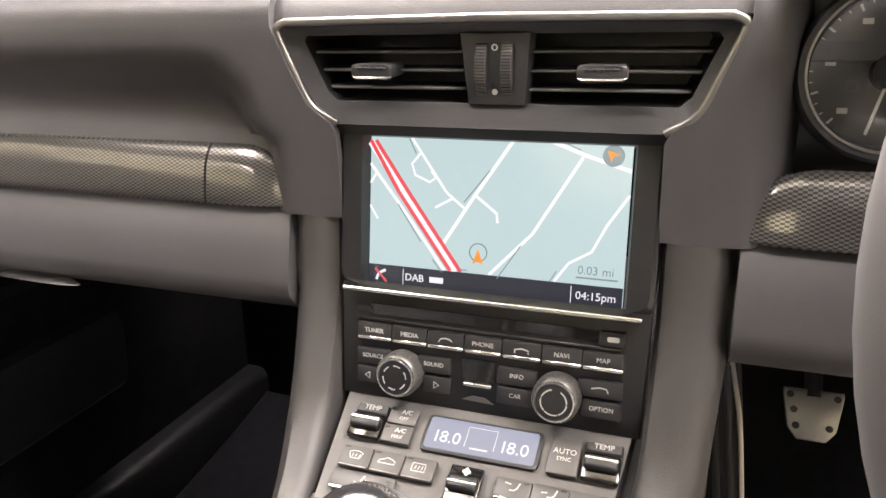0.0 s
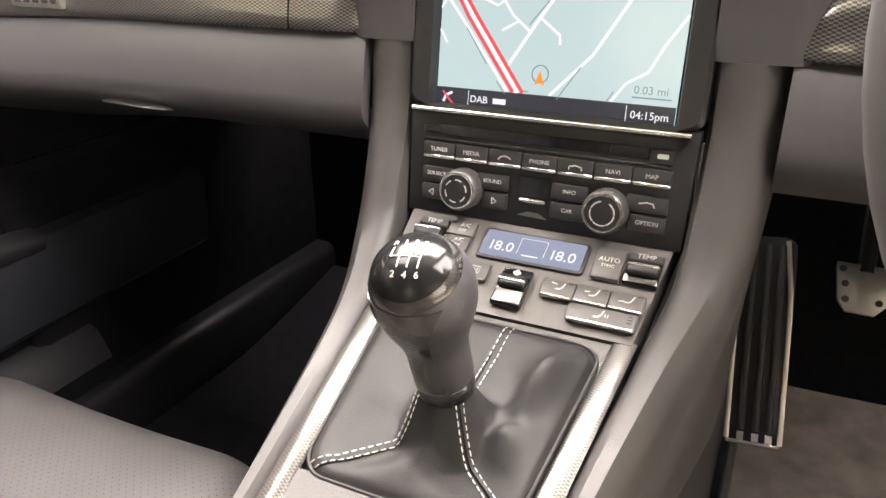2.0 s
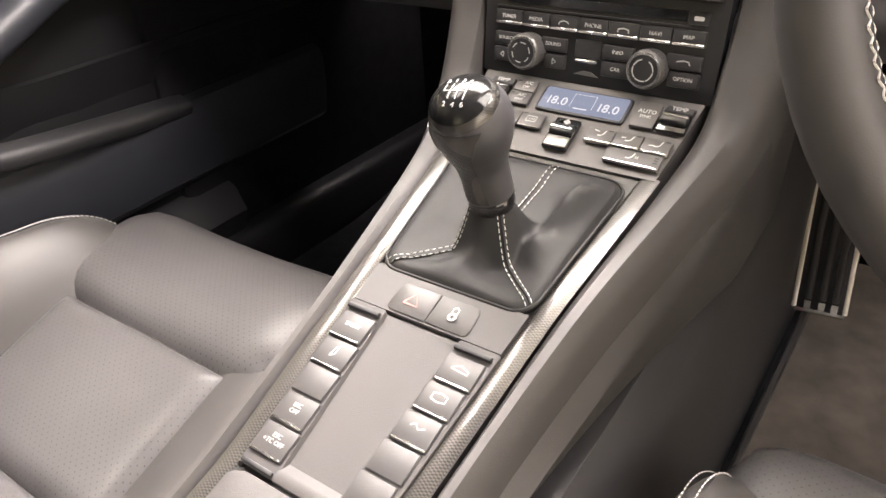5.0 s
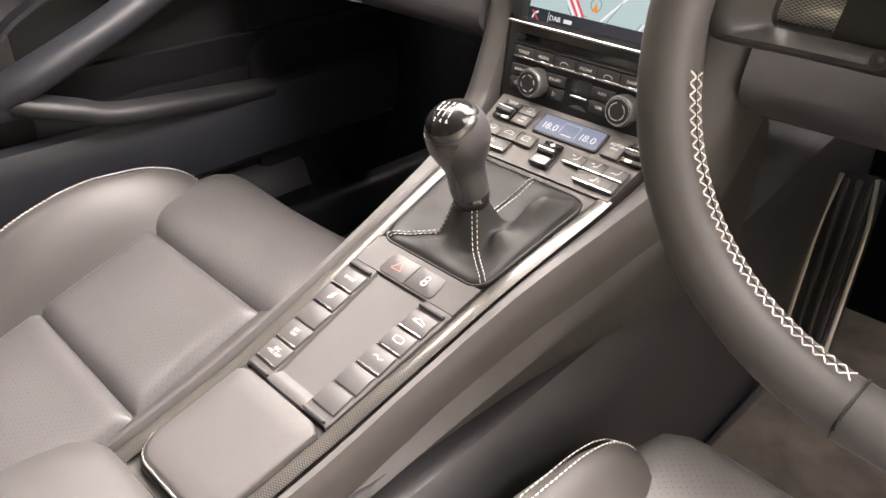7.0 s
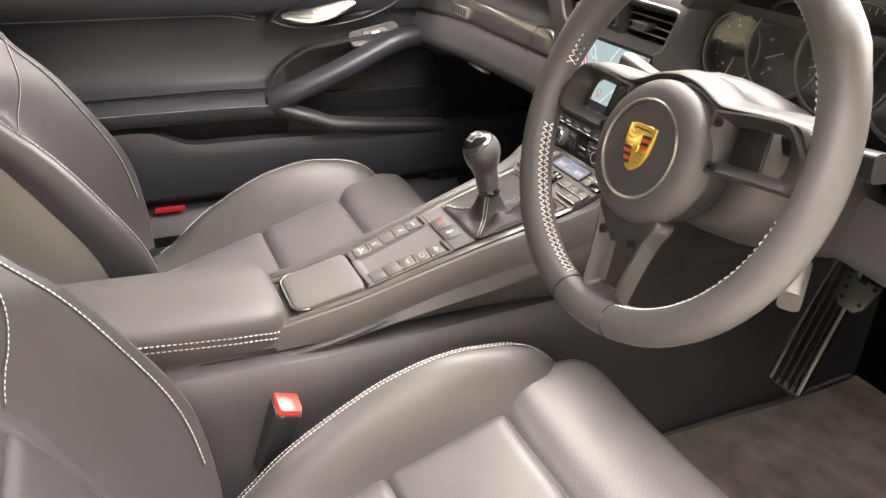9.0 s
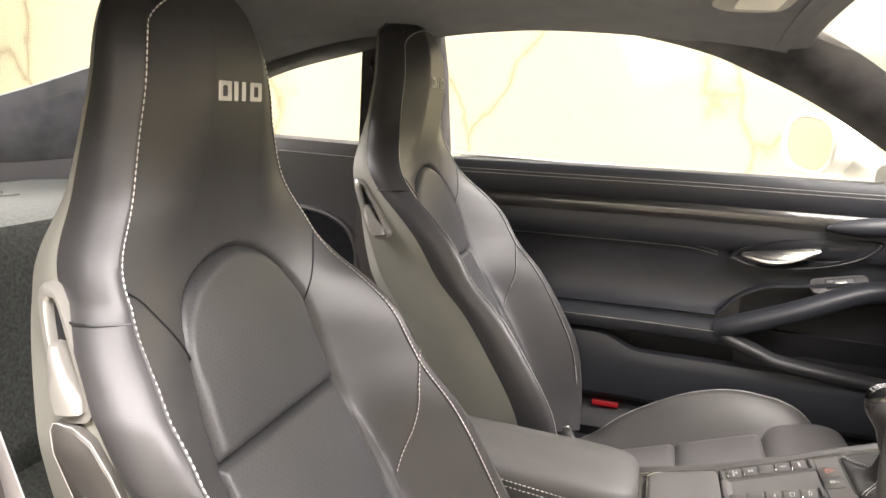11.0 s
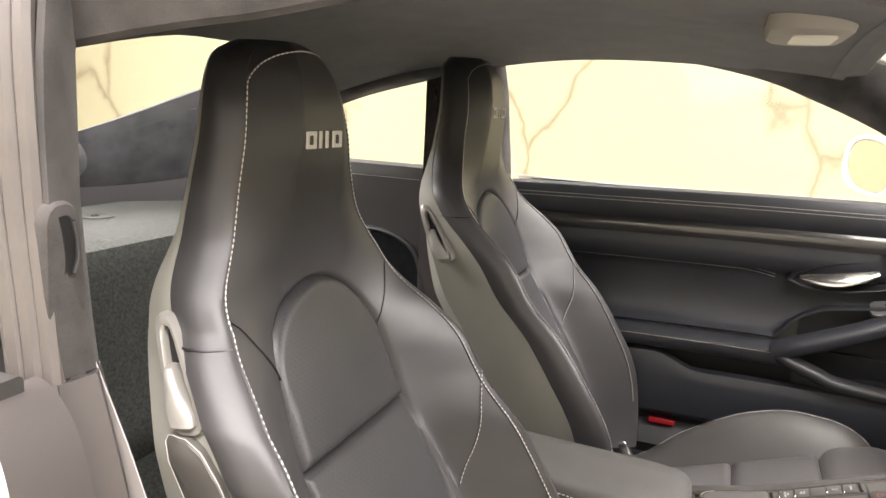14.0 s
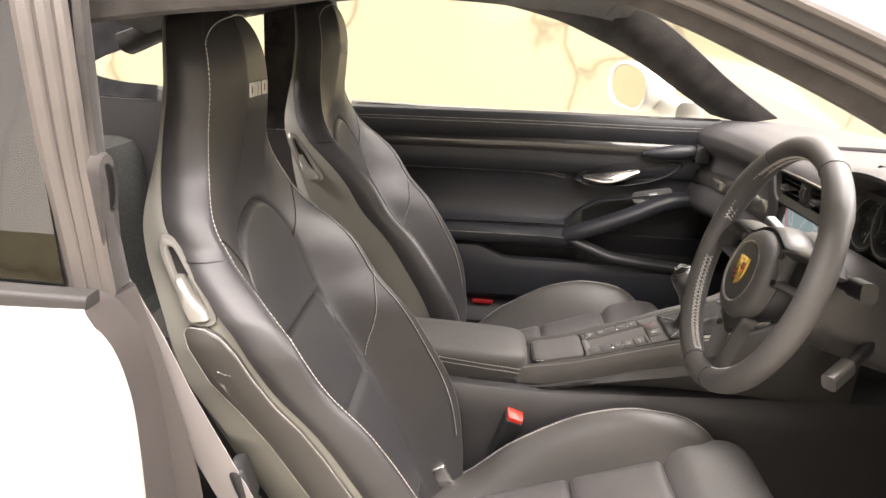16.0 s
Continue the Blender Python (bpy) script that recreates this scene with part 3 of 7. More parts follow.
    # frame trim and aperture seals down the pillar
    for dx, dy, r in ((0.000, -0.016, 0.009), (0.007, -0.031, 0.010), (0.012, -0.047, 0.011)):
        path = smooth([(s * (0.635 + dx), -1.028 + dy, 0.99), (s * (0.652 + dx), -1.014 + dy * 0.95, 0.92), (s * (0.660 + dx), -1.003 + dy * 0.82, 0.80), (s * (0.665 + dx), -0.991 + dy * 0.70, 0.70), (s * (0.668 + dx), -0.982 + dy * 0.70, 0.63), (s * (0.670 + dx), -0.964 + dy, 0.52), (s * (0.672 + dx), -0.945 + dy, 0.36), (s * (0.672 + dx), -0.925 + dy, 0.08)], 5)
        part("aperture_seal", tube(path, r, 8, (1, 0, 0)), SEAL, body, "grey-brown rubber seal round the door opening")


side(-1)
side(1)

# windscreen and rear window
def pane_of(name, rows, material, label):
    ob = part(name, sheet(rows, 0.004), material, body, label)
    ob.visible_shadow = False
    return ob


pane_of("windscreen", [[(x * (0.62 + 0.10 * t), -0.28 + 0.90 * t - 0.12 * (x ** 2), 1.055 - 0.33 * t - 0.03 * x * x) for x in np.linspace(-1, 1, 13)] for t in np.linspace(0, 1, 9)], GLASS, "clear windscreen")
pane_of("rear_window", [[(x * (0.55 - 0.24 * t), -1.325 - 0.705 * t, 1.040 - 0.275 * t - 0.03 * x * x) for x in np.linspace(-1, 1, 11)] for t in np.linspace(0, 1, 6)], GLASS, "clear rear window")
part("windscreen_header", sheet([[(x, -0.33 + 0.06 * t, roof_z(x, -0.33) - 0.012 + 0.006 * t) for x in np.linspace(-0.54, 0.54, 19)] for t in (0, 0.5, 1)], 0.02), SUEDE, body)

# rear compartment: shelf, bulkhead, side bolsters
rear = thing("rear_shelf", 0, -1.75, 0.2, "dark carpeted parcel shelf behind the seats", "parcel shelf")
prof = [(-1.12, 0.02), (-1.18, 0.10), (-1.40, 0.16), (-1.47, 0.20), (-1.50, 0.28), (-1.52, 0.42), (-1.54, 0.56), (-1.56, 0.595), (-1.60, 0.605), (-1.80, 0.605), (-1.93, 0.605)]
part("shelf", sheet([[(x, y, z) for y, z in prof] for x in np.linspace(-0.60, 0.60, 9)], 0.02), CARPET_REAR, rear, "dark green-grey carpet")
roll_prof = smooth([(-1.935, 0.600, 0), (-1.950, 0.630, 0), (-1.962, 0.655, 0), (-1.966, 0.667, 0), (-1.945, 0.676, 0), (-1.922, 0.700, 0), (-1.920, 0.728, 0), (-1.940, 0.756, 0), (-1.975, 0.768, 0), (-2.04, 0.770, 0)], 4)
part("rear_bulkhead", sheet([[(x, q.x, q.y) for q in roll_prof] for x in np.linspace(-0.255, 0.255, 9)], 0.02), SUEDE, rear, "padded suede roll under the rear window")
for s in (-1, 1):
    top = smooth([(0.235, -1.990, 0.766), (0.345, -1.905, 0.820), (0.46, -1.79, 0.890), (0.53, -1.65, 0.955), (0.555, -1.52, 0.985), (0.56, -1.44, 0.985)], 3)
    low = smooth([(0.25, -2.01, 0.655), (0.40, -1.93, 0.660), (0.545, -1.80, 0.690), (0.595, -1.69, 0.785), (0.605, -1.56, 0.853), (0.605, -1.43, 0.897)], 3)
    foot = smooth([(0.25, -2.00, 0.675), (0.40, -1.92, 0.680), (0.54, -1.79, 0.705), (0.60, -1.68, 0.742)], 4)
    rows = []
    for t in np.linspace(0, 1, 6):
        rows.append([(s * (a.x * (1 - t) + b.x * t + 0.012 * math.sin(math.pi * t)), a.y * (1 - t) + b.y * t + 0.025 * math.sin(math.pi * t), a.z * (1 - t) + b.z * t) for a, b in zip(top, low)])
    part("corner_bolster", sheet(rows, 0.02), SUEDE, rear, "mottled suede corner trim")
    rows = [[(s * (a.x + 0.004), a.y - 0.006, z * a.z + (1 - z) * 0.58) for a in foot] for z in np.linspace(1, 0, 3)]
    part("lower_trim", sheet(rows, 0.015), LEATHER, rear)
part("shelf_latch", lathe([(0, 0), (0.009, 0), (0.008, 0.004), (0, 0.005)], pose(-0.16, -1.80, 0.6055), 14), CHROME, rear, "small bright shelf latch")
part("latch_recess", lathe([(0.010, 0), (0.040, 0.0), (0.038, 0.0022), (0.012, 0.0016)], pose(-0.16, -1.80, 0.6055), 24), CARPET_REAR, rear)

# ---- seats ----
SX = 0.358
# height, front face y, half width, wing depth, side depth
BACK = [(0.12, -0.655, 0.180, 0.06, 0.06), (0.20, -0.690, 0.195, 0.09, 0.06), (0.30, -0.737, 0.206, 0.117, 0.064), (0.39, -0.790, 0.213, 0.120, 0.064), (0.46, -0.832, 0.214, 0.113, 0.062), (0.518, -0.867, 0.213, 0.092, 0.060), (0.58, -0.895, 0.214, 0.080, 0.060),
        (0.62, -0.913, 0.208, 0.058, 0.058), (0.66, -0.928, 0.195, 0.026, 0.056), (0.70, -0.935, 0.178, 0.004, 0.056), (0.75, -0.932, 0.141, -0.016, 0.056), (0.806, -0.926, 0.124, -0.027, 0.052), (0.851, -0.923, 0.114, -0.030, 0.050),
        (0.89, -0.926, 0.104, -0.032, 0.048), (0.918, -0.934, 0.089, -0.033, 0.045), (0.938, -0.945, 0.068, -0.030, 0.044), (0.950, -0.957, 0.041, -0.022, 0.040), (0.956, -0.970, 0.018, -0.012, 0.034)]
BACK_ROWS = smooth([Vector(r) for r in BACK], 5)


def back_at(z):
    """Face y, half width and wing depth of the backrest at a height."""
    ks = [r[0] for r in BACK_ROWS]
    return [float(np.interp(z, ks, [r[i] for r in BACK_ROWS])) for i in (1, 2, 3, 4)]


def wing_curve(u, z=0.6):
    """How far the wing has risen at a fraction of the half width."""
    u0 = float(np.interp(z, [0.30, 0.42, 0.50, 0.56, 0.62, 0.68], [0.72, 0.66, 0.585, 0.54, 0.47, 0.40]))
    t = min(1.0, max(0.0, (u - u0) / (0.95 - u0)))
    return 0.88 * t ** 1.2 + 0.12 * t * t * (3 - 2 * t) - (0.05 * ((u - 0.96) / 0.04) ** 2 if u > 0.96 else 0.0)


def face_y(lx, z):
    """The leather face of the backrest at a place across and a height."""
    yp, w, wing, d = back_at(z)
    return yp + wing * wing_curve(abs(lx) / max(w, 1e-3), z)


def arch(b):
    """Half width of the shoulder pad at a fraction of its height."""
    return 0.122 - 0.02 * b * b if b < 0.42 else (0.122 - 0.02 * b * b) * math.sqrt(max(0.0, 1 - ((b - 0.42) / 0.58) ** 2.9))


PAD_TOP, PAD_MID, PAD_LOW = 0.688, 0.511, 0.371


def pad_half(z):
    return arch((z - PAD_MID) / (PAD_TOP - PAD_MID)) if z > PAD_MID else 0.124


def inside(lx, z):
    """Distance inward from the outline of the pads."""
    z = min(z, PAD_TOP)
    slope_ = (pad_half(min(PAD_TOP, z + 0.001)) - pad_half(z - 0.001)) / 0.002
    return (pad_half(z) - abs(lx)) / math.sqrt(1 + min(slope_ * slope_, 400.0))


def well(lx, z):
    """The hollow in the backrest foam in which the pads lie."""
    if z > PAD_TOP + 0.004:
        return 0.0
    k = min(1.0, max(0.0, (inside(lx, z) + 0.005) / 0.010))
    return 0.012 * k * k * (3 - 2 * k)


def pillow(top, bottom, puff, shape, n=36, m=30, soft=0.013):
    """A padded insert on the backrest between two heights; shape gives its half width at a fraction of its height."""
    rows = []
    for j in range(m + 1):
        b = 0.5 - 0.5 * math.cos(math.pi * j / m)
        z = bottom + (top - bottom) * b
        hw = max(0.004, shape(b))
        rows.append([])
        for i in range(n + 1):
            a = math.sin(math.pi * (i / n - 0.5))
            x = hw * a
            dist = min(inside(x, z), z - bottom, top - z + (0.02 if top > 0.6 else 0.0))
            k = min(1.0, max(0.0, dist / soft))
            dome = (1 - a * a) * (1 - (2 * b - 1) ** 2)
            rows[-1].append((SX + x, face_y(x, z) - 0.013 + puff * math.sqrt(1 - (1 - k) ** 2) + 0.004 * dome, z))
    return sheet(rows, 0.004)


def airbag_panel(s):
    def flank(u, v, lift):
        z = 0.590 - 0.38 * u
        yp, w, wing, d = back_at(z)
        depth = 0.076 - 0.064 * v
        return (SX + w + 0.0035 + lift - 0.30 * max(0.0, depth - 0.045), yp + wing - d - depth, z)
    panel = [(0.0, 0.40), (0.006, 0.24), (0.025, 0.09), (0.07, 0.0), (0.5, 0.0), (1.0, 0.0), (1.0, 1.0), (0.5, 1.0), (0.14, 1.0), (0.07, 0.96), (0.02, 0.82), (0.0, 0.62)]
    dense = []
    for a, b in zip(panel, panel[1:] + panel[:1]):
        dense += [(a[0] + (b[0] - a[0]) * k / 4, a[1] + (b[1] - a[1]) * k / 4) for k in range(4)]
    part("side_panel", loft([[flank(u, v, -0.004) for u, v in dense], [flank(u, v, 0.003) for u, v in dense], [flank(0.01 + u * 0.985, 0.04 + v * 0.92, 0.0045) for u, v in dense]]), AIRBAG, s, "dark grey side airbag cover")
    part("panel_lettering", merged(*[box(-0.0010, 0.0010, -0.0003, 0.0003, -0.0014, 0.0014, 0, 1, Matrix.Translation(flank(0.13 + 0.002 * j, 0.42 + 0.06 * j, 0.0048)) @ pose(0, 0, 0, 60, 0, 90)) for j in range(4)]), PRINT, s)
    part("panel_piping", tube([flank(u, v, 0.0042) for u, v in dense + dense[:1]], 0.00026, 6, (1, 0, 0)), STITCH, s)


def seat(cy=0.0, cz=0.0, inner=1.0):
    s = thing("seat", SX, -0.55, 0.05, "black leather sports bucket seat with white stitching and grey shell", "seat", "front seats")
    rings, shell = [], []
    zs = [0.12 + (0.956 - 0.12) * (1 - (1 - k / 190) ** 1.25) for k in range(191)]
    us = [k / 44 * 0.97 for k in range(45)]
    for z in zs:
        yp, w, wing, d = back_at(z)
        e = yp + wing
        r = min(0.014, w * 0.3)
        f = [(u * w, yp + wing * wing_curve(u, z) - well(u * w, z)) for u in us]
        f += [(w * 0.99, e - r * 0.25), (w + 0.001, e - r * 0.7), (w + 0.005, e - r * 1.5), (w + 0.007, e - d * 0.55), (w + 0.006, e - d * 0.8), (w + 0.002, e - d), (w * 0.93, e - d - 0.004), (w * 0.72, min(yp - 0.03, e - d)), (w * 0.5, yp - 0.03), (0, yp - 0.03)]
        rings.append([(SX + x, y, z) for x, y in f] + [(SX - x, y, z) for x, y in f[-2:0:-1]])
    for z, yp, w, wing, d in BACK_ROWS:
        e = yp + wing
        k = min(1.0, w / 0.1) * float(np.interp(z, [0.50, 0.60, 0.70, 0.80, 0.93], [1.0, 0.60, 0.24, 0.12, 0.10]))
        o = 0.002 * k
        g = [(0, yp - 0.035), (w * 0.5, yp - 0.035), (w * 0.72, min(yp - 0.035, e - d - 0.01)), (w * 0.93, e - d - 0.002), (w + 0.001 + o * 0.4, e - d - 0.001), (w + o, e - d - 0.02 * k - 0.001), (w - 0.002 + o, e - d - 0.045 * k - 0.002), (w * 0.96 - 0.002, yp - 0.02 + wing * 0.35 - d - 0.035 * k), (w * 0.75, yp - d - 0.055 * k - 0.006), (0, yp - d - 0.065 * k - 0.008)]
        shell.append([(SX + x, y, z + 0.001) for x, y in g] + [(SX - x, y, z + 0.001) for x, y in g[-2:0:-1]])
    back = part("backrest", loft(rings), LEATHER, s)
    part("back_shell", loft(shell), SHELL, s, "smooth grey-green seat back shell")
    # padded inserts
    part("shoulder_pad", pillow(PAD_TOP, PAD_MID + 0.001, 0.019, arch), LEATHER_PERF_BACK, s, "padded leather shoulder insert")
    part("lumbar_pad", pillow(PAD_MID - 0.001, PAD_LOW + 0.001, 0.0128, lambda b: 0.1235, soft=0.008), LEATHER_PERF_BACK, s, "padded leather lumbar insert")
    part("lower_pad", pillow(PAD_LOW - 0.001, 0.16, 0.0126, lambda b: 0.124, soft=0.008), LEATHER_PERF_BACK, s)
    # stitched edge seams
    edge = []
    for z, yp, w, wing, d in BACK_ROWS:
        edge.append((z, yp, w, wing))
    def crown(z):
        """Half width at which the edge seam turns in below the top of the headrest."""
        return 1.0 if z < 0.860 else 0.110 * math.sqrt(max(0.0, 1 - ((z - 0.860) / 0.086) ** 2))
    seam_z = [0.22 + (0.860 - 0.22) * k / 90 for k in range(90)] + [0.860 + 0.086 * math.sin(math.pi / 2 * k / 24) for k in range(25)]
    up, down = [], []
    for z in seam_z:
        yp, w, wing, d = back_at(z)
        lx = min(w * 0.955, crown(z))
        up.append((SX + lx, face_y(lx, z) + 0.0013, z))
        lx = min(w * (0.955 - 0.030 * min(1.0, max(0.0, (0.70 - z) / 0.04))), crown(z))
        down.append((SX - lx, face_y(lx, z) + 0.0013, z))
    down = down[::-1]
    part("edge_seam", tube([(x, y - 0.0014, z) for x, y, z in up + down], 0.0016, 6, (1, 0, 0)), LEATHER, back)
    part("edge_stitching", stitches(up + down, 0.0046, 0.0017, 0.00080), STITCH, back, "white edge stitching")
    for sg in (-1, 1):
        pts = [(SX + sg * w * 0.985, yp + wing - 0.004, z) for z, yp, w, wing in edge if 0.22 < z < 0.56]
        part("wing_stitching", stitches(pts, 0.0044, 0.0017, 0.00072), STITCH, back)
        z0, z1 = 0.532, 0.384
        pts = []
        for k in range(25):
            z = z0 + (z1 - z0) * k / 24
            lx = sg * float(np.interp(z, [0.384, 0.43, 0.49, 0.532], [0.146, 0.164, 0.184, 0.203]))
            pts.append((SX + lx, face_y(lx, z) + 0.0012, z))
        part("wing_stitching", stitches(pts, 0.0044, 0.0017, 0.00072), STITCH, back)
        part("wing_piping", tube([(x, y - 0.001, z) for x, y, z in pts], 0.0012, 6, (1, 0, 0)), LEATHER, back)
    # dark seams: shoulder creases and the joint across the side
    for sg in (-1, 1):
        pts = []
        for k in range(13):
            t = k / 12
            lx, z = sg * (0.176 - 0.062 * t ** 0.8), 0.682 - 0.075 * t
            pts.append((SX + lx, face_y(lx, z) + 0.0004, z))
        part("shoulder_seam", tube(pts, 0.0013, 6, (1, 0, 0)), PLASTIC_BLACK, back)
        yp, w, wing, d = back_at(0.662)
        e = yp + wing
        part("side_seam", tube([(SX + sg * w * 0.97, e, 0.662), (SX + sg * (w + 0.001), e - 0.009, 0.662), (SX + sg * (w + 0.0075), e - 0.024, 0.661), (SX + sg * (w + 0.008), e - d * 0.7, 0.660), (SX + sg * (w + 0.004), e - d, 0.660)], 0.0012, 6), PLASTIC_BLACK, back)
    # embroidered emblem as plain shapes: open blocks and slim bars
    emblem = new("emblem")
    emblem.parent = back
    emblem.empty_display_size = 0.01
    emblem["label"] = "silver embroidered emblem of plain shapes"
    for xa, wd in ((0.030, 0.020), (0.0105, 0.0055), (-0.0035, 0.0055), (-0.027, 0.020)):
        y = face_y(xa, 0.8505) + 0.0006
        if wd > 0.01:
            rings = [[(SX + xa + u, y + dy, 0.8505 + v) for u, v in rounded(w, h, 0.0015, 2)] for w, h, dy in ((wd, 0.0190, -0.001), (wd, 0.0190, 0.0012), (wd - 0.009, 0.0105, 0.0012), (wd - 0.009, 0.0105, -0.001))]
            part("emblem_block", loft(rings, closed=True), STITCH, emblem)
        else:
            part("emblem_bar", box(SX + xa - wd / 2, SX + xa + wd / 2, y - 0.001, y + 0.0012, 0.8410, 0.8600, 0.0005, 1), STITCH, emblem)
    # side lever in its bezel
    for sg in (1, -1):
        yp, w, wing, d = back_at(0.63)
        out = [(0.046, -0.012), (0.042, 0.002), (0.014, 0.014), (-0.026, 0.030), (-0.043, 0.029), (-0.049, 0.010), (-0.044, -0.006), (0.0, -0.016), (0.036, -0.019)]

        def to3(pts, x):
            near = sg * inner == 1.0
            return [(SX + sg * (x + (0.008 if near else 0.002) - 0.38 * u), (-0.953 if near else -0.970) + 0.9 * v - 0.46 * u, (0.641 if near else 0.629) + u) for u, v in pts]

        def scaled(pts, k, q):
            return [(u * k - 0.002, v * q + 0.001) for u, v in pts]
        sm = [(p.x, p.y) for p in smooth([(a, b, 0) for a, b in out + out[:1]], 5)][:-1]
        part("lever_bezel", loft([to3(sm, 0.190), to3(sm, 0.206), to3(scaled(sm, 0.97, 0.93), 0.2095), to3(scaled(sm, 0.86, 0.66), 0.2095), to3(scaled(sm, 0.82, 0.56), 0.207), to3(scaled(sm, 0.80, 0.52), 0.196)]), SILVER, s, "satin silver lever bezel")
        part("lever_slot", loft([to3(scaled(sm, 0.81, 0.55), 0.198), to3(scaled(sm, 0.81, 0.55), 0.2005)]), PLASTIC_BLACK, s)
        lev = [(0.004, -0.006), (0.004, 0.002), (-0.016, 0.009), (-0.030, 0.022), (-0.040, 0.022), (-0.042, -0.004), (-0.020, -0.011)]
        part("lever", loft([to3(lev, 0.200), to3([(u, v * 1.05) for u, v in lev], 0.210), to3([(u * 0.96 - 0.003, v * 0.9) for u, v in lev], 0.2145), to3([(u * 0.6 - 0.018, v * 0.55) for u, v in lev], 0.2170)]), SILVER, s, "silver backrest release lever")
    # airbag panel on the outer side
    if inner == 1.0:
        airbag_panel(s)

    # cushion
    cus = smooth([Vector(v) for v in [(-0.72, 0.095, 0.110, 0.185), (-0.60, 0.122, 0.142, 0.198), (-0.515, 0.150, 0.213, 0.204), (-0.417, 0.183, 0.273, 0.208), (-0.35, 0.206, 0.298, 0.209), (-0.298, 0.224, 0.307, 0.208), (-0.255, 0.238, 0.305, 0.206), (-0.215, 0.244, 0.300, 0.203), (-0.175, 0.242, 0.284, 0.199), (-0.145, 0.228, 0.256, 0.193), (-0.130, 0.20, 0.22, 0.182)]], 4)
    cus = [Vector((y + cy, zc + cz, zw + cz, w)) for y, zc, zw, w in cus]
    rings = []
    for y, zc, zw, w in cus:
        h = [(0, zc - 0.004), (0.06, zc - 0.004), (0.118, zc - 0.003), (0.130, zc + 0.28 * (zw - zc)), (0.146, zc + 0.72 * (zw - zc)), (0.166, zc + 0.96 * (zw - zc)), (0.180, zw), (w - 0.012, zw - 0.006), (w - 0.001, zw - 0.025), (w, zw - 0.06), (w - 0.012, min(0.10, zc - 0.02)), (w - 0.03, 0.065), (0, 0.06)]
        hi = [(x, zc + (z - zc) * inner if z > zc else z) for x, z in h]
        if inner < 1:
            rings.append([(SX + x, y, z) for x, z in hi] + [(SX - x, y, z) for x, z in h[-2:0:-1]])
        else:
            rings.append([(SX + x, y, z) for x, z in h] + [(SX - x, y, z) for x, z in h[-2:0:-1]])
    cushion = part("seat_cushion", loft(rings), LEATHER_CUSHION_LIT, s)
    roll = []
    for lx in np.linspace(-1, 1, 21):
        k = max(0.45, (1 - abs(lx) ** 10) ** 0.4) if abs(lx) < 1 else 0.45
        ring = []
        for a in np.linspace(0, 2 * math.pi, 29)[:-1]:
            c, q = math.cos(a), math.sin(a)
            u, v = math.copysign(abs(c) ** 0.55, c), math.copysign(abs(q) ** 0.55, q)
            y = -0.170 + cy + (0.082 * k) * u
            ring.append((SX + lx * (0.186 if v > 0 else 0.178), y, 0.199 + cz + (0.068 if v > 0 else 0.09) * k * v + (0.10 * (-u) * -0.06 if v > 0 else 0) + 0.012 * lx * lx))
        roll.append(ring)
    part("thigh_roll", loft(roll), LEATHER_PERF_LIT, s, "perforated leather thigh roll")
    for y0, y1 in ((-0.405 + cy, -0.252 + cy), (-0.66 + cy, -0.410 + cy)):
        rows = []
        for j in range(25):
            b = 0.5 - 0.5 * math.cos(math.pi * j / 24)
            y = y0 + (y1 - y0) * b
            zc = float(np.interp(y, [r[0] for r in cus], [r[1] for r in cus]))
            row = []
            for i in range(27):
                a = math.sin(math.pi * (i / 26 - 0.5))
                d = min(0.127 * (1 - abs(a)), y - y0, y1 - y)
                k = min(1.0, max(0.0, d / 0.018))
                row.append((SX + 0.127 * a, y, zc - 0.010 + 0.016 * math.sqrt(1 - (1 - k) ** 2) + 0.003 * (1 - a * a) * (1 - (2 * b - 1) ** 2)))
            rows.append(row)
        part("cushion_panel", sheet(rows, -0.004), LEATHER_PERF_LIT, s, "perforated leather seat panel")
    for sg in (-1, 1) if inner == 1.0 else (-1,):
        for dx, dz in ((0.0, 0.0012), (0.009, -0.0008)):
            pts = [(SX + sg * (min(0.183, w - 0.018) + dx), y, zw + dz - (0.002 if dx else 0)) for y, zc, zw, w in cus if y > -0.62 + cy and y < -0.135 + cy]
            part("cushion_stitching", stitches(pts, 0.0040, 0.0019, 0.00062), STITCH, cushion, "double row of white stitching")
    part("seat_base", box(SX - 0.175, SX + 0.175, -0.68, -0.16, 0.004, 0.085, 0.015), PLASTIC_BLACK, s, "black seat frame and rails")
    part("hinge_cover", box(-0.011, 0.011, -0.018, 0.018, -0.026, 0.026, 0.005, 3, pose(SX - 0.163, -0.636 + cy, 0.146 + cz, 28, 0, 0)), CHROME, s, "bright metal hinge cover")
    # the side bolsters flare below the shoulders, more on the outer side
    for o in s.children_recursive:
        if o.type != "MESH" or o.name.startswith(("lever", "seat_", "thigh", "cushion", "hinge")):
            continue
        for v in o.data.vertices:
            lx = v.co.x - SX
            if lx > 0:
                hard = o.name.startswith(("back_shell", "side_panel", "panel_"))
                f = float(np.interp(v.co.z, [0.30, 0.52, 0.565, 0.605, 0.645, 0.672], [1.08, 1.15, 1.125, 1.07, 1.025, 1.0] if hard else [1.08, 1.16, 1.18, 1.15, 1.06, 1.0])) if inner == 1.0 else 1.0
            else:
                f = float(np.interp(v.co.z, [0.40, 0.53, 0.60, 0.68, 0.76], [1.03, 1.06, 1.03, 0.95, 1.0]))
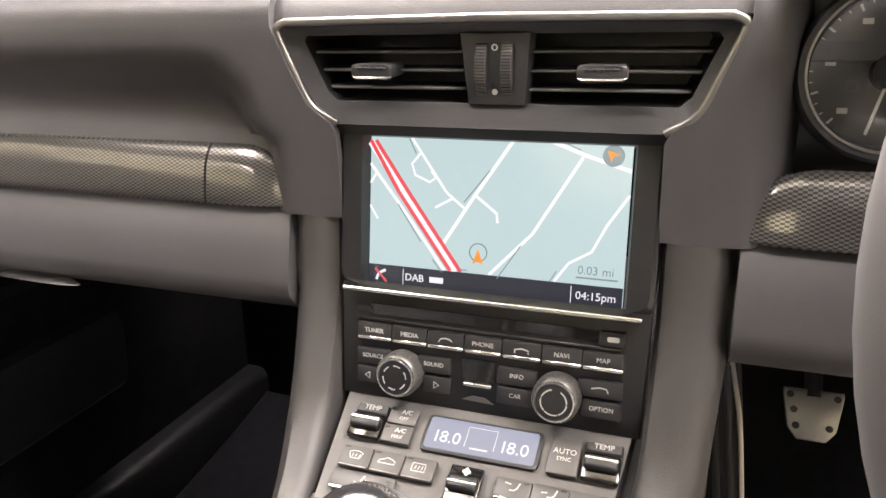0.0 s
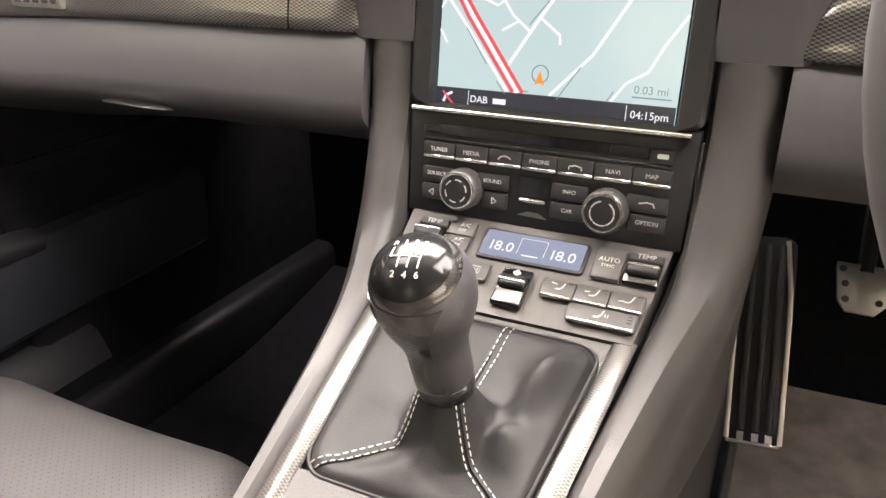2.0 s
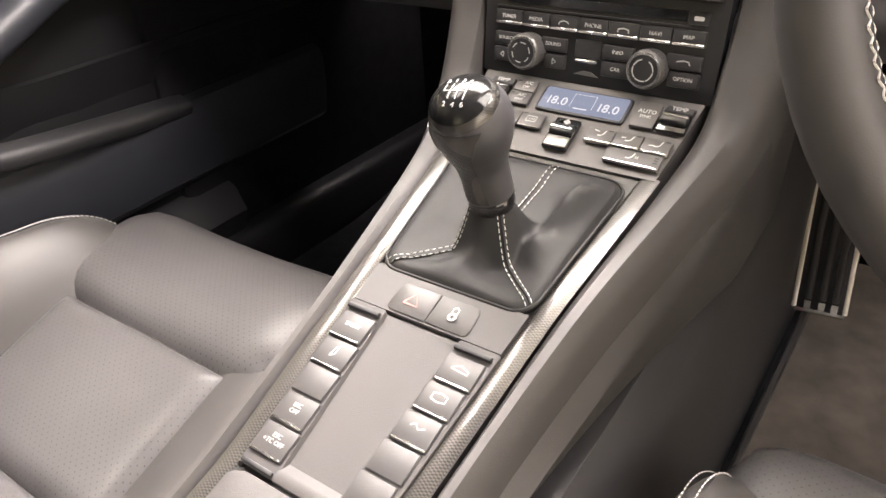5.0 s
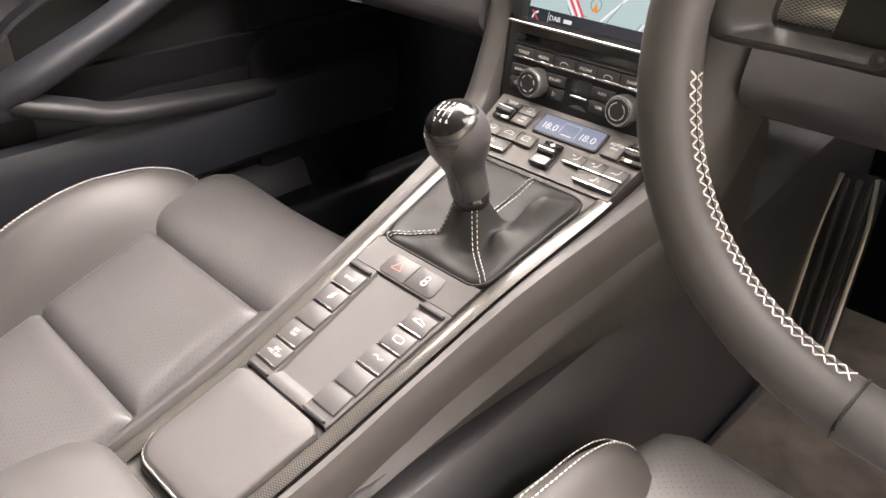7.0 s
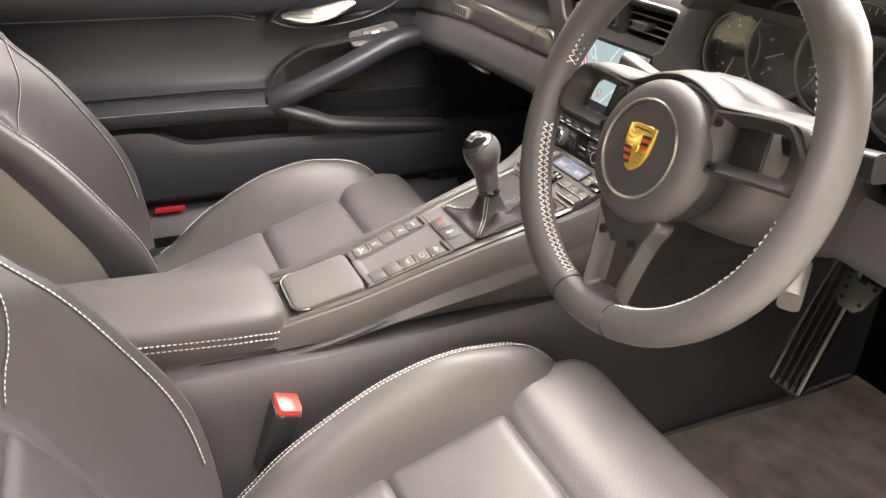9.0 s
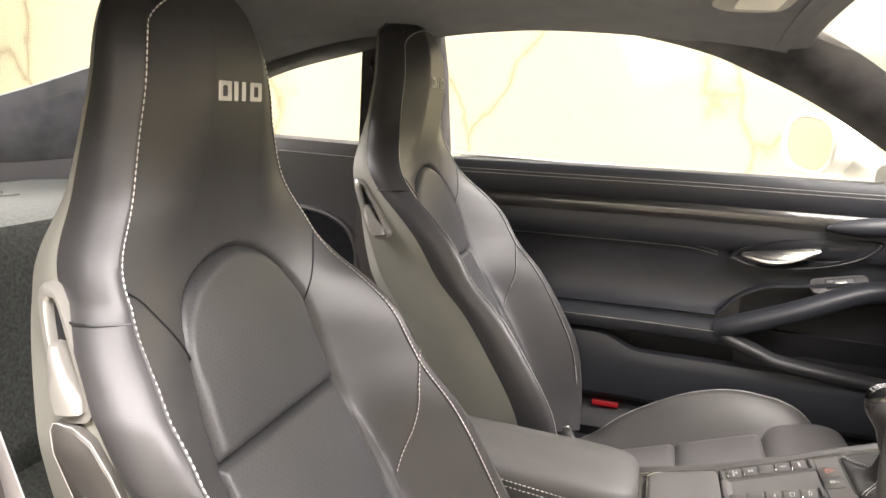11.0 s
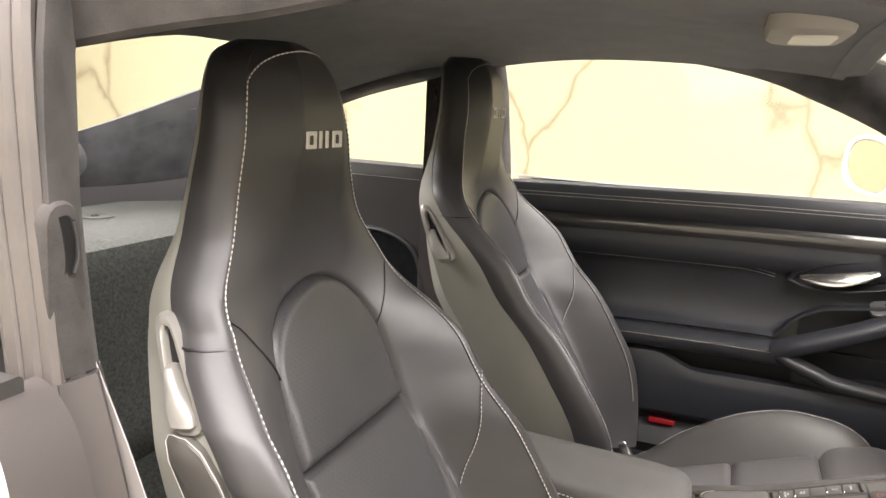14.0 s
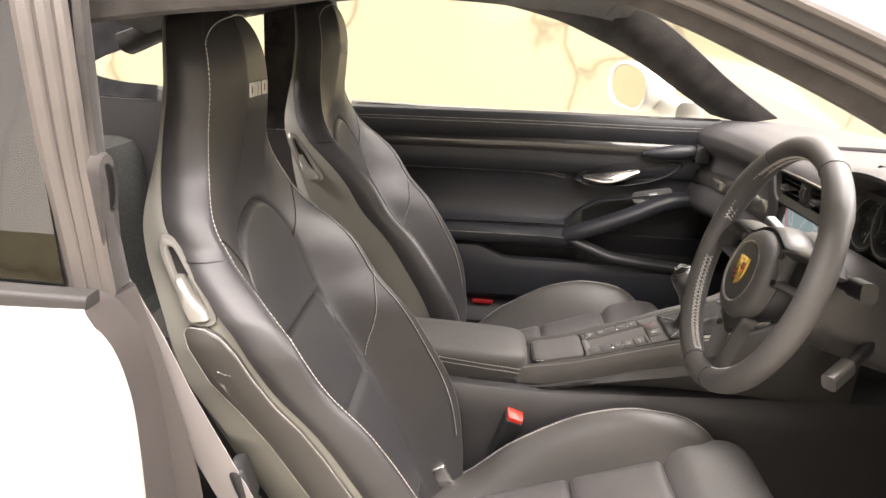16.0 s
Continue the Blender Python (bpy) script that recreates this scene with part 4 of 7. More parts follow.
            v.co.x = SX + lx * (1 + (f - 1) * step01((abs(lx) - 0.10) / 0.10))
    return s


seat()
# the passenger seat stands a little higher and further back, with its cushion let down
PASS = Vector((-0.722, -0.014, 0.035))
passenger_seat = seat(0.014, -0.040, 0.12)
passenger_seat.matrix_basis = pose(SX + PASS.x, -0.55 + PASS.y, 0.05 + PASS.z)
passenger_seat["label"] = "black leather passenger bucket seat with white stitching beside the door"

# ---- dashboard ----
dash = thing("dashboard", 0, 0.2, 0.5, "dark grey leather dashboard with carbon inlays and stitched top", "dashboard")
TOP = [(0.60, 0.700), (0.45, 0.735), (0.25, 0.757), (0.10, 0.757), (0.04, 0.748), (0.011, 0.738), (-0.001, 0.724), (-0.0035, 0.715)]


def dash_rows(xs, prof, bend=0.0):
    rows = []
    for x in xs:
        k = max(0.0, (abs(x) - 0.35) / 0.33)
        rows.append([(x, y - bend * k * k, z - 0.012 * k * k) for y, z in prof])
    return rows


FRONT = [(q.x, q.y) for q in smooth([(0.004, 0.592, 0), (0.003, 0.62, 0), (0.000, 0.66, 0), (-0.003, 0.70, 0), (-0.0035, 0.715, 0), (-0.001, 0.724, 0), (0.011, 0.738, 0), (0.04, 0.748, 0), (0.10, 0.757, 0), (0.25, 0.757, 0), (0.45, 0.735, 0), (0.60, 0.700, 0)], 7)]


def vent_edge(z):
    """Half width of the vent and screen opening at a height."""
    return float(np.interp(z, [0.592, 0.652, 0.655, 0.664, 0.685, 0.707, 0.7125, 0.7145], [0.099, 0.099, 0.103, 0.116, 0.126, 0.135, 0.137, 0.137]))


def hollow(x, z):
    """Depth of the soft hollow that holds the carbon bar."""
    low = step01((0.655 - z) / 0.02)
    dx, dz = -0.150 + 0.012 * low + x, 0.703 - z
    if dx <= 0 or dz <= 0:
        return 0.0
    r = 0.05
    d = r - math.hypot(r - dx, r - dz) if dx < r and dz < r else min(dx, dz)
    return step01(d / (0.040 - 0.020 * low))


# passenger side: top, roll and hollow in one skin
rows = []
for y, z in FRONT:
    xin = vent_edge(z)
    row = []
    for t in np.linspace(0, 1, 56):
        x = 0.69 + (xin - 0.69) * (1 - (1 - t) ** 1.5)
        m = hollow(x, z)
        k = max(0.0, (x - 0.35) / 0.33)
        yy = y * (1 - m) + (0.026 - 0.008 * step01((0.655 - z) / 0.03)) * m
        row.append((-x, yy - 0.03 * k * k, z - 0.012 * k * k))
    rows.append(row)
part("dash_skin", sheet(rows, -0.006), DASH, dash, "dark stitched leather dash top and front")
part("dash_top", sheet(dash_rows(np.linspace(-0.1372, 0.1372, 9), TOP), 0.006), DASH, dash, "dark leather above the centre vents")
part("dash_top", sheet(dash_rows(np.linspace(0.150, 0.69, 25), TOP[:6], 0.03), 0.012), DASH, dash, "dark leather dash top")
# driver's side cheek, rolled back into the instrument pod
rows = []
for y, z in FRONT:
    if z > 0.7481 or y > 0.05:
        continue
    xin = vent_edge(z)
    row = []
    for t in np.linspace(0, 1, 30):
        x = xin + (0.172 - xin) * t
        k = step01((x - 0.134) / 0.040)
        row.append((x, y + (0.062 - y) * k * k, z))
    rows.append(row)
part("dash_cheek", sheet(rows, -0.005), DASH, dash, "leather cheek between vents and instruments")
RECESS = [(-0.014, 0.700), (0.012, 0.692), (0.024, 0.675), (0.026, 0.655), (0.018, 0.640), (0.010, 0.634)]
LOWER = [(0.006, 0.594), (0.000, 0.588), (-0.005, 0.566), (-0.010, 0.546), (-0.0095, 0.535), (-0.003, 0.527), (0.020, 0.514), (0.05, 0.500), (0.20, 0.455), (0.40, 0.42)]
part("glovebox_lid", sheet(dash_rows(np.linspace(-0.66, -0.1405, 21), LOWER, 0.03), 0.012), DASH, dash, "grey leather glovebox lid")


def inlay(x0, x1, n, name, tip=0):
    """A bowed carbon bar; tip rounds one end."""
    rings = []
    for x in np.linspace(x0, x1, n):
        k = 1.0
        if tip:
            t = abs((x - (x0 if tip < 0 else x1)) / 0.045)
            k = math.sqrt(max(0.02, 1 - (1 - min(1, t)) ** 2.4))
        b = max(0.0, (abs(x) - 0.35) / 0.33) ** 2
        zc, h = 0.6145 + (1 - k) * -0.018, 0.0205 * k
        rings.append([(x, 0.007 - 0.007 * k * math.cos(a) * (1 if abs(a) < 1.58 else 0.2) + 0.007 * k * math.sin(a) - 0.03 * b, zc + h * math.copysign(abs(math.sin(a)) ** 0.8, math.sin(a)) - 0.012 * b) for a in np.linspace(-2.6, 2.6, 25)])
    part(name, loft(rings), CARBON_XZ, dash, "glossy carbon fibre inlay")


inlay(-0.66, -0.2065, 30, "carbon_inlay")
inlay(-0.2045, -0.1385, 16, "carbon_inlay", 1)
inlay(0.1385, 0.215, 16, "carbon_inlay", -1)
inlay(0.46, 0.66, 12, "carbon_inlay")
part("inlay_badge", box(-0.505, -0.440, -0.0090, 0.0005, 0.5995, 0.6190, 0.0008, 1), ALU, dash, "engraved aluminium plate")
for k in range(5):
    part("plate_marking", box(-0.4985 + k * 0.0115, -0.4910 + k * 0.0115, -0.0098, -0.0089, 0.604, 0.615, 0.0004, 1), PLASTIC_GREY, dash)
part("glovebox_pull", loft([[(x, -0.008 + dy * k, 0.5235 + dz * k + (x + 0.41) * -0.02) for dy, dz in ((0.01, 0.0020), (-0.006, 0.0016), (-0.008, 0.0006), (-0.006, -0.0008), (0.01, -0.0012))] for x, k in ((-0.412, 0.3), (-0.405, 0.8), (-0.37, 0.9), (-0.345, 0.7), (-0.330, 0.15))]), DARK_CHROME, dash, "slim metal glovebox pull")

# centre block that carries the vents
hole = [(-0.131, 0.7130), (0.131, 0.7130), (0.134, 0.708), (0.112, 0.661), (0.100, 0.6535), (-0.100, 0.6535), (-0.112, 0.661), (-0.134, 0.708)]
part("vent_sill", sheet([[(x, y + 0.017, z) for x in (-0.101, 0, 0.101)] for y, z in ((-0.012, 0.6565), (-0.0175, 0.654), (-0.013, 0.646), (0.0, 0.642))], 0.004), PLASTIC_BLACK, dash)
path = smooth([(-0.099, -0.0015, 0.6535), (-0.115, -0.0030, 0.664), (-0.125, -0.0045, 0.685), (-0.134, -0.0050, 0.706), (-0.134, -0.0055, 0.7115), (-0.128, -0.0055, 0.7145)], 6) + [(0.0, -0.0060, 0.7155)] + smooth([(0.128, -0.0055, 0.7145), (0.134, -0.0055, 0.7115), (0.134, -0.0050, 0.706), (0.125, -0.0045, 0.685), (0.115, -0.0030, 0.664), (0.099, -0.0015, 0.6535)], 6)
part("vent_trim", sweep(path, rounded(0.0050, 0.005, 0.0020, 4), (0, 1, 0)), DARK_CHROME, dash, "dark chrome trim line round the vents")
# vents: an angled dark frame, a black duct behind it, slats, tabs and two thumbwheels
duct = [(-0.1185, 0.7062), (0.1220, 0.7062), (0.1245, 0.7030), (0.1110, 0.6725), (0.1050, 0.6672), (-0.1000, 0.6672), (-0.1065, 0.6725), (-0.1205, 0.7030)]
SLAT = mat("vent_slat_grey", (0.10, 0.097, 0.092), 0.42, vary=0.05)
part("vent_housing", loft([[(x, y, z) for x, z in hole] for y in (-0.004, -0.0025)] + [[(x, 0.0035, z) for x, z in duct], [(x, 0.0055, z) for x, z in duct]], cap=False), PLASTIC, dash, "angled vent housing")
part("vent_duct", loft([[(x, 0.0055, z) for x, z in duct], [(x * 0.95, 0.062, 0.686 + (z - 0.686) * 0.92) for x, z in duct]], cap=False), PLASTIC_BLACK, dash)
part("vent_back", box(-0.122, 0.122, 0.060, 0.067, 0.655, 0.715, 0), PLASTIC_BLACK, dash)
for side_ in (-1, 1):
    for z in (0.6962, 0.6855, 0.6750):
        far = float(np.interp(z, [0.6672, 0.6725, 0.7030], [0.1000, 0.1075, 0.1205])) - 0.001
        a, b = (-far, -0.0175) if side_ < 0 else (0.0195, far + 0.003)
        part("vent_slat", box(a, b, 0.0090, 0.036, z - 0.0012, z + 0.0012, 0.0006, 1), PLASTIC_BLACK, dash)
        part("slat_edge", box(a + 0.001, b - 0.001, 0.0078, 0.0092, z - 0.0008, z + 0.0008, 0.0004, 1), SLAT, dash)
    x0, x1 = (-0.0839, -0.0567) if side_ < 0 else (0.0508, 0.0786)
    tab = []
    for y, k in ((0.014, 0.86), (0.000, 0.94), (-0.006, 1.0), (-0.0085, 0.97), (-0.0095, 0.85)):
        c, w, h = (x0 + x1) / 2, (x1 - x0) / 2 * k, 0.0046 * k
        tab.append([(c + u, y, 0.6862 + v * (1.0 if v < 0 else 1 - 0.12 * abs(u) / w)) for u, v in rounded(2 * w, 2 * h, 0.0030 * k, 4)])
    tab = part("vent_tab", loft(tab), PLASTIC, dash, "dark vent tab with bright lower edge")
    part("tab_edge", sweep([(x0 + 0.0012, -0.0078, 0.6835), (x0 + 0.003, -0.0092, 0.6822), (x1 - 0.003, -0.0092, 0.6822), (x1 - 0.0012, -0.0078, 0.6835)], circle(0.0009, 6)), CHROME, tab)
    for j in range(5):
        xx = x0 + 0.006 + j * (x1 - x0 - 0.012) / 4
        part("tab_rib", box(xx - 0.0016, xx + 0.0016, -0.0102, -0.0090, 0.6872, 0.6884, 0.0003, 1), PLASTIC_BLACK, tab)
housing = part("wheel_housing", prism([(-0.0178, 0.7070), (0.0238, 0.7070), (0.0208, 0.6668), (-0.0130, 0.6668)], 0.0145, pose(0, 0.0150, 0, 90, 0, 0), 0.001), PLASTIC, dash, "dark housing of the vent thumbwheels")
for x in (-0.0047, 0.0106):
    part("wheel_slot", prism(rounded(0.0092, 0.0275, 0.0030, 3), 0.0004, pose(x, 0.0006, 0.6870, 90, 0, 0)), PLASTIC_BLACK, housing)
    bm = lathe([(0.0, -0.0034), (0.0222, -0.0034), (0.0226, -0.0028), (0.0226, 0.0028), (0.0222, 0.0034), (0.0, 0.0034)], pose(x, 0.0183, 0.687, 0, 90, 0), 48)
    roller = part("thumbwheel", bm, BUTTON, housing, "ribbed vent thumbwheel")
    for k in range(19):
        a = radians(-40 + k * 4.4)
        part("thumbwheel_rib", box(x - 0.0030, x + 0.0030, -0.0006, 0.0005, -0.0004, 0.0004, 0, 1, pose(0, 0.0183 - 0.0227 * math.cos(a), 0.687 + 0.0227 * math.sin(a), math.degrees(-a), 0, 0)), PLASTIC_GREY, roller)
part("dot_mark", lathe([(0.0, 0), (0.0017, 0), (0.0017, 0.0006), (0, 0.0006)], pose(0.0032, 0.0006, 0.6742, 90, 0, 0), 14), PRINT, housing)
part("ring_mark", lathe([(0.0012, 0), (0.0019, 0), (0.0019, 0.0006), (0.0012, 0.0006)], pose(0.0030, 0.0006, 0.6990, 90, 0, 0), 14), PRINT, housing)

# driver's side: instrument pod, lower panel, end vents
part("lower_panel", sheet(dash_rows(np.linspace(0.1430, 0.66, 21), LOWER, 0.03), 0.012), DASH, dash, "leather knee panel under the wheel")
part("driver_recess", sheet(dash_rows(np.linspace(0.150, 0.68, 21), [(y + 0.045, z) for y, z in RECESS], 0.03), 0.01), DASH, dash)
pod = []
for a in np.linspace(28, 152, 35):
    c, s_ = math.cos(radians(a)), math.sin(radians(a))
    wx, wz = 0.212 * math.copysign(abs(c) ** 0.85, c), (0.108 if s_ > 0 else 0.09) * math.copysign(abs(s_) ** 0.85, s_)
    back = 0.030 * (1 - max(0.0, s_))
    pod.append([(0.36 + wx * k, y + back * (y < 0), 0.676 + wz * k) for y, k in ((0.10, 1.00), (0.02, 1.05), (-0.030, 1.04), (-0.046, 1.01), (-0.052, 0.985), (-0.050, 0.96), (-0.040, 0.945), (0.0, 0.93), (0.04, 0.91))])
part("instrument_hood", sheet(pod, -0.004), DASH, dash, "curved leather instrument hood")
part("instrument_face", box(0.155, 0.565, 0.040, 0.05, 0.59, 0.775, 0.01), PLASTIC_BLACK, dash)
DIAL = mat("dial_face", (0.035, 0.034, 0.034), 0.35, vary=0.05)
LIT = [mat("lit_" + n, c, 0.4, vary=0.0, emit=e) for n, c, e in (("green", (0.05, 0.8, 0.35), 0.9), ("orange", (1.0, 0.42, 0.04), 1.0), ("display", (0.75, 0.75, 0.95), 0.55))]
for n, (gx, gz, gr, gy, turn) in enumerate(((0.207, 0.684, 0.041, 0.034, -105), (0.286, 0.700, 0.050, 0.030, 205), (0.364, 0.706, 0.056, 0.026, 225), (0.442, 0.700, 0.050, 0.030, 215), (0.514, 0.684, 0.041, 0.034, 160))):
    m = pose(gx, gy, gz, 82, 0, 0)
    g = part("gauge", lathe([(gr - 0.003, 0.0), (gr - 0.001, 0.016), (gr + 0.001, 0.0185), (gr + 0.004, 0.0185), (gr + 0.006, 0.015), (gr + 0.006, -0.01), (gr - 0.003, -0.01)], m, 56), PLASTIC, dash, "dark ring of a round instrument")
    part("gauge_edge", lathe([(gr - 0.0005, 0.0172), (gr + 0.0012, 0.0172), (gr + 0.0010, 0.0195), (gr - 0.0003, 0.0195)], m, 56), DARK_CHROME, g)
    part("gauge_dial", lathe([(0, 0.0), (gr - 0.001, 0.0), (gr - 0.001, 0.002), (0, 0.002)], m, 48), DIAL, g, "dark dial face")
    marks = []
    for k in range(31):
        a = 225 - k * 9
        w = 0.0006 if k % 3 == 0 else 0.0003
        marks.append(box(gr * (0.84 if k % 3 == 0 else 0.89), gr * 0.95, -w, w, 0.0021, 0.0026, 0, 1, m @ pose(0, 0, 0, 0, 0, a)))
        if k % 6 == 0:
            q = m @ pose(gr * 0.70 * math.cos(radians(a)), gr * 0.70 * math.sin(radians(a)), 0)
            marks.append(box(-0.0026, 0.0026, -0.0015, 0.0015, 0.0021, 0.0024, 0, 1, q))
    part("dial_marks", merged(*marks), PRINT, g, "white scale and plain figure bars")
    part("gauge_needle", box(-0.006, gr * 0.82, -0.0008, 0.0008, 0.005, 0.0062, 0.0003, 1, m @ pose(0, 0, 0, 0, 0, turn)), PRINT, g, "white needle")
    part("needle_cap", lathe([(0, 0.002), (0.010, 0.002), (0.009, 0.008), (0, 0.009)], m, 24), PLASTIC_BLACK, g)
    if n == 1:
        for dx, dz, c in ((0.018, -0.028, 2), (0.029, -0.028, 2), (0.019, -0.0345, 2), (0.012, 0.026, 0), (0.022, 0.026, 1), (0.030, 0.022, 1), (0.030, 0.014, 1)):
            part("indicator_light", box(-0.004, 0.004, -0.0017, 0.0017, 0.0022, 0.0028, 0.0003, 1, m @ pose(dx, dz, 0)), LIT[c], g, "lit indicator")
    cover = part("gauge_glass", lathe([(0, 0.0150), (gr - 0.0015, 0.0150), (gr - 0.0015, 0.0160), (0, 0.0160)], m, 48), GLASS, g, "clear gauge cover")
    cover.visible_shadow = False
for x in (-0.62, 0.62):
    v = part("end_vent", box(x - 0.045, x + 0.045, -0.036, 0.0, 0.640, 0.688, 0.006, 3), PLASTIC_BLACK, dash, "round-cornered end vent")
    part("end_vent_frame", loft([[(x + a, y, 0.664 + b) for a, b in rounded(0.094, 0.05, 0.008)] for y in (-0.038, -0.034)] + [[(x + a, y, 0.664 + b) for a, b in rounded(0.086, 0.042, 0.006)] for y in (-0.0345, -0.0385)], closed=True), PLASTIC, v)
    for z in (0.654, 0.664, 0.674):
        part("vent_slat", box(x - 0.041, x + 0.041, -0.039, -0.034, z - 0.001, z + 0.001, 0.0005, 1), SLAT, v)
# dash top stitching and speaker grille
for d in (0.0, 0.008):
    for x0, x1 in ((-0.66, -0.16), (0.58, 0.66)):
        pts = [(x, 0.022 + d - 0.03 * max(0.0, (abs(x) - 0.35) / 0.33) ** 2, 0.7435 + d * 0.30 - 0.012 * max(0.0, (abs(x) - 0.35) / 0.33) ** 2) for x in np.linspace(x0, x1, 40)]
        part("dash_stitching", stitches(pts, 0.0042, 0.0017, 0.00062), STITCH, dash)
g = part("speaker_grille", prism(rounded(0.20, 0.07, 0.02), 0.004, pose(0.0, 0.24, 0.757, 0, 0, 0), 0.001), PLASTIC, dash, "slotted centre speaker grille")
for k in range(9):
    part("grille_slot", box(-0.085, 0.085, 0.213 + k * 0.0065, 0.2155 + k * 0.0065, 0.7605, 0.7617, 0, 1), PLASTIC_BLACK, g)

# ---- infotainment unit ----
UNIT = thing("infotainment_unit", 0, -0.01, 0.475, "black infotainment unit with lit map screen and buttons", "infotainment")
TILT = math.degrees(math.atan2(0.030, 0.185))
F = pose(0, -0.020, 0.4745, 90 - TILT, 0, 0)   # face plane: x across, y up the face, z towards the cabin


def face(x, y, z=0.0):
    return F @ pose(x, y, z)


ring = lambda w, h, r, cx, cy, z: [(F @ Vector((x, y, z)))[:] for x, y in rounded(w, h, r, 5, cx, cy)]
part("bezel", loft([ring(0.200, 0.110, 0.008, 0, 0.132, -0.02), ring(0.200, 0.110, 0.008, 0, 0.132, 0.001), ring(0.195, 0.105, 0.007, 0, 0.132, 0.004), ring(0.1695, 0.1035, 0.004, 0, 0.1265, 0.0035), ring(0.1655, 0.1005, 0.003, 0, 0.1258, -0.006)], cap=False), PLASTIC_BLACK, UNIT, "black screen bezel")
part("front_plate", prism([(-0.098, 0.0), (0.098, 0.0), (0.0995, 0.077), (-0.0995, 0.077)], 0.012, F @ pose(0, 0, -0.012), 0.002), PLASTIC_BLACK, UNIT, "black control panel")
SCR = F @ pose(0, 0.1255, -0.0035)
MAPBG = mat("screen_map", (0.50, 0.66, 0.63), 0.15, vary=0.0, emit=0.40)
ROAD = mat("screen_road", (0.95, 0.96, 0.95), 0.15, vary=0.0, emit=0.42)
REDROAD = mat("screen_red", (0.80, 0.09, 0.10), 0.15, vary=0.0, emit=0.40)
DARKBAR = mat("screen_bar", (0.02, 0.022, 0.03), 0.15, vary=0.0, emit=0.5)
SCRTEXT = mat("screen_text", (0.85, 0.87, 0.87), 0.15, vary=0.0, emit=0.42)
ORANGE = mat("screen_orange", (0.85, 0.28, 0.03), 0.15, vary=0.0, emit=0.45)
ROADNAME = mat("screen_name", (0.22, 0.30, 0.31), 0.15, vary=0.0, emit=0.40)
W, H = 0.1635, 0.0985
screen = part("screen", box(-W / 2, W / 2, -H / 2, H / 2, -0.003, 0, 0, 1, SCR), MAPBG, UNIT, "lit navigation map in pale green")


def sp(px, py):
    """A place on the screen from fractions across and down."""
    return ((px - 0.5) * W, (0.5 - py) * H)


part("status_bar", strip([sp(0, 0.931), sp(1, 0.931)], H * 0.138, SCR, 0.0006), DARKBAR, screen, "dark status bar")
ROADS = [([(0.30, 0.72), (0.42, 0.40), (0.58, 0.0)], 0.0022), ([(0.395, 0.455), (0.32, 0.36), (0.17, 0.02)], 0.0016), ([(0.21, 0.12), (0.175, 0.19), (0.19, 0.26), (0.25, 0.30), (0.275, 0.27), (0.255, 0.23)], 0.0015),
         ([(0.345, 0.395), (0.275, 0.46)], 0.0015), ([(0.43, 0.36), (0.52, 0.47), (0.525, 0.53)], 0.0017), ([(0.50, 0.86), (0.66, 0.58), (0.83, 0.10)], 0.0019), ([(0.69, 0.0), (0.84, 0.09), (1.0, 0.17)], 0.0021),
         ([(0.75, 0.86), (0.80, 0.74), (0.88, 0.66), (0.93, 0.49), (1.0, 0.31)], 0.0016), ([(0.0, 0.20), (0.14, 0.48), (0.32, 0.86)], 0.0019), ([(0.0, 0.47), (0.035, 0.56)], 0.0014), ([(0.03, 0.25), (0.0, 0.33)], 0.0014)]
for pts, wd in ROADS:
    part("map_road", strip([sp(*p) for p in pts], wd, SCR, 0.0003), ROAD, screen)
part("map_main_road", strip([sp(0.0, 0.06), sp(0.145, 0.38), sp(0.365, 0.86)], 0.0046, SCR, 0.0004), ROAD, screen)
for off in (-0.02, 0.022):
    part("map_main_line", strip([sp(0.0 + max(0, off), 0.05 - min(0, off) * 0), sp(0.145 + off, 0.38), sp(0.365 + off, 0.86)], 0.0026, SCR, 0.0005), REDROAD, screen, "red traffic line")
for x, y, a, ln in ((0.175, 0.07, -62, 0.012), (0.44, 0.31, 52, 0.026), (0.17, 0.57, -55, 0.028), (0.575, 0.77, 57, 0.026), (0.77, 0.025, -22, 0.018), (0.29, 0.835, -50, 0.010), (0.745, 0.83, 60, 0.008), (0.40, 0.845, 0, 0.004)):
    part("road_name", box(-ln / 2, ln / 2, -0.00035, 0.00035, 0.0005, 0.0007, 0, 1, SCR @ pose(*sp(x, y), 0, 0, 0, a)), ROADNAME, screen)
cx, cy = sp(0.455, 0.745)
part("position_ring", lathe([(0.0052, 0.0005), (0.0060, 0.0005), (0.0060, 0.0008), (0.0052, 0.0008)], SCR @ pose(cx, cy + 0.002, 0), 28), ROADNAME, screen)
part("position_arrow", prism([(0, 0.0052), (0.0034, -0.0042), (0, -0.0026), (-0.0034, -0.0042)], 0.0004, SCR @ pose(cx, cy - 0.001, 0.0008)), ORANGE, screen, "orange position arrow")
cx, cy = sp(0.935, 0.085)
part("compass_disc", lathe([(0, 0.0006), (0.0062, 0.0006), (0.0058, 0.0010), (0, 0.0011)], SCR @ pose(cx, cy, 0), 28), ROADNAME, screen, "compass button")
part("compass_arrow", prism([(-0.0035, 0.003), (0.004, 0.001), (0.0, -0.0005), (-0.001, -0.004)], 0.0004, SCR @ pose(cx, cy, 0.0012)), ORANGE, screen)
letters("screen_text", "DAB", 0.0066, SCR @ pose(*sp(0.198, 0.931), 0.0010), SCRTEXT, screen)
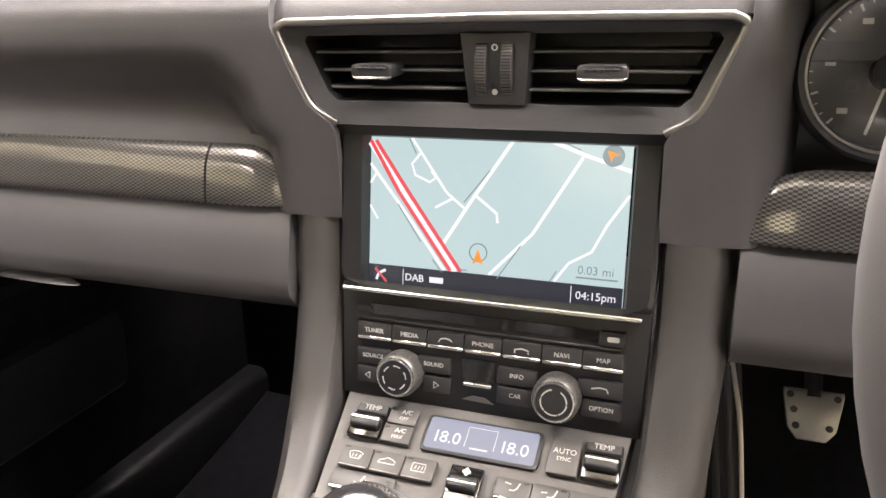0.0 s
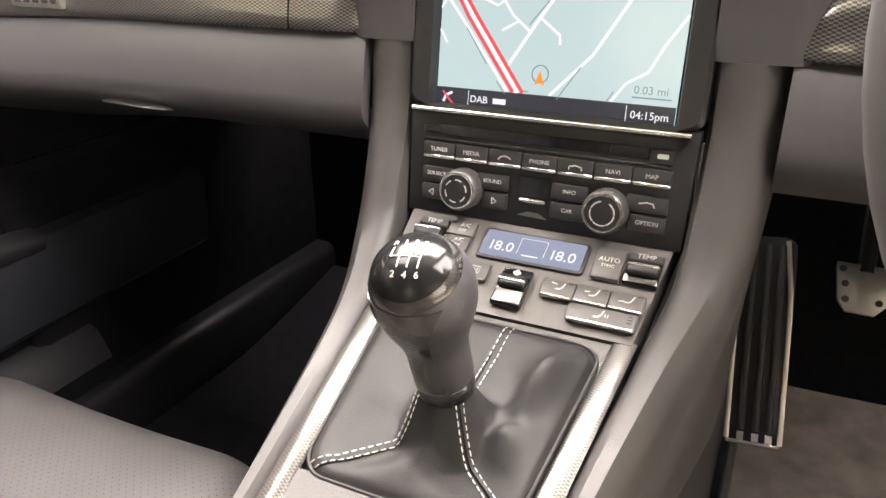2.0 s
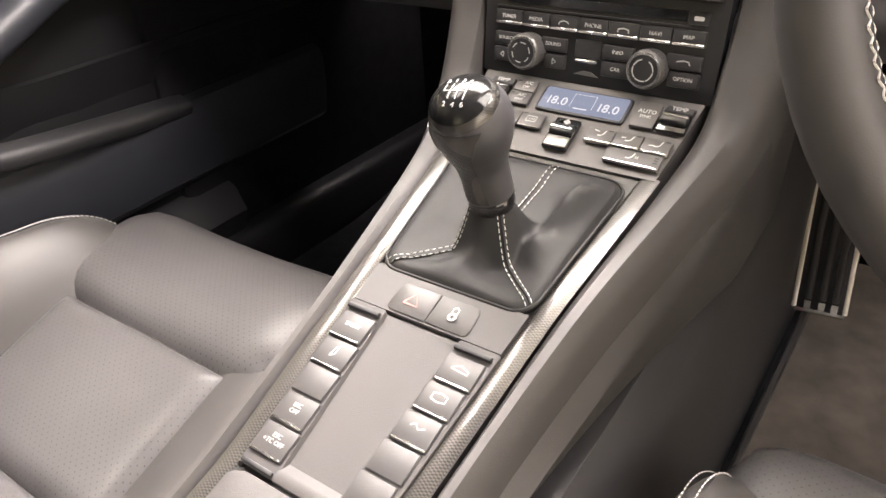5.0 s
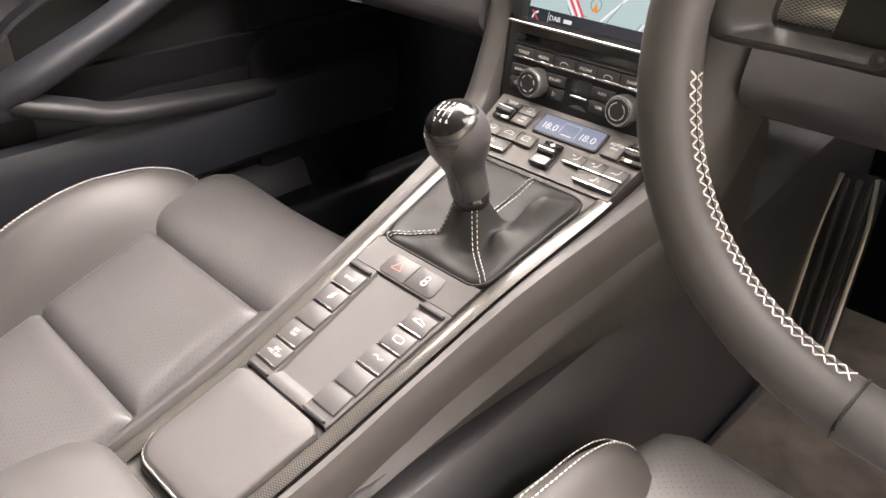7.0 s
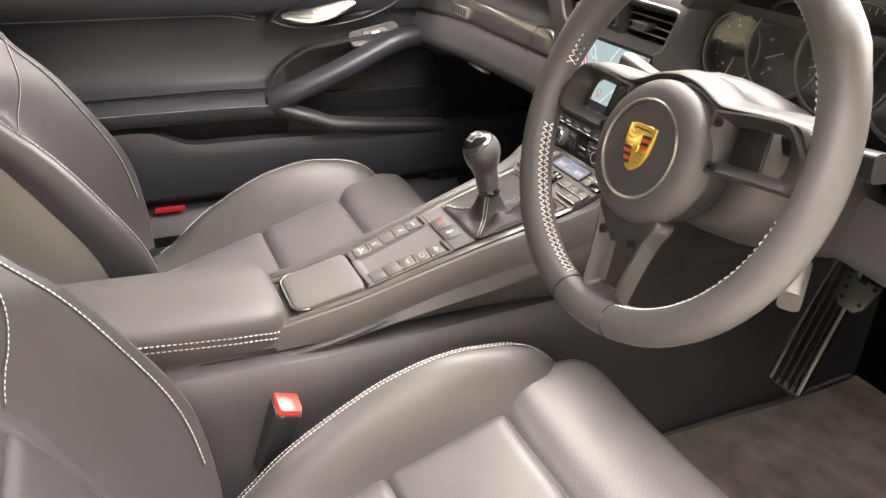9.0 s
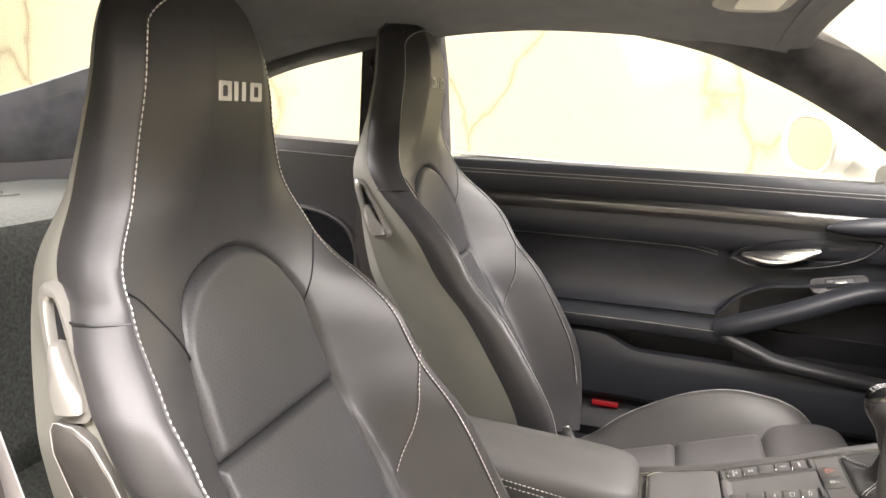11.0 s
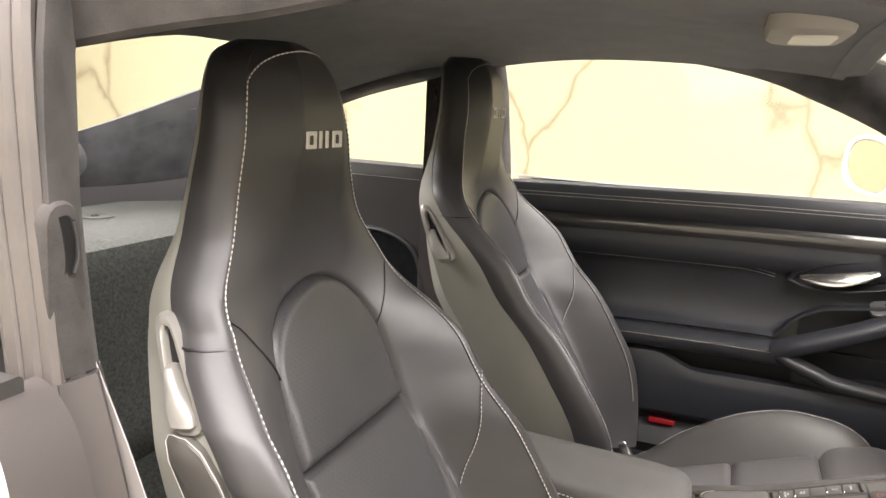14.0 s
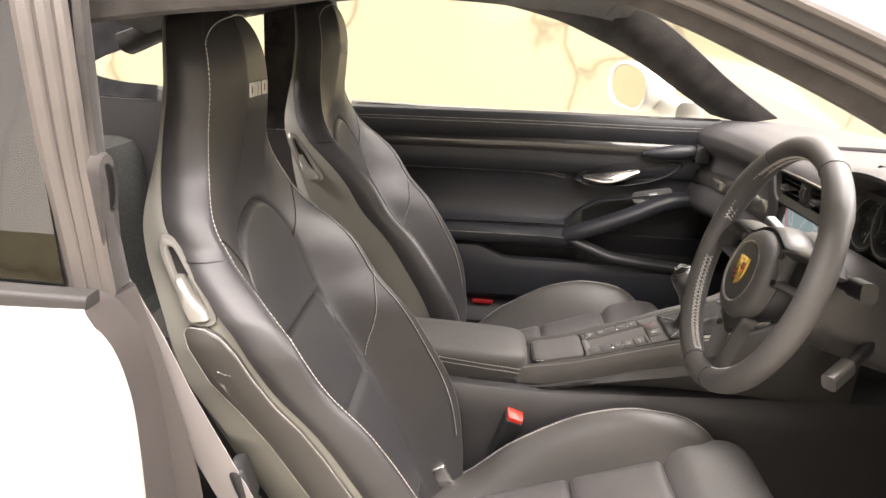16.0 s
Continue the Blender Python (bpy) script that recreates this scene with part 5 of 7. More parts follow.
part("station_name", box(-0.0046, 0.0046, -0.0018, 0.0018, 0.0008, 0.0011, 0, 1, SCR @ pose(*sp(0.290, 0.931), 0)), SCRTEXT, screen)
letters("screen_text", "04:15pm", 0.0069, SCR @ pose(*sp(0.905, 0.931), 0.0010), SCRTEXT, screen)
letters("screen_text", "0.03 mi", 0.0072, SCR @ pose(*sp(0.90, 0.775), 0.0010), ROADNAME, screen)
part("scale_bar", strip([sp(0.83, 0.82), sp(0.98, 0.82)], 0.0010, SCR, 0.0008), ROADNAME, screen)
for x in (0.15, 0.815):
    part("bar_divider", strip([sp(x, 0.875), sp(x, 0.99)], 0.0005, SCR, 0.0009), SCRTEXT, screen)
part("phone_icon", strip([sp(0.035, 0.965), sp(0.045, 0.92), sp(0.075, 0.895)], 0.0018, SCR, 0.0009), SCRTEXT, screen)
part("phone_cross", strip([sp(0.03, 0.89), sp(0.08, 0.975)], 0.0014, SCR, 0.0010), REDROAD, screen)

part("chrome_bar", sweep([F @ Vector((-0.0945, 0.0735, 0.004)), F @ Vector((0, 0.0735, 0.0048)), F @ Vector((0.0945, 0.0735, 0.004))], rounded(0.0032, 0.011, 0.0014, 3), (0, -0.9, 0.4)), CHROME, UNIT, "polished bar under the screen")
part("disc_slot", box(-0.078, 0.070, 0.0570, 0.0645, 0.0003, 0.0012, 0.0004, 1, F), GLOSS_BLACK, UNIT, "disc slot")
part("slot_lip", box(-0.088, 0.084, 0.0530, 0.0545, 0.0, 0.0014, 0.0005, 1, F), BUTTON, UNIT)
part("eject_button", box(0.071, 0.086, 0.0555, 0.0645, 0, 0.0024, 0.0008, 2, F), BUTTON, UNIT)
part("eject_mark", box(0.0755, 0.0825, 0.0585, 0.0615, 0.0024, 0.0028, 0.0006, 1, F), PRINT, UNIT)
part("slot_key", box(-0.087, -0.076, 0.0585, 0.0625, 0, 0.0020, 0.0006, 1, F), BUTTON, UNIT)


def key(x0, x1, y0, y1, text="", size=0.0056, bright=False, mark=None):
    k = part("button", box(x0 + 0.0003, x1 - 0.0003, y0, y1, -0.001, 0.0034, 0.0009, 2, F), BUTTON, UNIT)
    if bright:
        part("button_edge", box(x0 + 0.0006, x1 - 0.0006, y0 - 0.0003, y0 + 0.0022, 0.0012, 0.0040, 0.0005, 1, F), CHROME, k, "bright lower edge")
    if text:
        letters("button_lettering", text, size * 0.84, F @ pose((x0 + x1) / 2, (y0 + y1) / 2 + 0.0006, 0.0035), PRINT, k)
    if mark:
        part("button_symbol", strip([((x0 + x1) / 2 + a, (y0 + y1) / 2 + b) for a, b in mark], 0.0009, F, 0.0037), PRINT, k)
    return k


hook = [(-0.0045, -0.0012), (-0.003, 0.0010), (0.0, 0.0018), (0.003, 0.0012), (0.0045, 0.0)]
down = [(-0.0042, -0.0016), (-0.0042, 0.0006), (0.0, 0.0016), (0.0042, 0.0006), (0.0042, -0.0016)]
xs = np.linspace(-0.0865, 0.0865, 8)
for i, (t, mk) in enumerate((("TUNER", None), ("MEDIA", None), ("", hook), ("PHONE", None), ("", down), ("NAVI", None), ("MAP", None))):
    key(xs[i], xs[i + 1], 0.0405, 0.0515, t, 0.0050, True, mk)
arrow_l = [(0.0016, 0.0022), (-0.0016, 0.0), (0.0016, -0.0022), (0.0016, 0.0022)]
arrow_r = [(-a, b) for a, b in arrow_l]
key(-0.0865, -0.0630, 0.0235, 0.0340, "SOURCE", 0.0046)
key(-0.0435, -0.0205, 0.0235, 0.0340, "SOUND", 0.0046)
key(-0.0865, -0.0700, 0.0105, 0.0215, mark=arrow_l)
key(-0.0390, -0.0205, 0.0105, 0.0215, mark=arrow_r)
key(0.0100, 0.0350, 0.0235, 0.0340, "INFO", 0.0046)
key(0.0100, 0.0340, 0.0105, 0.0215, "CAR", 0.0046)
key(0.0600, 0.0865, 0.0235, 0.0340, mark=[(0.005, -0.0016), (0.004, 0.0008), (0.0, 0.0014), (-0.005, 0.0002)])
key(0.0630, 0.0865, 0.0105, 0.0215, "OPTION", 0.0046)
part("card_slot", box(-0.0125, 0.0065, 0.0180, 0.0208, 0.0, 0.0034, 0.0012, 3, F), CHROME, UNIT, "bright card slot lip")
part("card_tray", box(-0.0145, 0.0085, 0.0215, 0.036, -0.0003, 0.0005, 0.0004, 1, F), GLOSS_BLACK, UNIT)
part("chrome_chevron", prism([(-0.013, 0.0085), (-0.006, 0.0115), (0.002, 0.0112), (0.008, 0.0078)], 0.001, F), DARK_CHROME, UNIT)
for kx, ky in ((-0.0535, 0.0215), (0.0485, 0.0215)):
    m = F @ pose(kx, ky, 0)
    k = part("rotary_knob", lathe([(0, 0), (0.0142, 0), (0.0145, 0.002), (0.0142, 0.0125), (0.0132, 0.0150), (0.0125, 0.0155), (0.0, 0.0155)], m, 40), KNOB, UNIT, "ribbed silver rotary knob")
    part("knob_cap", lathe([(0, 0.0156), (0.0112, 0.0156), (0.0108, 0.0164), (0, 0.0166)], m, 36), PLASTIC_BLACK, k, "black knob face")
    part("knob_rim", lathe([(0.0112, 0.0153), (0.0128, 0.0153), (0.0124, 0.0163), (0.0114, 0.0163)], m, 40), CHROME, k)
    part("knob_ring", merged(*[strip([(0.0078 * math.cos(radians(a + b)), 0.0078 * math.sin(radians(a + b))) for b in range(0, (40 if kx < 0 else 66), 6)], 0.0009, m, 0.0168) for a in (range(0, 360, 60) if kx < 0 else (100, 165, 230, 295, 0))]), PRINT, k, "white segmented ring")
    for j in range(30):
        a = 12 * j
        part("knob_rib", box(0.0141, 0.0146, -0.0005, 0.0005, 0.003, 0.0120, 0, 1, m @ pose(0, 0, 0, 0, 0, a)), KNOB, k)

# ---- centre console ----
con = thing("centre_console", 0, -0.25, 0.30, "grey centre console with carbon edging and button panel", "centre console")
LINE = [(0.020, 0.4900), (-0.012, 0.4750), (-0.090, 0.4370), (-0.150, 0.4190), (-0.215, 0.3990), (-0.372, 0.3450), (-0.470, 0.3220), (-0.500, 0.3160)]


def top_z(y):
    return float(np.interp(y, [a for a, _ in LINE[::-1]], [b for _, b in LINE[::-1]]))


def slope(y):
    return math.degrees(math.atan2(top_z(y + 0.004) - top_z(y - 0.004), 0.008))


def half_width(y):
    """Half the width of the panel between the leather rails."""
    return float(np.interp(y, [-0.50, -0.372, -0.215, -0.09, -0.01, 0.02], [0.060, 0.0635, 0.0745, 0.0865, 0.0960, 0.098]))


def on_top(x, y, lift=0.0):
    """A frame on the console's top: x across, y forwards along the slope, z off the surface."""
    return pose(x, y, top_z(y), slope(y), 0, 0) @ pose(0, 0, lift)


def deck(x0, x1, y0, y1, lift, thick, n=8):
    rows = []
    for y in np.linspace(y0, y1, n):
        rows.append([(x0(y), y, top_z(y) + lift), (x1(y), y, top_z(y) + lift)])
    return sheet(rows, thick)


# leather rails beside the panel, rising to the dash
for s in (-1, 1):
    mid = smooth([(s * 0.1205, 0.0035, 0.5915), (s * 0.1205, -0.002, 0.545), (s * 0.1185, -0.020, 0.50), (s * 0.1145, -0.046, 0.462), (s * 0.1010, -0.10, 0.432), (s * 0.0860, -0.20, 0.4010), (s * 0.0772, -0.30, 0.3680), (s * 0.0722, -0.39, 0.3395), (s * 0.0682, -0.48, 0.3190), (s * 0.0660, -0.53, 0.307)], 6)
    rings = []
    for p, (sd, up, ah) in zip(mid, frame_of(mid, (s, 0, 0))):
        n = ah.cross(Vector((1, 0, 0))).normalized()
        if n.z < 0 or (abs(n.z) < 0.3 and n.y > 0):
            n = -n
        w = float(np.interp(p.y, [-0.53, -0.48, -0.3, -0.1, 0.0], [0.0040, 0.0070, 0.0076, 0.0130, 0.0195]))
        X = Vector((s, 0, 0))
        deep = float(np.interp(p.y, [-0.53, -0.46, -0.35, -0.1], [0.001, 0.014, 0.030, 0.060]))
        prof = [(-w, -0.05), (-w, -0.003), (-w + 0.003, 0.002), (-w * 0.3, 0.0055), (w * 0.35, 0.005), (w * 0.85, -0.002), (w + 0.002, -0.012), (w + 0.004, -0.014 - 0.4 * deep), (w + 0.005, -0.014 - deep)]
        rings.append([p + X * a + n * b for a, b in prof])
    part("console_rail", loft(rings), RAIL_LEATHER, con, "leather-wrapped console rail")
    # side skirt down to the tunnel
    rows = []
    for y in np.linspace(-0.535, 0.10, 48):
        zt = eased([-0.535, -0.48, -0.39, -0.2, -0.1, -0.046, 0.0], [0.306, 0.3190, 0.3395, 0.4010, 0.432, 0.462, 0.52], y) - 0.03
        zb = min(zt - 0.01, eased([-0.5, -0.40, -0.2, 0.1], [0.290, 0.300, 0.315, 0.33], y))
        xo = eased([-0.535, -0.47, -0.39, -0.2, 0.0], [0.076, 0.0865, 0.091, 0.106, 0.137], y)
        rows.append([tuple(q) for q in smooth([(s * (xo - 0.010), y, zt), (s * xo, y, zt - 0.02 * min(1, (zt - zb) / 0.05)), (s * (xo + 0.001), y, (zt + zb) / 2), (s * (xo - 0.003), y, zb + 0.006), (s * (xo - 0.012), y, zb)], 5)])
    part("console_flank", sheet(rows, 0.006), SHADED_LEATHER, con, "leather console flank")
    # carbon edging with the bright insert
    rows = [[(s * (half_width(y) + a), y, top_z(y) + b) for a, b in ((-0.0135, 0.0), (-0.0125, 0.0012), (-0.0100, 0.0020), (-0.0060, 0.0024), (-0.0020, 0.0020), (0.0010, 0.0010))] for y in np.linspace(-0.515, -0.085, 26)]
    part("carbon_edge", sheet(rows, 0.004), CARBON_XY, con, "carbon fibre edging strip")
part("carbon_panel", deck(lambda y: -(half_width(y) - 0.003), lambda y: half_width(y) - 0.003, -0.140, -0.088, 0.0008, 0.004), CARBON_XY, con, "carbon panel ahead of the gear boot")
part("console_core", deck(lambda y: -(half_width(y) - 0.002), lambda y: half_width(y) - 0.002, -0.50, 0.01, -0.004, 0.02, 12), PLASTIC_GREY, con)

# climate panel
clim = part("climate_panel", deck(lambda y: -(half_width(y) - 0.0015), lambda y: half_width(y) - 0.0015, -0.088, -0.014, 0.003, 0.006, 6), CLIMATE_GREY, con, "grey climate control panel")
CL = pose(0, -0.050, top_z(-0.050), slope(-0.05), 0, 0) @ pose(0, 0, 0.0032)   # y from -0.042 (near) to 0.042 (far)
LCD = mat("climate_display", (0.235, 0.27, 0.345), 0.10, vary=0.0, emit=0.50)
part("display_frame", prism(rounded(0.0745, 0.026, 0.003, 3, 0.0057, 0.0150), 0.002, CL, 0.0006), PLASTIC, clim)
lcd = part("climate_display", prism(rounded(0.0700, 0.0220, 0.002, 3, 0.0057, 0.0150), 0.0006, CL @ pose(0, 0, 0.002)), LCD, clim, "backlit climate display")
for x in (-0.0155, 0.0275):
    for ch, off in (("1", -0.0070), ("8", -0.0022), (".", 0.0020), ("0", 0.0060)):
        letters("display_digit", ch, 0.0115, CL @ pose(x + off, 0.0125, 0.0028), SCRTEXT, lcd)
part("display_box", merged(strip([(-0.0035, 0.0085), (-0.0035, 0.0225), (0.0150, 0.0225), (0.0150, 0.0085)], 0.0005, CL, 0.0029), strip([(0.000, 0.0080), (0.0115, 0.0080)], 0.0012, CL, 0.0029)), SCRTEXT, lcd)
for x, t in ((-0.0700, "TEMP"), (0.0793, "TEMP")):
    sw = part("temperature_rocker", box(x - 0.0110, x + 0.0110, 0.0015, 0.0195, 0, 0.0045, 0.0015, 2, CL), GLOSS_BLACK, clim, "black temperature rocker")
    part("rocker_bar", box(x - 0.0102, x + 0.0102, 0.0070, 0.0160, 0.003, 0.0090, 0.0025, 3, CL), PLASTIC_BLACK, sw)
    part("rocker_edge", box(x - 0.0098, x + 0.0098, 0.0120, 0.0142, 0.0080, 0.0094, 0.0005, 1, CL), CHROME, sw)
    part("rocker_top", box(x - 0.0110, x + 0.0110, 0.0200, 0.0272, 0, 0.0038, 0.0010, 1, CL), BUTTON, clim)
    letters("button_lettering", t, 0.0050, CL @ pose(x, 0.0238, 0.0040), PRINT, clim)
for x, y, t1, t2 in ((-0.0480, 0.0220, "A/C", "OFF"), (-0.0480, 0.0085, "A/C", "MAX")):
    k = part("climate_button", box(x - 0.0098, x + 0.0098, y - 0.0064, y + 0.0064, 0, 0.0038, 0.001, 2, CL), BUTTON_GREY, clim)
    letters("button_lettering", t1, 0.0045, CL @ pose(x + 0.002, y + 0.0022, 0.0040), PRINT, k)
    letters("button_lettering", t2, 0.0034, CL @ pose(x + 0.001, y - 0.0024, 0.0040), PRINT, k)
    part("button_tick", box(x - 0.0085, x - 0.0055, y + 0.0032, y + 0.0042, 0.0036, 0.0041, 0, 1, CL), PLASTIC_BLACK, k)
k = part("climate_button", box(0.0482, 0.0665, 0.0015, 0.0265, 0, 0.0038, 0.0012, 2, CL), BUTTON_GREY, clim)
letters("button_lettering", "AUTO", 0.0050, CL @ pose(0.0574, 0.0165, 0.0040), PRINT, k)
letters("button_lettering", "SYNC", 0.0034, CL @ pose(0.0574, 0.0115, 0.0040), PRINT, k)
screen_ic = [(-0.0030, -0.0020), (-0.0045, 0.0020), (-0.0015, 0.0030), (0.0015, 0.0030), (0.0045, 0.0020), (0.0030, -0.0020), (-0.0030, -0.0020)]
car_ic = [(-0.0055, -0.0015), (-0.0045, 0.0005), (-0.0020, 0.0012), (0.0, 0.0026), (0.0030, 0.0016), (0.0055, 0.0004), (0.0055, -0.0015), (-0.0055, -0.0015)]
rear_ic = [(-0.0042, -0.0026), (-0.0042, 0.0026), (0.0042, 0.0026), (0.0042, -0.0026), (-0.0042, -0.0026)]
heat_ic = [[(-0.0022, -0.0012), (-0.0016, 0.0012)], [(0.0, -0.0012), (0.0006, 0.0012)], [(0.0022, -0.0012), (0.0028, 0.0012)]]
air_ic = [[(-0.0050, 0.0022), (-0.0010, 0.0014)], [(-0.0050, 0.0002), (-0.0016, 0.0006)], [(-0.0050, -0.0022), (-0.0016, -0.0014)]]
seat_ic = [(0.0030, 0.0030), (0.0016, -0.0008), (0.0, -0.0022), (-0.0026, -0.0022)]
for i in range(3):
    x0, x1 = -0.0785 + i * 0.0210, -0.0579 + i * 0.0210
    k = part("climate_button", box(x0, x1, -0.0188, -0.0045, 0, 0.0038, 0.0011, 2, CL), BUTTON_GREY, clim)
    c = (x0 + x1) / 2
    lines = [strip([(c + a, -0.0115 + b) for a, b in (screen_ic, car_ic, rear_ic)[i]], 0.0006, CL, 0.0041)]
    if i != 1:
        lines += [strip([(c + a, -0.0115 + b) for a, b in h], 0.0005, CL, 0.0041) for h in heat_ic]
    part("button_symbol", merged(*lines), PRINT, k)
    part("button_tick", box(x0 + 0.0015, x0 + 0.0050, -0.0068, -0.0058, 0.0036, 0.0041, 0, 1, CL), PLASTIC_BLACK, k)
    part("button_edge", box(x0 + 0.0008, x1 - 0.0008, -0.0191, -0.0180, 0.0018, 0.0041, 0.0004, 1, CL), DARK_CHROME, k)
    x0, x1 = 0.0216 + i * 0.0217, 0.0430 + i * 0.0217
    k = part("climate_button", box(x0, x1, -0.0202, -0.0065, 0, 0.0038, 0.0011, 2, CL), BUTTON_GREY, clim)
    c = (x0 + x1) / 2
    part("button_symbol", merged(strip([(c + 0.001 + a, -0.0120 + b) for a, b in seat_ic], 0.0009, CL, 0.0041), strip([(c + a, -0.0120 + b) for a, b in air_ic[i]], 0.0008, CL, 0.0041)), PRINT, k)
    part("button_tick", box(x1 - 0.0050, x1 - 0.0015, -0.0090, -0.0080, 0.0036, 0.0041, 0, 1, CL), PLASTIC_BLACK, k)
    part("button_edge", box(x0 + 0.0008, x1 - 0.0008, -0.0207, -0.0188, 0.0015, 0.0044, 0.0005, 1, CL), CHROME, k, "bright lower edge")
for x0, x1 in ((-0.0785, -0.0370), (0.0425, 0.0848)):
    k = part("climate_button", box(x0, x1, -0.0340, -0.0214, 0, 0.0038, 0.0011, 2, CL), BUTTON_GREY, clim, "wide seat heating button")
    part("button_edge", box(x0 + 0.001, x1 - 0.001, -0.0346, -0.0326, 0.0015, 0.0044, 0.0005, 1, CL), CHROME, k, "bright lower edge")
    c = (x0 + x1) / 2
    part("button_symbol", merged(strip([(c - 0.002 + a, -0.0268 + b) for a, b in seat_ic], 0.0010, CL, 0.0041), *[strip([(c + 0.0022 + 0.0016 * j, -0.0285), (c + 0.0024 + 0.0016 * j, -0.0262)], 0.0005, CL, 0.0041) for j in range(2)]), PRINT, k)
    for j in range(3):
        part("button_tick", box(x1 - 0.0055, x1 - 0.0025, -0.0250 - 0.0022 * j, -0.0242 - 0.0022 * j, 0.0036, 0.0041, 0, 1, CL), PLASTIC_BLACK, k)
fan = part("fan_rocker", box(-0.0068, 0.0138, -0.0345, -0.0045, 0, 0.0045, 0.0014, 2, CL), GLOSS_BLACK, clim, "fan speed rocker")
part("rocker_bar", box(-0.0060, 0.0130, -0.0220, -0.0125, 0.003, 0.0088, 0.0025, 3, CL), PLASTIC_BLACK, fan)
part("rocker_edge", box(-0.0056, 0.0126, -0.0185, -0.0165, 0.0080, 0.0093, 0.0005, 1, CL), CHROME, fan)
part("rocker_foot", box(-0.0058, 0.0128, -0.0335, -0.0225, 0.003, 0.0056, 0.0012, 2, CL), DARK_CHROME, fan, "silver lower half of the rocker")
part("fan_symbol", merged(*[lathe([(0, 0.0046), (0.0013, 0.0046), (0.0011, 0.0050), (0, 0.0050)], CL @ pose(0.0035 + a, -0.0085 + b, 0), 10) for a, b in ((0.0015, 0), (-0.0015, 0), (0, 0.0015), (0, -0.0015))]), PRINT, fan)

# gear boot and lever
gear = thing("gear_lever", 0, -0.165, 0.41, "leather and carbon gear knob on a pleated leather boot", "gear lever")
K = Vector((0.007, -0.176, 0.447))       # collar
BASE_Y0, BASE_Y1 = -0.2205, -0.0955


BOOT_PLAN = []
for a, b in zip(rounded(2, 2, 0.24, 5), rounded(2, 2, 0.24, 5)[1:] + rounded(2, 2, 0.24, 5)[:1]):
    m = 8 if math.hypot(b[0] - a[0], b[1] - a[1]) > 0.5 else 1
    BOOT_PLAN += [(a[0] + (b[0] - a[0]) * i / m, a[1] + (b[1] - a[1]) * i / m) for i in range(m)]
CORNERS = [8, 29, 42]


def boot_base(k, grow=0.0):
    """The rounded four-sided foot of the boot on the console."""
    x, y = BOOT_PLAN[k]
    yy = (BASE_Y0 + BASE_Y1) / 2 + y * ((BASE_Y1 - BASE_Y0) / 2 + grow)
    return Vector((x * (half_width(yy) - 0.0150 + grow), yy, top_z(yy)))


nb = len(BOOT_PLAN)
rings = []
BOOT_ROWS = smooth([(t, lift, 0) for t, lift in ((0.0, -0.002), (0.0, 0.002), (0.02, 0.0045), (0.06, 0.0065), (0.14, 0.0075), (0.30, 0.0080), (0.46, 0.008), (0.60, 0.009), (0.72, 0.013), (0.82, 0.022), (0.90, 0.032), (0.96, 0.040), (1.0, 0.046))], 3)
for q in BOOT_ROWS:
    t, lift = min(1.0, max(0.0, q.x)), q.y
    r = []
    for k in range(nb):
        b = boot_base(k)
        a = math.atan2(b.y - K.y, b.x - K.x)
        top = Vector((K.x + 0.0135 * math.cos(a), K.y + 0.0135 * math.sin(a), 0))
        p = b.lerp(top, t ** 0.8)
        p.z = b.z * (1 - t) + (K.z - 0.046) * t + lift
        fold = 0.006 * math.sin(3.0 * a + 0.7) * math.sin(math.pi * t) + 0.004 * math.sin(5.0 * a - 1.0) * math.sin(math.pi * t) ** 2
        ridge = 0.020 * math.exp(-(abs(a - 0.78) / 0.26) ** 1.7) * math.exp(-((t - 0.34) / 0.20) ** 2) + 0.016 * math.exp(-(abs(a + 0.02) / 0.26) ** 1.7) * math.exp(-((t - 0.48) / 0.24) ** 2) - 0.005 * math.exp(-((a - 0.40) / 0.14) ** 2) * math.exp(-((t - 0.45) / 0.22) ** 2) + 0.008 * math.exp(-((a + 1.57) / 0.25) ** 2) * math.exp(-((t - 0.7) / 0.2) ** 2)
        p.z = max(p.z + fold * 0.6 + ridge, top_z(p.y) + 0.0035) if t > 0.03 else p.z
        r.append(p)
    rings.append(r)
boot = part("gear_boot", loft(rings), LEATHER_SOFT, gear, "creased black leather gear boot", angle=80)
for idx in CORNERS:
    part("boot_seam", tube([r[idx].lerp(r[(idx + 1) % nb], 0.3) + Vector((0, 0, 0.0003)) for r in rings[4:]], 0.0011, 6), LEATHER_SOFT, boot)
    for off in (-0.0022, 0.0022):
        pts = []
        for r in rings[4:]:
            p, q = r[idx], r[(idx + 1) % nb]
            d = (q - p).normalized()
            pts.append(p + d * off + Vector((0, 0, 0.0014)))
        part("boot_stitching", stitches(pts, 0.0032, 0.0014, 0.00036), STITCH, boot, "white seam stitching")
foot_ring = [boot_base(k, 0.0004) + Vector((0, 0, 0.0026)) for k in range(nb)]
part("boot_piping", tube(foot_ring + foot_ring[:1], 0.0013, 6), LEATHER_SOFT, boot, "rolled leather edge")
TOPK = Vector((0.002, -0.192, 0.512))
ax = (TOPK - K).normalized()
M = Matrix.Translation(K) @ ax.to_track_quat("Z", "Y").to_matrix().to_4x4()
part("collar", lathe([(0, -0.004), (0.0150, -0.004), (0.0158, -0.002), (0.0158, 0.005), (0.0150, 0.007), (0, 0.007)], M, 32), GLOSS_BLACK, gear, "gloss black collar")
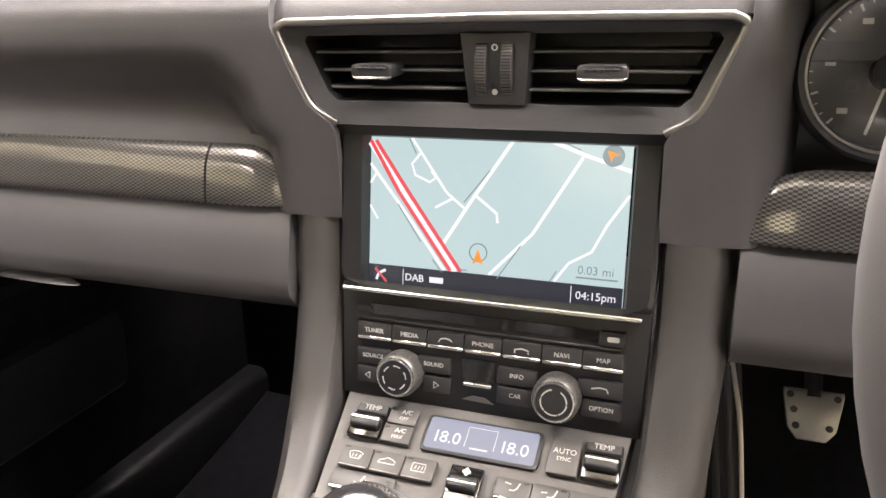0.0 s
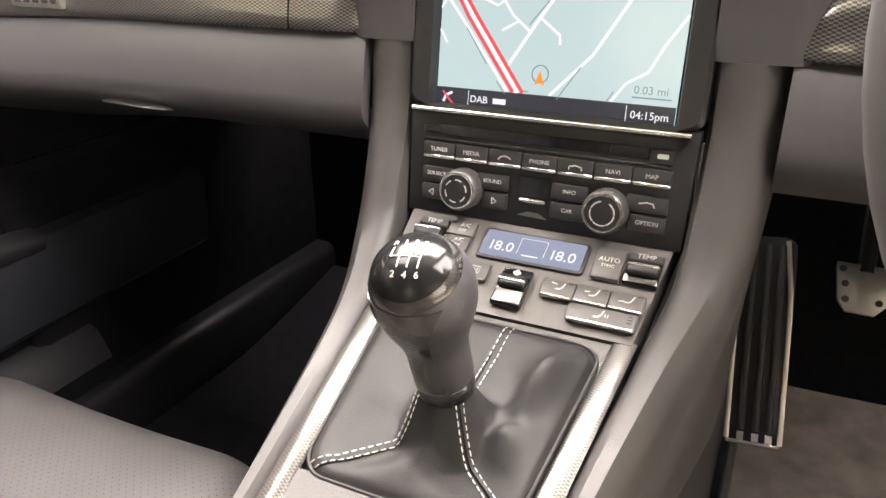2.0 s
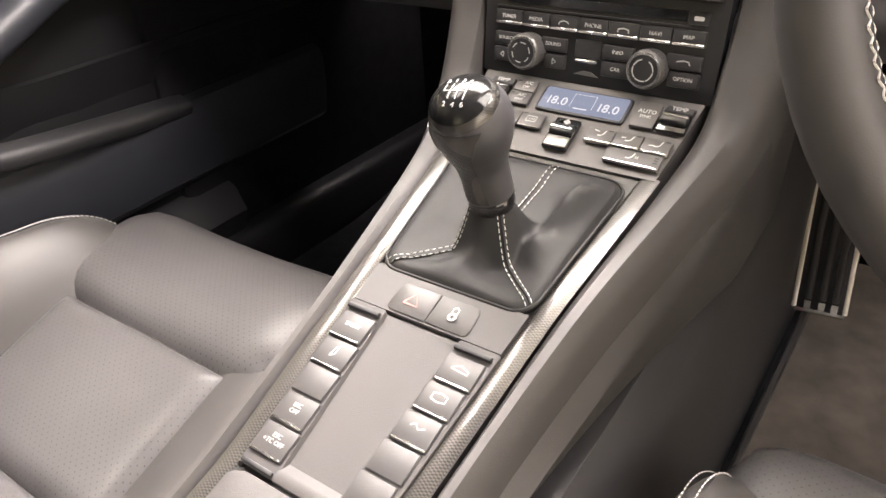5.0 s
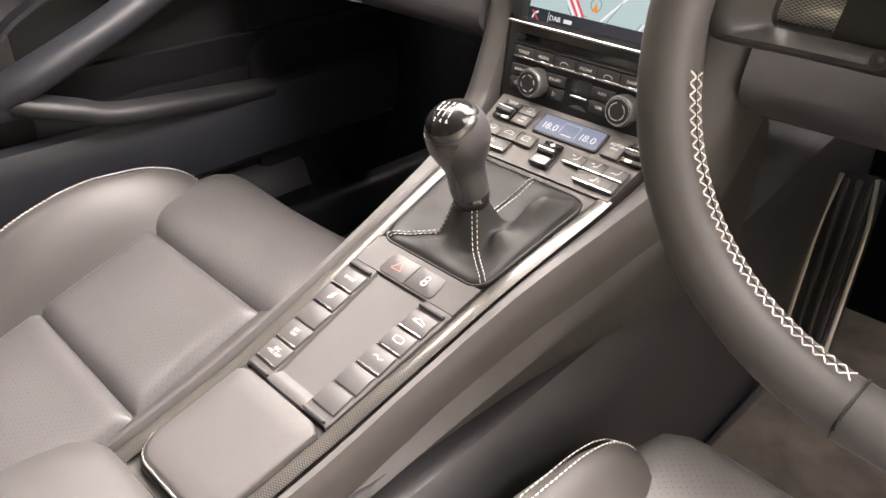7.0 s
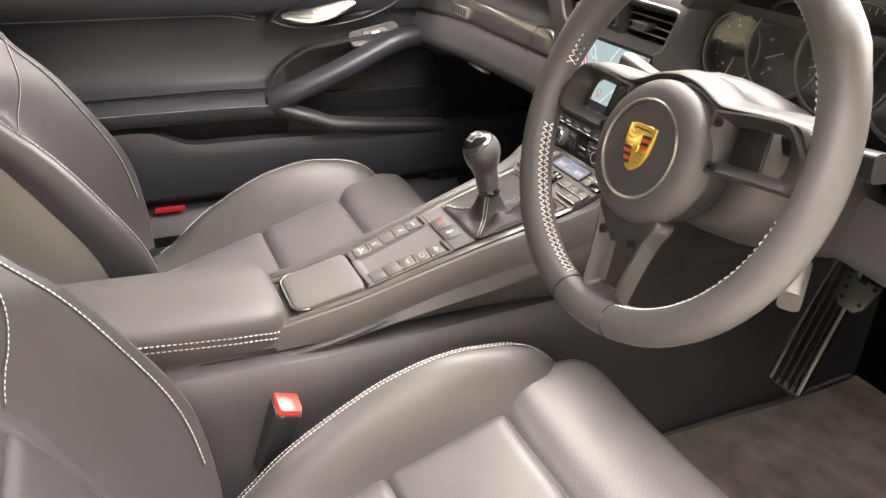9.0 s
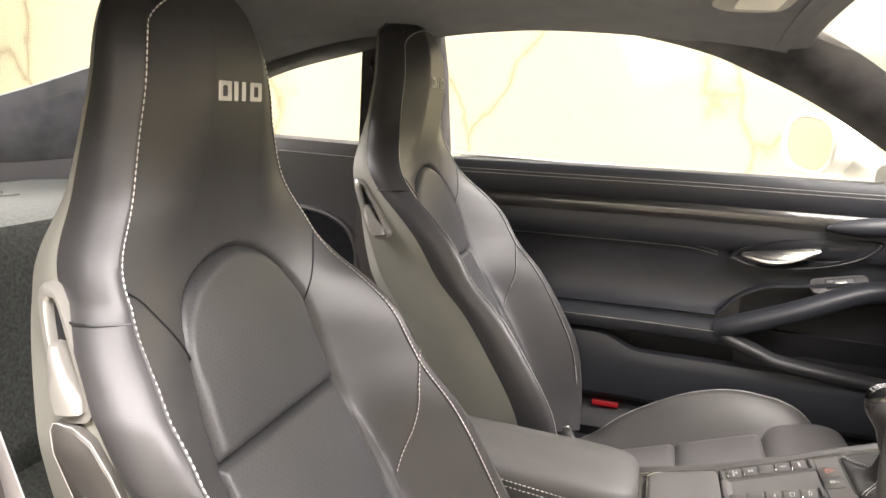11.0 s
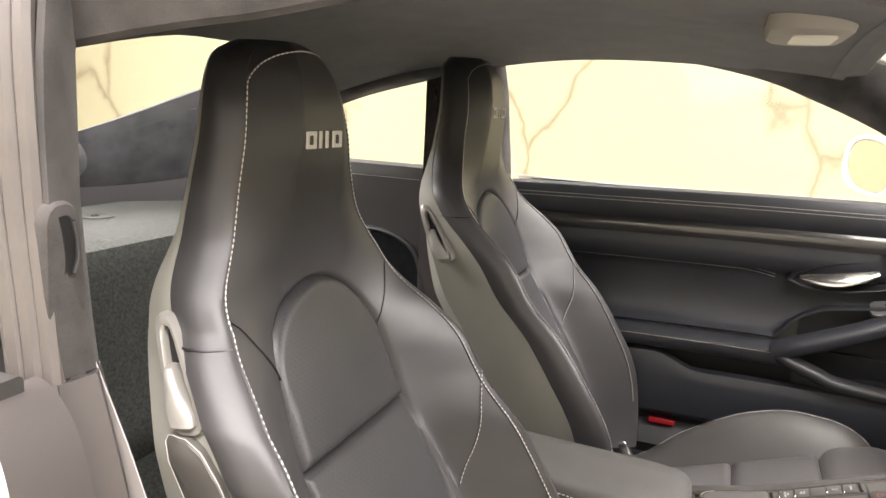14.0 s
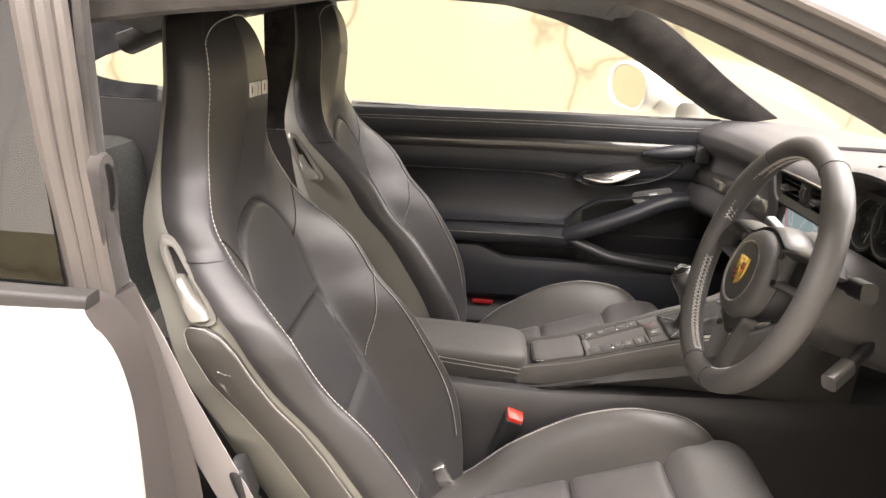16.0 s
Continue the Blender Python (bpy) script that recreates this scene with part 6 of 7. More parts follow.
kp = [(0.0, 0.006), (0.0140, 0.006), (0.0158, 0.008), (0.0162, 0.016), (0.0164, 0.026), (0.0178, 0.035), (0.0224, 0.046), (0.0256, 0.056), (0.0262, 0.064), (0.0248, 0.072), (0.0210, 0.0795), (0.0150, 0.0850), (0.0080, 0.0876), (0.0, 0.0882)]
prof = [(p.x, p.y) for p in smooth([(a, b, 0) for a, b in kp], 4)]
knob = part("gear_knob", lathe([(max(0.0, r), z) for r, z in prof], M, 48), LEATHER, gear, "pear-shaped knob in leather and carbon")
# carbon crown, spine and gloss cap: shells just proud of the knob, the crown leaning towards the seats
HEAD_Z = 0.060
polar = sorted((math.atan2(r, z - HEAD_Z), math.hypot(r, z - HEAD_Z)) for r, z in prof if z >= 0.052)
CAP_Z = Vector((0.085, -0.26, 0.96)).normalized()
CAP_X = Matrix.Rotation(radians(24), 3, CAP_Z) @ Vector((0, 1, 0)).cross(CAP_Z).normalized()
CAP_Y = CAP_Z.cross(CAP_X)


def head_pt(d, lift):
    """A point on the knob's head in the direction d from its middle."""
    rho = float(np.interp(math.acos(max(-1.0, min(1.0, d.z))), [p[0] for p in polar], [p[1] for p in polar]))
    return M @ (Vector((0, 0, HEAD_Z)) + d * (rho + lift))


def head_patch(theta, lift, sink, n=40, m=9):
    rings = [[head_pt((CAP_Z * math.cos(t) + (CAP_X * math.cos(a) + CAP_Y * math.sin(a)) * math.sin(t)).normalized(), h) for a in np.linspace(0, 2 * math.pi, n, endpoint=False)] for t, h in [(theta + 0.02, -sink), (theta, lift * 0.5)] + [(theta * (1 - (k + 0.15) / m), lift) for k in range(m)]]
    return loft(rings)


part("carbon_cap", head_patch(math.radians(55), 0.0006, 0.002), CARBON_KNOB, knob, "glossy carbon crown")
rows = []
for r, z in prof:
    if 0.008 <= z <= 0.0700:
        hw = float(np.interp(z, [0.008, 0.02, 0.035, 0.05, 0.062, 0.070], [0.60, 0.54, 0.46, 0.52, 0.72, 0.98]))
        rows.append([(M @ Vector(((r + 0.0005) * math.cos(-1.35 + a), (r + 0.0005) * math.sin(-1.35 + a), z))) for a in np.linspace(-hw, hw, 13)])
part("carbon_spine", sheet(rows, 0.0005), CARBON_KNOB, knob, "glossy carbon spine")
part("shift_cap", head_patch(math.radians(43), 0.0012, 0.001), CAP, knob, "gloss black cap with shift pattern")


def cap_pt(u, v):
    """A point on the cap from offsets across and along it; v points forwards."""
    return head_pt((CAP_Z * 0.0262 + CAP_X * u + CAP_Y * v).normalized(), 0.0015)


cap_lines = []
for line in ([(-0.0066, 0.0050), (-0.0066, -0.0)], [(-0.0022, 0.0054), (-0.0022, -0.0054)], [(0.0022, 0.0054), (0.0022, -0.0054)], [(0.0066, 0.0054), (0.0066, -0.0054)], [(-0.0066, 0.0), (0.0066, 0.0)]):
    pts = [cap_pt(line[0][0] + (line[1][0] - line[0][0]) * t / 6, line[0][1] + (line[1][1] - line[0][1]) * t / 6) for t in range(7)]
    cap_lines.append(tube(pts, 0.00034, 5, (0.3, 0.2, 1)))
part("shift_pattern", merged(*cap_lines), PRINT, knob, "white shift pattern lines")
for ch, u, v in (("R", -0.0070, 0.0082), ("1", -0.0024, 0.0086), ("3", 0.0022, 0.0086), ("5", 0.0068, 0.0082), ("2", -0.0036, -0.0086), ("4", 0.0018, -0.0090), ("6", 0.0070, -0.0086)):
    p = cap_pt(u, v)
    n = (cap_pt(u + 0.0005, v) - p).cross(cap_pt(u, v + 0.0005) - p).normalized()
    x = (cap_pt(u + 0.0005, v) - p).normalized()
    y = n.cross(x)
    letters("shift_digit", ch, 0.0046, Matrix.Translation(p) @ Matrix((x, y, n)).transposed().to_4x4(), PRINT, knob)

# button panel behind the boot
# a raised bank on each side, a trough between them and a sloping near end
panel = part("button_panel", deck(lambda y: -(half_width(y) - 0.040), lambda y: half_width(y) - 0.040, -0.362, -0.252, 0.0008, 0.003), PLASTIC_GREY, con, "satin grey button panel with a trough")
for s in (-1, 1):
    rows = []
    for y in np.linspace(-0.372, -0.252, 14):
        w, z = half_width(y), top_z(y)
        rows.append([(s * x, y, z + l) for x, l in ((w - 0.013, -0.003), (w - 0.013, 0.003), (w - 0.0145, 0.0042), (w - 0.041, 0.0042), (w - 0.0425, 0.0036), (w - 0.044, 0.0004))])
    part("button_bank", sheet(rows, 0.002), PLASTIC_GREY, panel)
rows = []
for y, l in ((-0.3725, -0.002), (-0.372, 0.0036), (-0.3705, 0.0042), (-0.3665, 0.0042), (-0.3645, 0.0034), (-0.3585, 0.0006)):
    w = half_width(y) - 0.0415
    rows.append([(x, y, top_z(y) + l) for x in np.linspace(-w, w, 7)])
part("trough_end", sheet(rows, 0.002), PLASTIC_GREY, panel)
part("switch_plate", deck(lambda y: -(half_width(y) - 0.014), lambda y: half_width(y) - 0.014, -0.2505, -0.220, 0.003, 0.005, 4), PLASTIC_GREY, con)
for s, nm in ((-1, "hazard_switch"), (1, "lock_switch")):
    m = on_top(s * 0.0160, -0.2375, 0.0030)
    k = part(nm, prism([(s * u, v) for u, v in ((-0.0157, -0.0115), (0.0125, -0.0115), (0.0152, -0.0098), (0.0160, -0.0060), (0.0150, 0.0075), (0.0128, 0.0108), (0.0100, 0.0115), (-0.0157, 0.0115))][::s], 0.0008, m, 0.0005), SWITCH_GREY, con, "grey hazard warning switch" if s < 0 else "grey central locking switch")
    if s < 0:
        part("switch_symbol", strip([(-0.0055, -0.0040), (0.0055, -0.0040), (0.0, 0.0055), (-0.0055, -0.0040)], 0.0011, m, 0.0020), mat("hazard_red", (0.50, 0.13, 0.10), 0.4, vary=0.0), k, "faint red warning triangle")
    else:
        part("switch_symbol", merged(lathe([(0.0015, 0.0018), (0.0032, 0.0018), (0.0032, 0.0021), (0.0015, 0.0021)], m @ pose(0, -0.0018, 0), 16), strip([(-0.002, 0.001), (-0.002, 0.0045), (0.0, 0.006), (0.002, 0.0045), (0.002, 0.001)], 0.0009, m, 0.0020)), PRINT, k)
LAB = {0: "SPORT", 3: "ESC\nOFF", 4: "ESC\n+TC OFF"}
for s in (-1, 1):
    for i in range(5):
        y = -0.2705 - i * 0.0205
        x = s * (half_width(y) - 0.0285)
        m = on_top(x, y, 0.0040)
        part("button_gap", box(-0.0132, 0.0132, -0.0103, 0.0103, -0.002, 0.0005, 0.0002, 1, m), PLASTIC, panel)
        k = part("console_button", box(-0.0127, 0.0127, -0.0099, 0.0099, -0.001, 0.0018, 0.0009, 2, m), KEY_GREY, panel)
        blank = (s < 0 and i == 2) or (s > 0 and i > 2)
        if not blank:
            part("button_edge", box(-0.0120, 0.0120, -0.0100, -0.0082, 0.0006, 0.0026, 0.0006, 1, m), CHROME, k, "bright lower edge")
        if s < 0 and i in LAB:
            letters("button_lettering", LAB[i], 0.0042, m @ pose(0, 0.001, 0.0019), PRINT, k)
        elif not blank:
            marks = {(-1, 1): [(-0.0022, -0.004), (-0.001, 0.003), (0.0015, 0.004), (0.001, -0.002), (-0.0022, -0.004)], (1, 0): [(-0.006, -0.001), (-0.004, 0.001), (0.0, 0.0025), (0.003, 0.001), (0.006, 0.0), (0.006, -0.002), (-0.006, -0.001)],
                     (1, 1): [(-0.005, -0.002), (-0.005, 0.002), (0.0, 0.003), (0.005, 0.002), (0.005, -0.002), (0.0, -0.003), (-0.005, -0.002)], (1, 2): [(-0.005, 0.0), (-0.002, 0.002), (0.001, -0.001), (0.005, 0.001)]}
            part("button_symbol", strip([(a, b + 0.0015) for a, b in marks[(s, i)]], 0.0008, m, 0.0020), PRINT, k)
    y = -0.2565
    part("panel_lip", box(-0.0135, 0.0135, -0.0018, 0.0018, 0.0, 0.0036, 0.0012, 2, on_top(s * (half_width(y) - 0.0285), y, 0.004)), PLASTIC, panel)
    y = -0.3690
    part("panel_lip", box(-0.0125, 0.0125, -0.0015, 0.0015, 0.0, 0.0030, 0.0010, 2, on_top(s * (half_width(y) - 0.0285), y, 0.004)), PLASTIC, panel)
def lid_ring(grow, lift):
    pts = []
    for u, v in rounded(2, 2, 0.40, 6):
        y = -0.4230 + v * (0.0480 + grow)
        w = half_width(y) - 0.013 + grow
        if v > 0.5:
            u = math.copysign(min(1.0, abs(u) + 0.12), u)
        pts.append((u * w, y, top_z(y) + lift))
    return pts


lid = part("cubby_lid", loft([lid_ring(0.0, -0.004), lid_ring(0.0, 0.004), lid_ring(-0.001, 0.0058), lid_ring(-0.003, 0.0066), lid_ring(-0.02, 0.0068)]), PLASTIC_GREY, con, "satin grey storage lid")
path = [Vector(p) for p in lid_ring(0.0012, 0.0045)]
path = [p for p in path if p.y < -0.40]
path.sort(key=lambda p: math.atan2(p.x, -(p.y + 0.40)))
part("lid_edge", tube(path, 0.0012, 6), CHROME, lid, "bright rounded lid edge")
part("lid_gap", loft([lid_ring(0.0035, -0.001), lid_ring(0.0035, 0.0012), lid_ring(0.0005, 0.0012), lid_ring(0.0005, -0.001)], closed=True), PLASTIC_BLACK, con)
part("lid_frame", deck(lambda y: -(half_width(y) - 0.004), lambda y: half_width(y) - 0.004, -0.512, -0.480, 0.0006, 0.006, 4), CARBON_XY, con, "carbon strip behind the lid")

# armrest
arm = thing("armrest", 0, -0.65, 0.30, "padded black leather armrest with white double stitching", "armrest")
rings = []
for y, k in ((-0.4965, 0.50), (-0.499, 0.70), (-0.506, 0.86), (-0.520, 0.955), (-0.545, 0.99), (-0.58, 1.0), (-0.66, 1.0), (-0.78, 1.0), (-0.83, 0.97), (-0.845, 0.85)):
    rings.append([(0.080 * k * x, y, 0.329 + 0.010 * (-0.5 - y) / 0.3 + 0.030 * z * k) for x, z in ((-0.96, -1), (-1.0, -0.6), (-1.0, 0.3), (-0.95, 0.75), (-0.85, 0.95), (-0.5, 1.03), (0, 1.06), (0.5, 1.03), (0.85, 0.95), (0.95, 0.75), (1.0, 0.3), (1.0, -0.6), (0.96, -1))])
pad = part("armrest_pad", loft(rings), LEATHER_ARM, arm, "soft leather pad")
for dz in (0.0, -0.0085):
    for sg in (-1, 1):
        pts = []
        for y in np.linspace(-0.83, -0.502, 34):
            k = float(np.interp(y, [-0.545, -0.520, -0.506, -0.499], [0.995, 0.957, 0.865, 0.71]))
            pts.append((sg * 0.0804 * k, y, 0.3355 + dz + 0.024 * max(0.0, -0.56 - y) / 0.25 - 0.010 * max(0.0, (y + 0.56) / 0.058) ** 2))
        part("armrest_stitching", stitches(pts, 0.0042, 0.0022, 0.00075), STITCH, pad)
part("armrest_box", box(-0.0785, 0.0785, -0.83, -0.512, 0.262, 0.316, 0.008, 3), LEATHER, arm, "leather-covered box under the pad")
AH = Matrix(((0, 0, 1, 0.0780), (1, 0, 0, -0.580), (0, 1, 0, 0.2985), (0, 0, 0, 1)))
grip = part("release_recess", prism([(-0.041, -0.012), (0.041, -0.012), (0.034, 0.006), (0.027, 0.0105), (-0.027, 0.0105), (-0.034, 0.006)], 0.0028, AH, 0.0012), LEATHER_SOFT, arm, "recessed release grip")
part("recess_floor", prism([(-0.034, -0.012), (0.034, -0.012), (0.028, 0.003), (0.023, 0.0065), (-0.023, 0.0065), (-0.028, 0.003)], 0.0034, AH, 0.0004), PLASTIC_BLACK, grip)
part("recess_lip", prism([(-0.026, -0.012), (0.026, -0.012), (0.021, -0.001), (-0.021, -0.001)], 0.0052, AH, 0.0012), DASH, grip)
part("release_catch", prism(rounded(0.060, 0.016, 0.007), 0.003, pose(0.0762, -0.545, 0.303, 90, 0, 90), 0.001), PLASTIC_BLACK, arm, "black release catch")
arm.location += Vector((0, 0.012, -0.010))   # the pad sits tight behind the lid

# ---- steering wheel and column ----
wheel = thing("steering_wheel", 0.355, -0.19, 0.62, "black leather three-spoke steering wheel with white cross stitching", "steering wheel")
WC, WTILT, WR = (0.356, -0.2045, 0.649), 17.0, 0.1765
WM = pose(*WC, 90 - WTILT, 0, 0) @ pose(0, 0, 0, 0, 0, 4)       # x across, y up the wheel, z towards the driver


def rim_pt(a, r=WR, z=0.0):
    return (WM @ Vector((r * math.cos(radians(a)), r * math.sin(radians(a)), z)))


rings = []
for a in np.arange(0, 360, 5):
    c = rim_pt(a)
    out = (rim_pt(a, WR + 0.01) - c).normalized()
    nz = (rim_pt(a, WR, 0.01) - c).normalized()
    grip = 1 + 0.10 * math.exp(-(((a - 35) % 360 - 0) / 14) ** 2) + 0.10 * math.exp(-(((a - 145)) / 14) ** 2)
    rings.append([c + out * 0.0172 * grip * math.cos(w) + nz * 0.0185 * grip * math.sin(w) for w in np.linspace(0, 2 * math.pi, 17)[:-1]])
rim = part("rim", loft(rings, closed=True), RIM, wheel, "smooth black leather rim")
# cross stitching round the inner side, between the spokes
for a0, a1 in ((14, 166), (190, 256), (284, 350)):
    rows = []
    n = int(radians(a1 - a0) * WR / 0.0072)
    for k in range(n):
        for up, sg in ((0, 1), (1, -1)):
            p, q = [rim_pt(a0 + (a1 - a0) * (k + e) / n, WR - 0.0174 + 0.0012 * (v > 0.002), 0.0030 + v) for e, v in ((0, -0.0058 * sg), (0.9, 0.0058 * sg))]
            rows.append(tube([p, q], 0.00055, 4, (0.2, 0.3, 1)))
    part("rim_stitching", merged(*rows), STITCH, rim, "white cross stitching")
    seam = [rim_pt(a, WR - 0.0168, 0.0030) for a in np.arange(a0, a1, 2)]
    part("rim_seam", tube(seam, 0.0009, 5, (0.2, 0.3, 1)), PLASTIC_BLACK, rim)
for a in (60, 120, 258, 282):
    ring_ = [rim_pt(a, WR) + (rim_pt(a, WR + 0.01) - rim_pt(a)).normalized() * 0.0174 * math.cos(w) + (rim_pt(a, WR, 0.01) - rim_pt(a)).normalized() * 0.0187 * math.sin(w) for w in np.linspace(0, 2 * math.pi, 17)]
    part("rim_seam", tube(ring_, 0.0010, 5, (0.3, 0.1, 1)), PLASTIC_BLACK, rim)
# hub
HM = WM @ pose(0, -0.016, -0.004)
HUB = mat("hub_leather", (0.052, 0.050, 0.050), 0.5, grain=0.14, scale=1300, vary=0.10, vscale=9)
DISC = mat("hub_disc_leather", (0.034, 0.034, 0.036), 0.48, grain=0.14, scale=1300, vary=0.08, vscale=9)
hub = part("hub_cover", lathe([(0, 0.0), (0.062, 0.0), (0.0665, 0.004), (0.0675, 0.012), (0.066, 0.020), (0.061, 0.0265), (0.054, 0.0300), (0.0470, 0.0312), (0.0455, 0.0300), (0.0440, 0.0295), (0.030, 0.0305), (0.0, 0.0310)], HM @ pose(0, 0, -0.012), 48), HUB, wheel, "round padded hub cover")
part("hub_disc", lathe([(0.0432, 0.0285), (0.0430, 0.0301), (0.030, 0.0311), (0.0, 0.0316)], HM @ pose(0, 0, -0.012), 48), DISC, hub, "flat darker disc inside the ring")
part("hub_ring", lathe([(0.0438, 0.0290), (0.0470, 0.0290), (0.0467, 0.0318), (0.0455, 0.0326), (0.0443, 0.0316)], HM @ pose(0, 0, -0.012), 56), RING, hub, "thin bright hub ring")
shield = [(x * 1.18, y * 1.12) for x, y in ((-0.0145, 0.018), (-0.007, 0.0192), (0.0, 0.0188), (0.007, 0.0192), (0.0145, 0.018), (0.0150, 0.004), (0.0135, -0.004), (0.0100, -0.0125), (0.005, -0.0178), (0.0, -0.020), (-0.005, -0.0178), (-0.0100, -0.0125), (-0.0135, -0.004), (-0.0150, 0.004))]
crest = part("crest", prism(shield, 0.0022, HM @ pose(0, 0.001, 0.0194), 0.0008), GOLD, hub, "small gold shield emblem")
CREST_RED = mat("crest_red", (0.42, 0.035, 0.025), 0.3, vary=0.05)
for x0, x1, y, mt in ((0.0035, 0.0150, 0.0120, PLASTIC_BLACK), (0.0035, 0.0150, 0.0088, CREST_RED), (0.0045, 0.0150, 0.0056, PLASTIC_BLACK), (0.0045, 0.0148, 0.0024, CREST_RED), (-0.0148, -0.0045, -0.0010, PLASTIC_BLACK), (-0.0142, -0.0040, -0.0042, CREST_RED), (-0.0128, -0.0035, -0.0074, PLASTIC_BLACK), (-0.0108, -0.0030, -0.0106, CREST_RED), (-0.0085, -0.0025, -0.0138, PLASTIC_BLACK)):
    part("crest_field", box(x0, x1, y - 0.0014, y + 0.0014, 0.0221, 0.0224, 0.0001, 1, HM), mt, crest)
for x, y in ((-0.0092, 0.0125), (-0.0095, 0.0080), (-0.0098, 0.0035), (0.0088, -0.0035), (0.0076, -0.0075), (0.0060, -0.0115)):
    part("crest_line", strip([(x - 0.0045, y + 0.0010), (x - 0.0015, y - 0.0004), (x + 0.0018, y - 0.0004), (x + 0.0045, y + 0.0010)], 0.0007, HM, 0.0222), PLASTIC_BLACK, crest)
part("crest_line", strip([(-0.012, 0.0168), (-0.006, 0.0180), (0.0, 0.0175), (0.006, 0.0180), (0.012, 0.0168)], 0.0010, HM, 0.0222), PLASTIC_BLACK, crest)
part("crest_centre", lathe([(0, 0.0218), (0.0042, 0.0218), (0.0038, 0.0230), (0, 0.0232)], HM, 16), GOLD, crest)
# spokes: open frames


def spoke_frame(outer, inner, label):
    """A flat satin frame with a window through it, its edges turned back."""
    o = [(p.x, p.y) for p in smooth([(a, b, 0) for a, b in outer + outer[:1]], 4)][:-1]
    i = [(p.x, p.y) for p in smooth([(a, b, 0) for a, b in inner + inner[:1]], 4)][:-1]
    ring3 = lambda pts, z, k=0.0: [(HM @ Vector((x, y, z)))[:] for x, y in pts]
    mix = lambda t: [(a[0] * (1 - t) + b[0] * t, a[1] * (1 - t) + b[1] * t) for a, b in zip(o, i)]
    part("spoke", loft([ring3(o, -0.016), ring3(o, 0.000), ring3(mix(0.08), 0.0035), ring3(mix(0.28), 0.0045), ring3(mix(0.45), 0.0020), ring3(i, -0.0080), ring3(i, -0.016)], closed=True), SPOKE, wheel, label, 50)


for s in (-1, 1):
    o = [(0.052, 0.053), (0.090, 0.058), (0.120, 0.060), (0.134, 0.0575), (0.150, 0.043), (0.163, 0.028), (0.165, 0.018), (0.158, 0.008), (0.148, 0.006), (0.125, 0.005), (0.098, 0.003), (0.071, 0.001), (0.054, 0.003)]
    i = [(0.070, 0.045), (0.090, 0.0475), (0.112, 0.049), (0.124, 0.048), (0.129, 0.042), (0.132, 0.030), (0.1325, 0.0225), (0.130, 0.0175), (0.124, 0.0165), (0.110, 0.0155), (0.092, 0.0145), (0.077, 0.0135), (0.071, 0.018)]
    spoke_frame([(s * x, y) for x, y in o], [(s * x, y) for x, y in i], "satin grey open spoke")
    part("spoke_inset", prism([(s * x, y) for x, y in ((0.068, 0.046), (0.100, 0.048), (0.104, 0.014), (0.070, 0.012))][::s], 0.004, HM @ pose(0, 0, -0.020), 0.001), PLASTIC_BLACK, wheel, "black panel inside the spoke")
    for sx, sy in ((0.063, 0.044), (0.0735, 0.0075)):
        part("spoke_screw", lathe([(0.0018, 0.0), (0.0046, 0.0), (0.0046, 0.003), (0.0018, 0.003)], HM @ pose(s * sx, sy, 0.0030), 14), PLASTIC_BLACK, wheel)
o = [(-0.042, -0.055), (-0.035, -0.080), (-0.0295, -0.110), (-0.0255, -0.140), (-0.022, -0.153), (-0.011, -0.158), (0.011, -0.158), (0.022, -0.153), (0.0255, -0.140), (0.0295, -0.110), (0.035, -0.080), (0.042, -0.055), (0.0, -0.050)]
i = [(-0.0185, -0.094), (-0.0180, -0.101), (-0.0160, -0.116), (-0.0140, -0.129), (-0.0125, -0.134), (-0.007, -0.136), (0.007, -0.136), (0.0125, -0.134), (0.0140, -0.129), (0.0160, -0.116), (0.0180, -0.101), (0.0185, -0.094), (0.0, -0.091)]
spoke_frame(o, i, "satin grey lower spoke")
for sx in (-0.0205, 0.0205):
    part("spoke_screw", lathe([(0.0018, 0.0), (0.0046, 0.0), (0.0046, 0.003), (0.0018, 0.003)], HM @ pose(sx, -0.084, 0.0030), 14), PLASTIC_BLACK, wheel)
# one moulding joins the two side spokes over the hub
edge = smooth([(-0.150, 0.046, 0), (-0.139, 0.0575, 0), (-0.120, 0.0600, 0), (-0.090, 0.0590, 0), (-0.062, 0.0575, 0), (-0.046, 0.0615, 0), (-0.026, 0.0695, 0), (0.0, 0.0735, 0), (0.026, 0.0695, 0), (0.046, 0.0615, 0), (0.062, 0.0575, 0), (0.090, 0.0590, 0), (0.120, 0.0600, 0), (0.139, 0.0575, 0), (0.150, 0.046, 0)], 5)
rings = []
for k, p in enumerate(edge):
    d = (edge[min(k + 1, len(edge) - 1)] - edge[max(k - 1, 0)]).normalized()
    n = Vector((-d.y, d.x, 0))
    rings.append([HM @ (p + n * a + Vector((0, 0, z))) for a, z in ((-0.004, 0.0005), (-0.001, 0.0030), (0.0010, 0.0015), (0.0040, -0.008), (0.0085, -0.022), (0.0095, -0.034), (0.0070, -0.038), (0.0, -0.036), (-0.004, -0.020))])
part("spoke_bridge", loft(rings), SPOKE, wheel, "satin moulding over the hub joining the spokes")
part("hub_back", lathe([(0, -0.045), (0.055, -0.045), (0.062, -0.03), (0.060, -0.008), (0, -0.008)], HM, 32), PLASTIC_BLACK, wheel)

WM = pose(*WC, 90 - WTILT, 0, 0)
column = thing("steering_column", 0.355, -0.08, 0.55, "dark plastic steering column shroud with stalks", "steering column")
rings = []
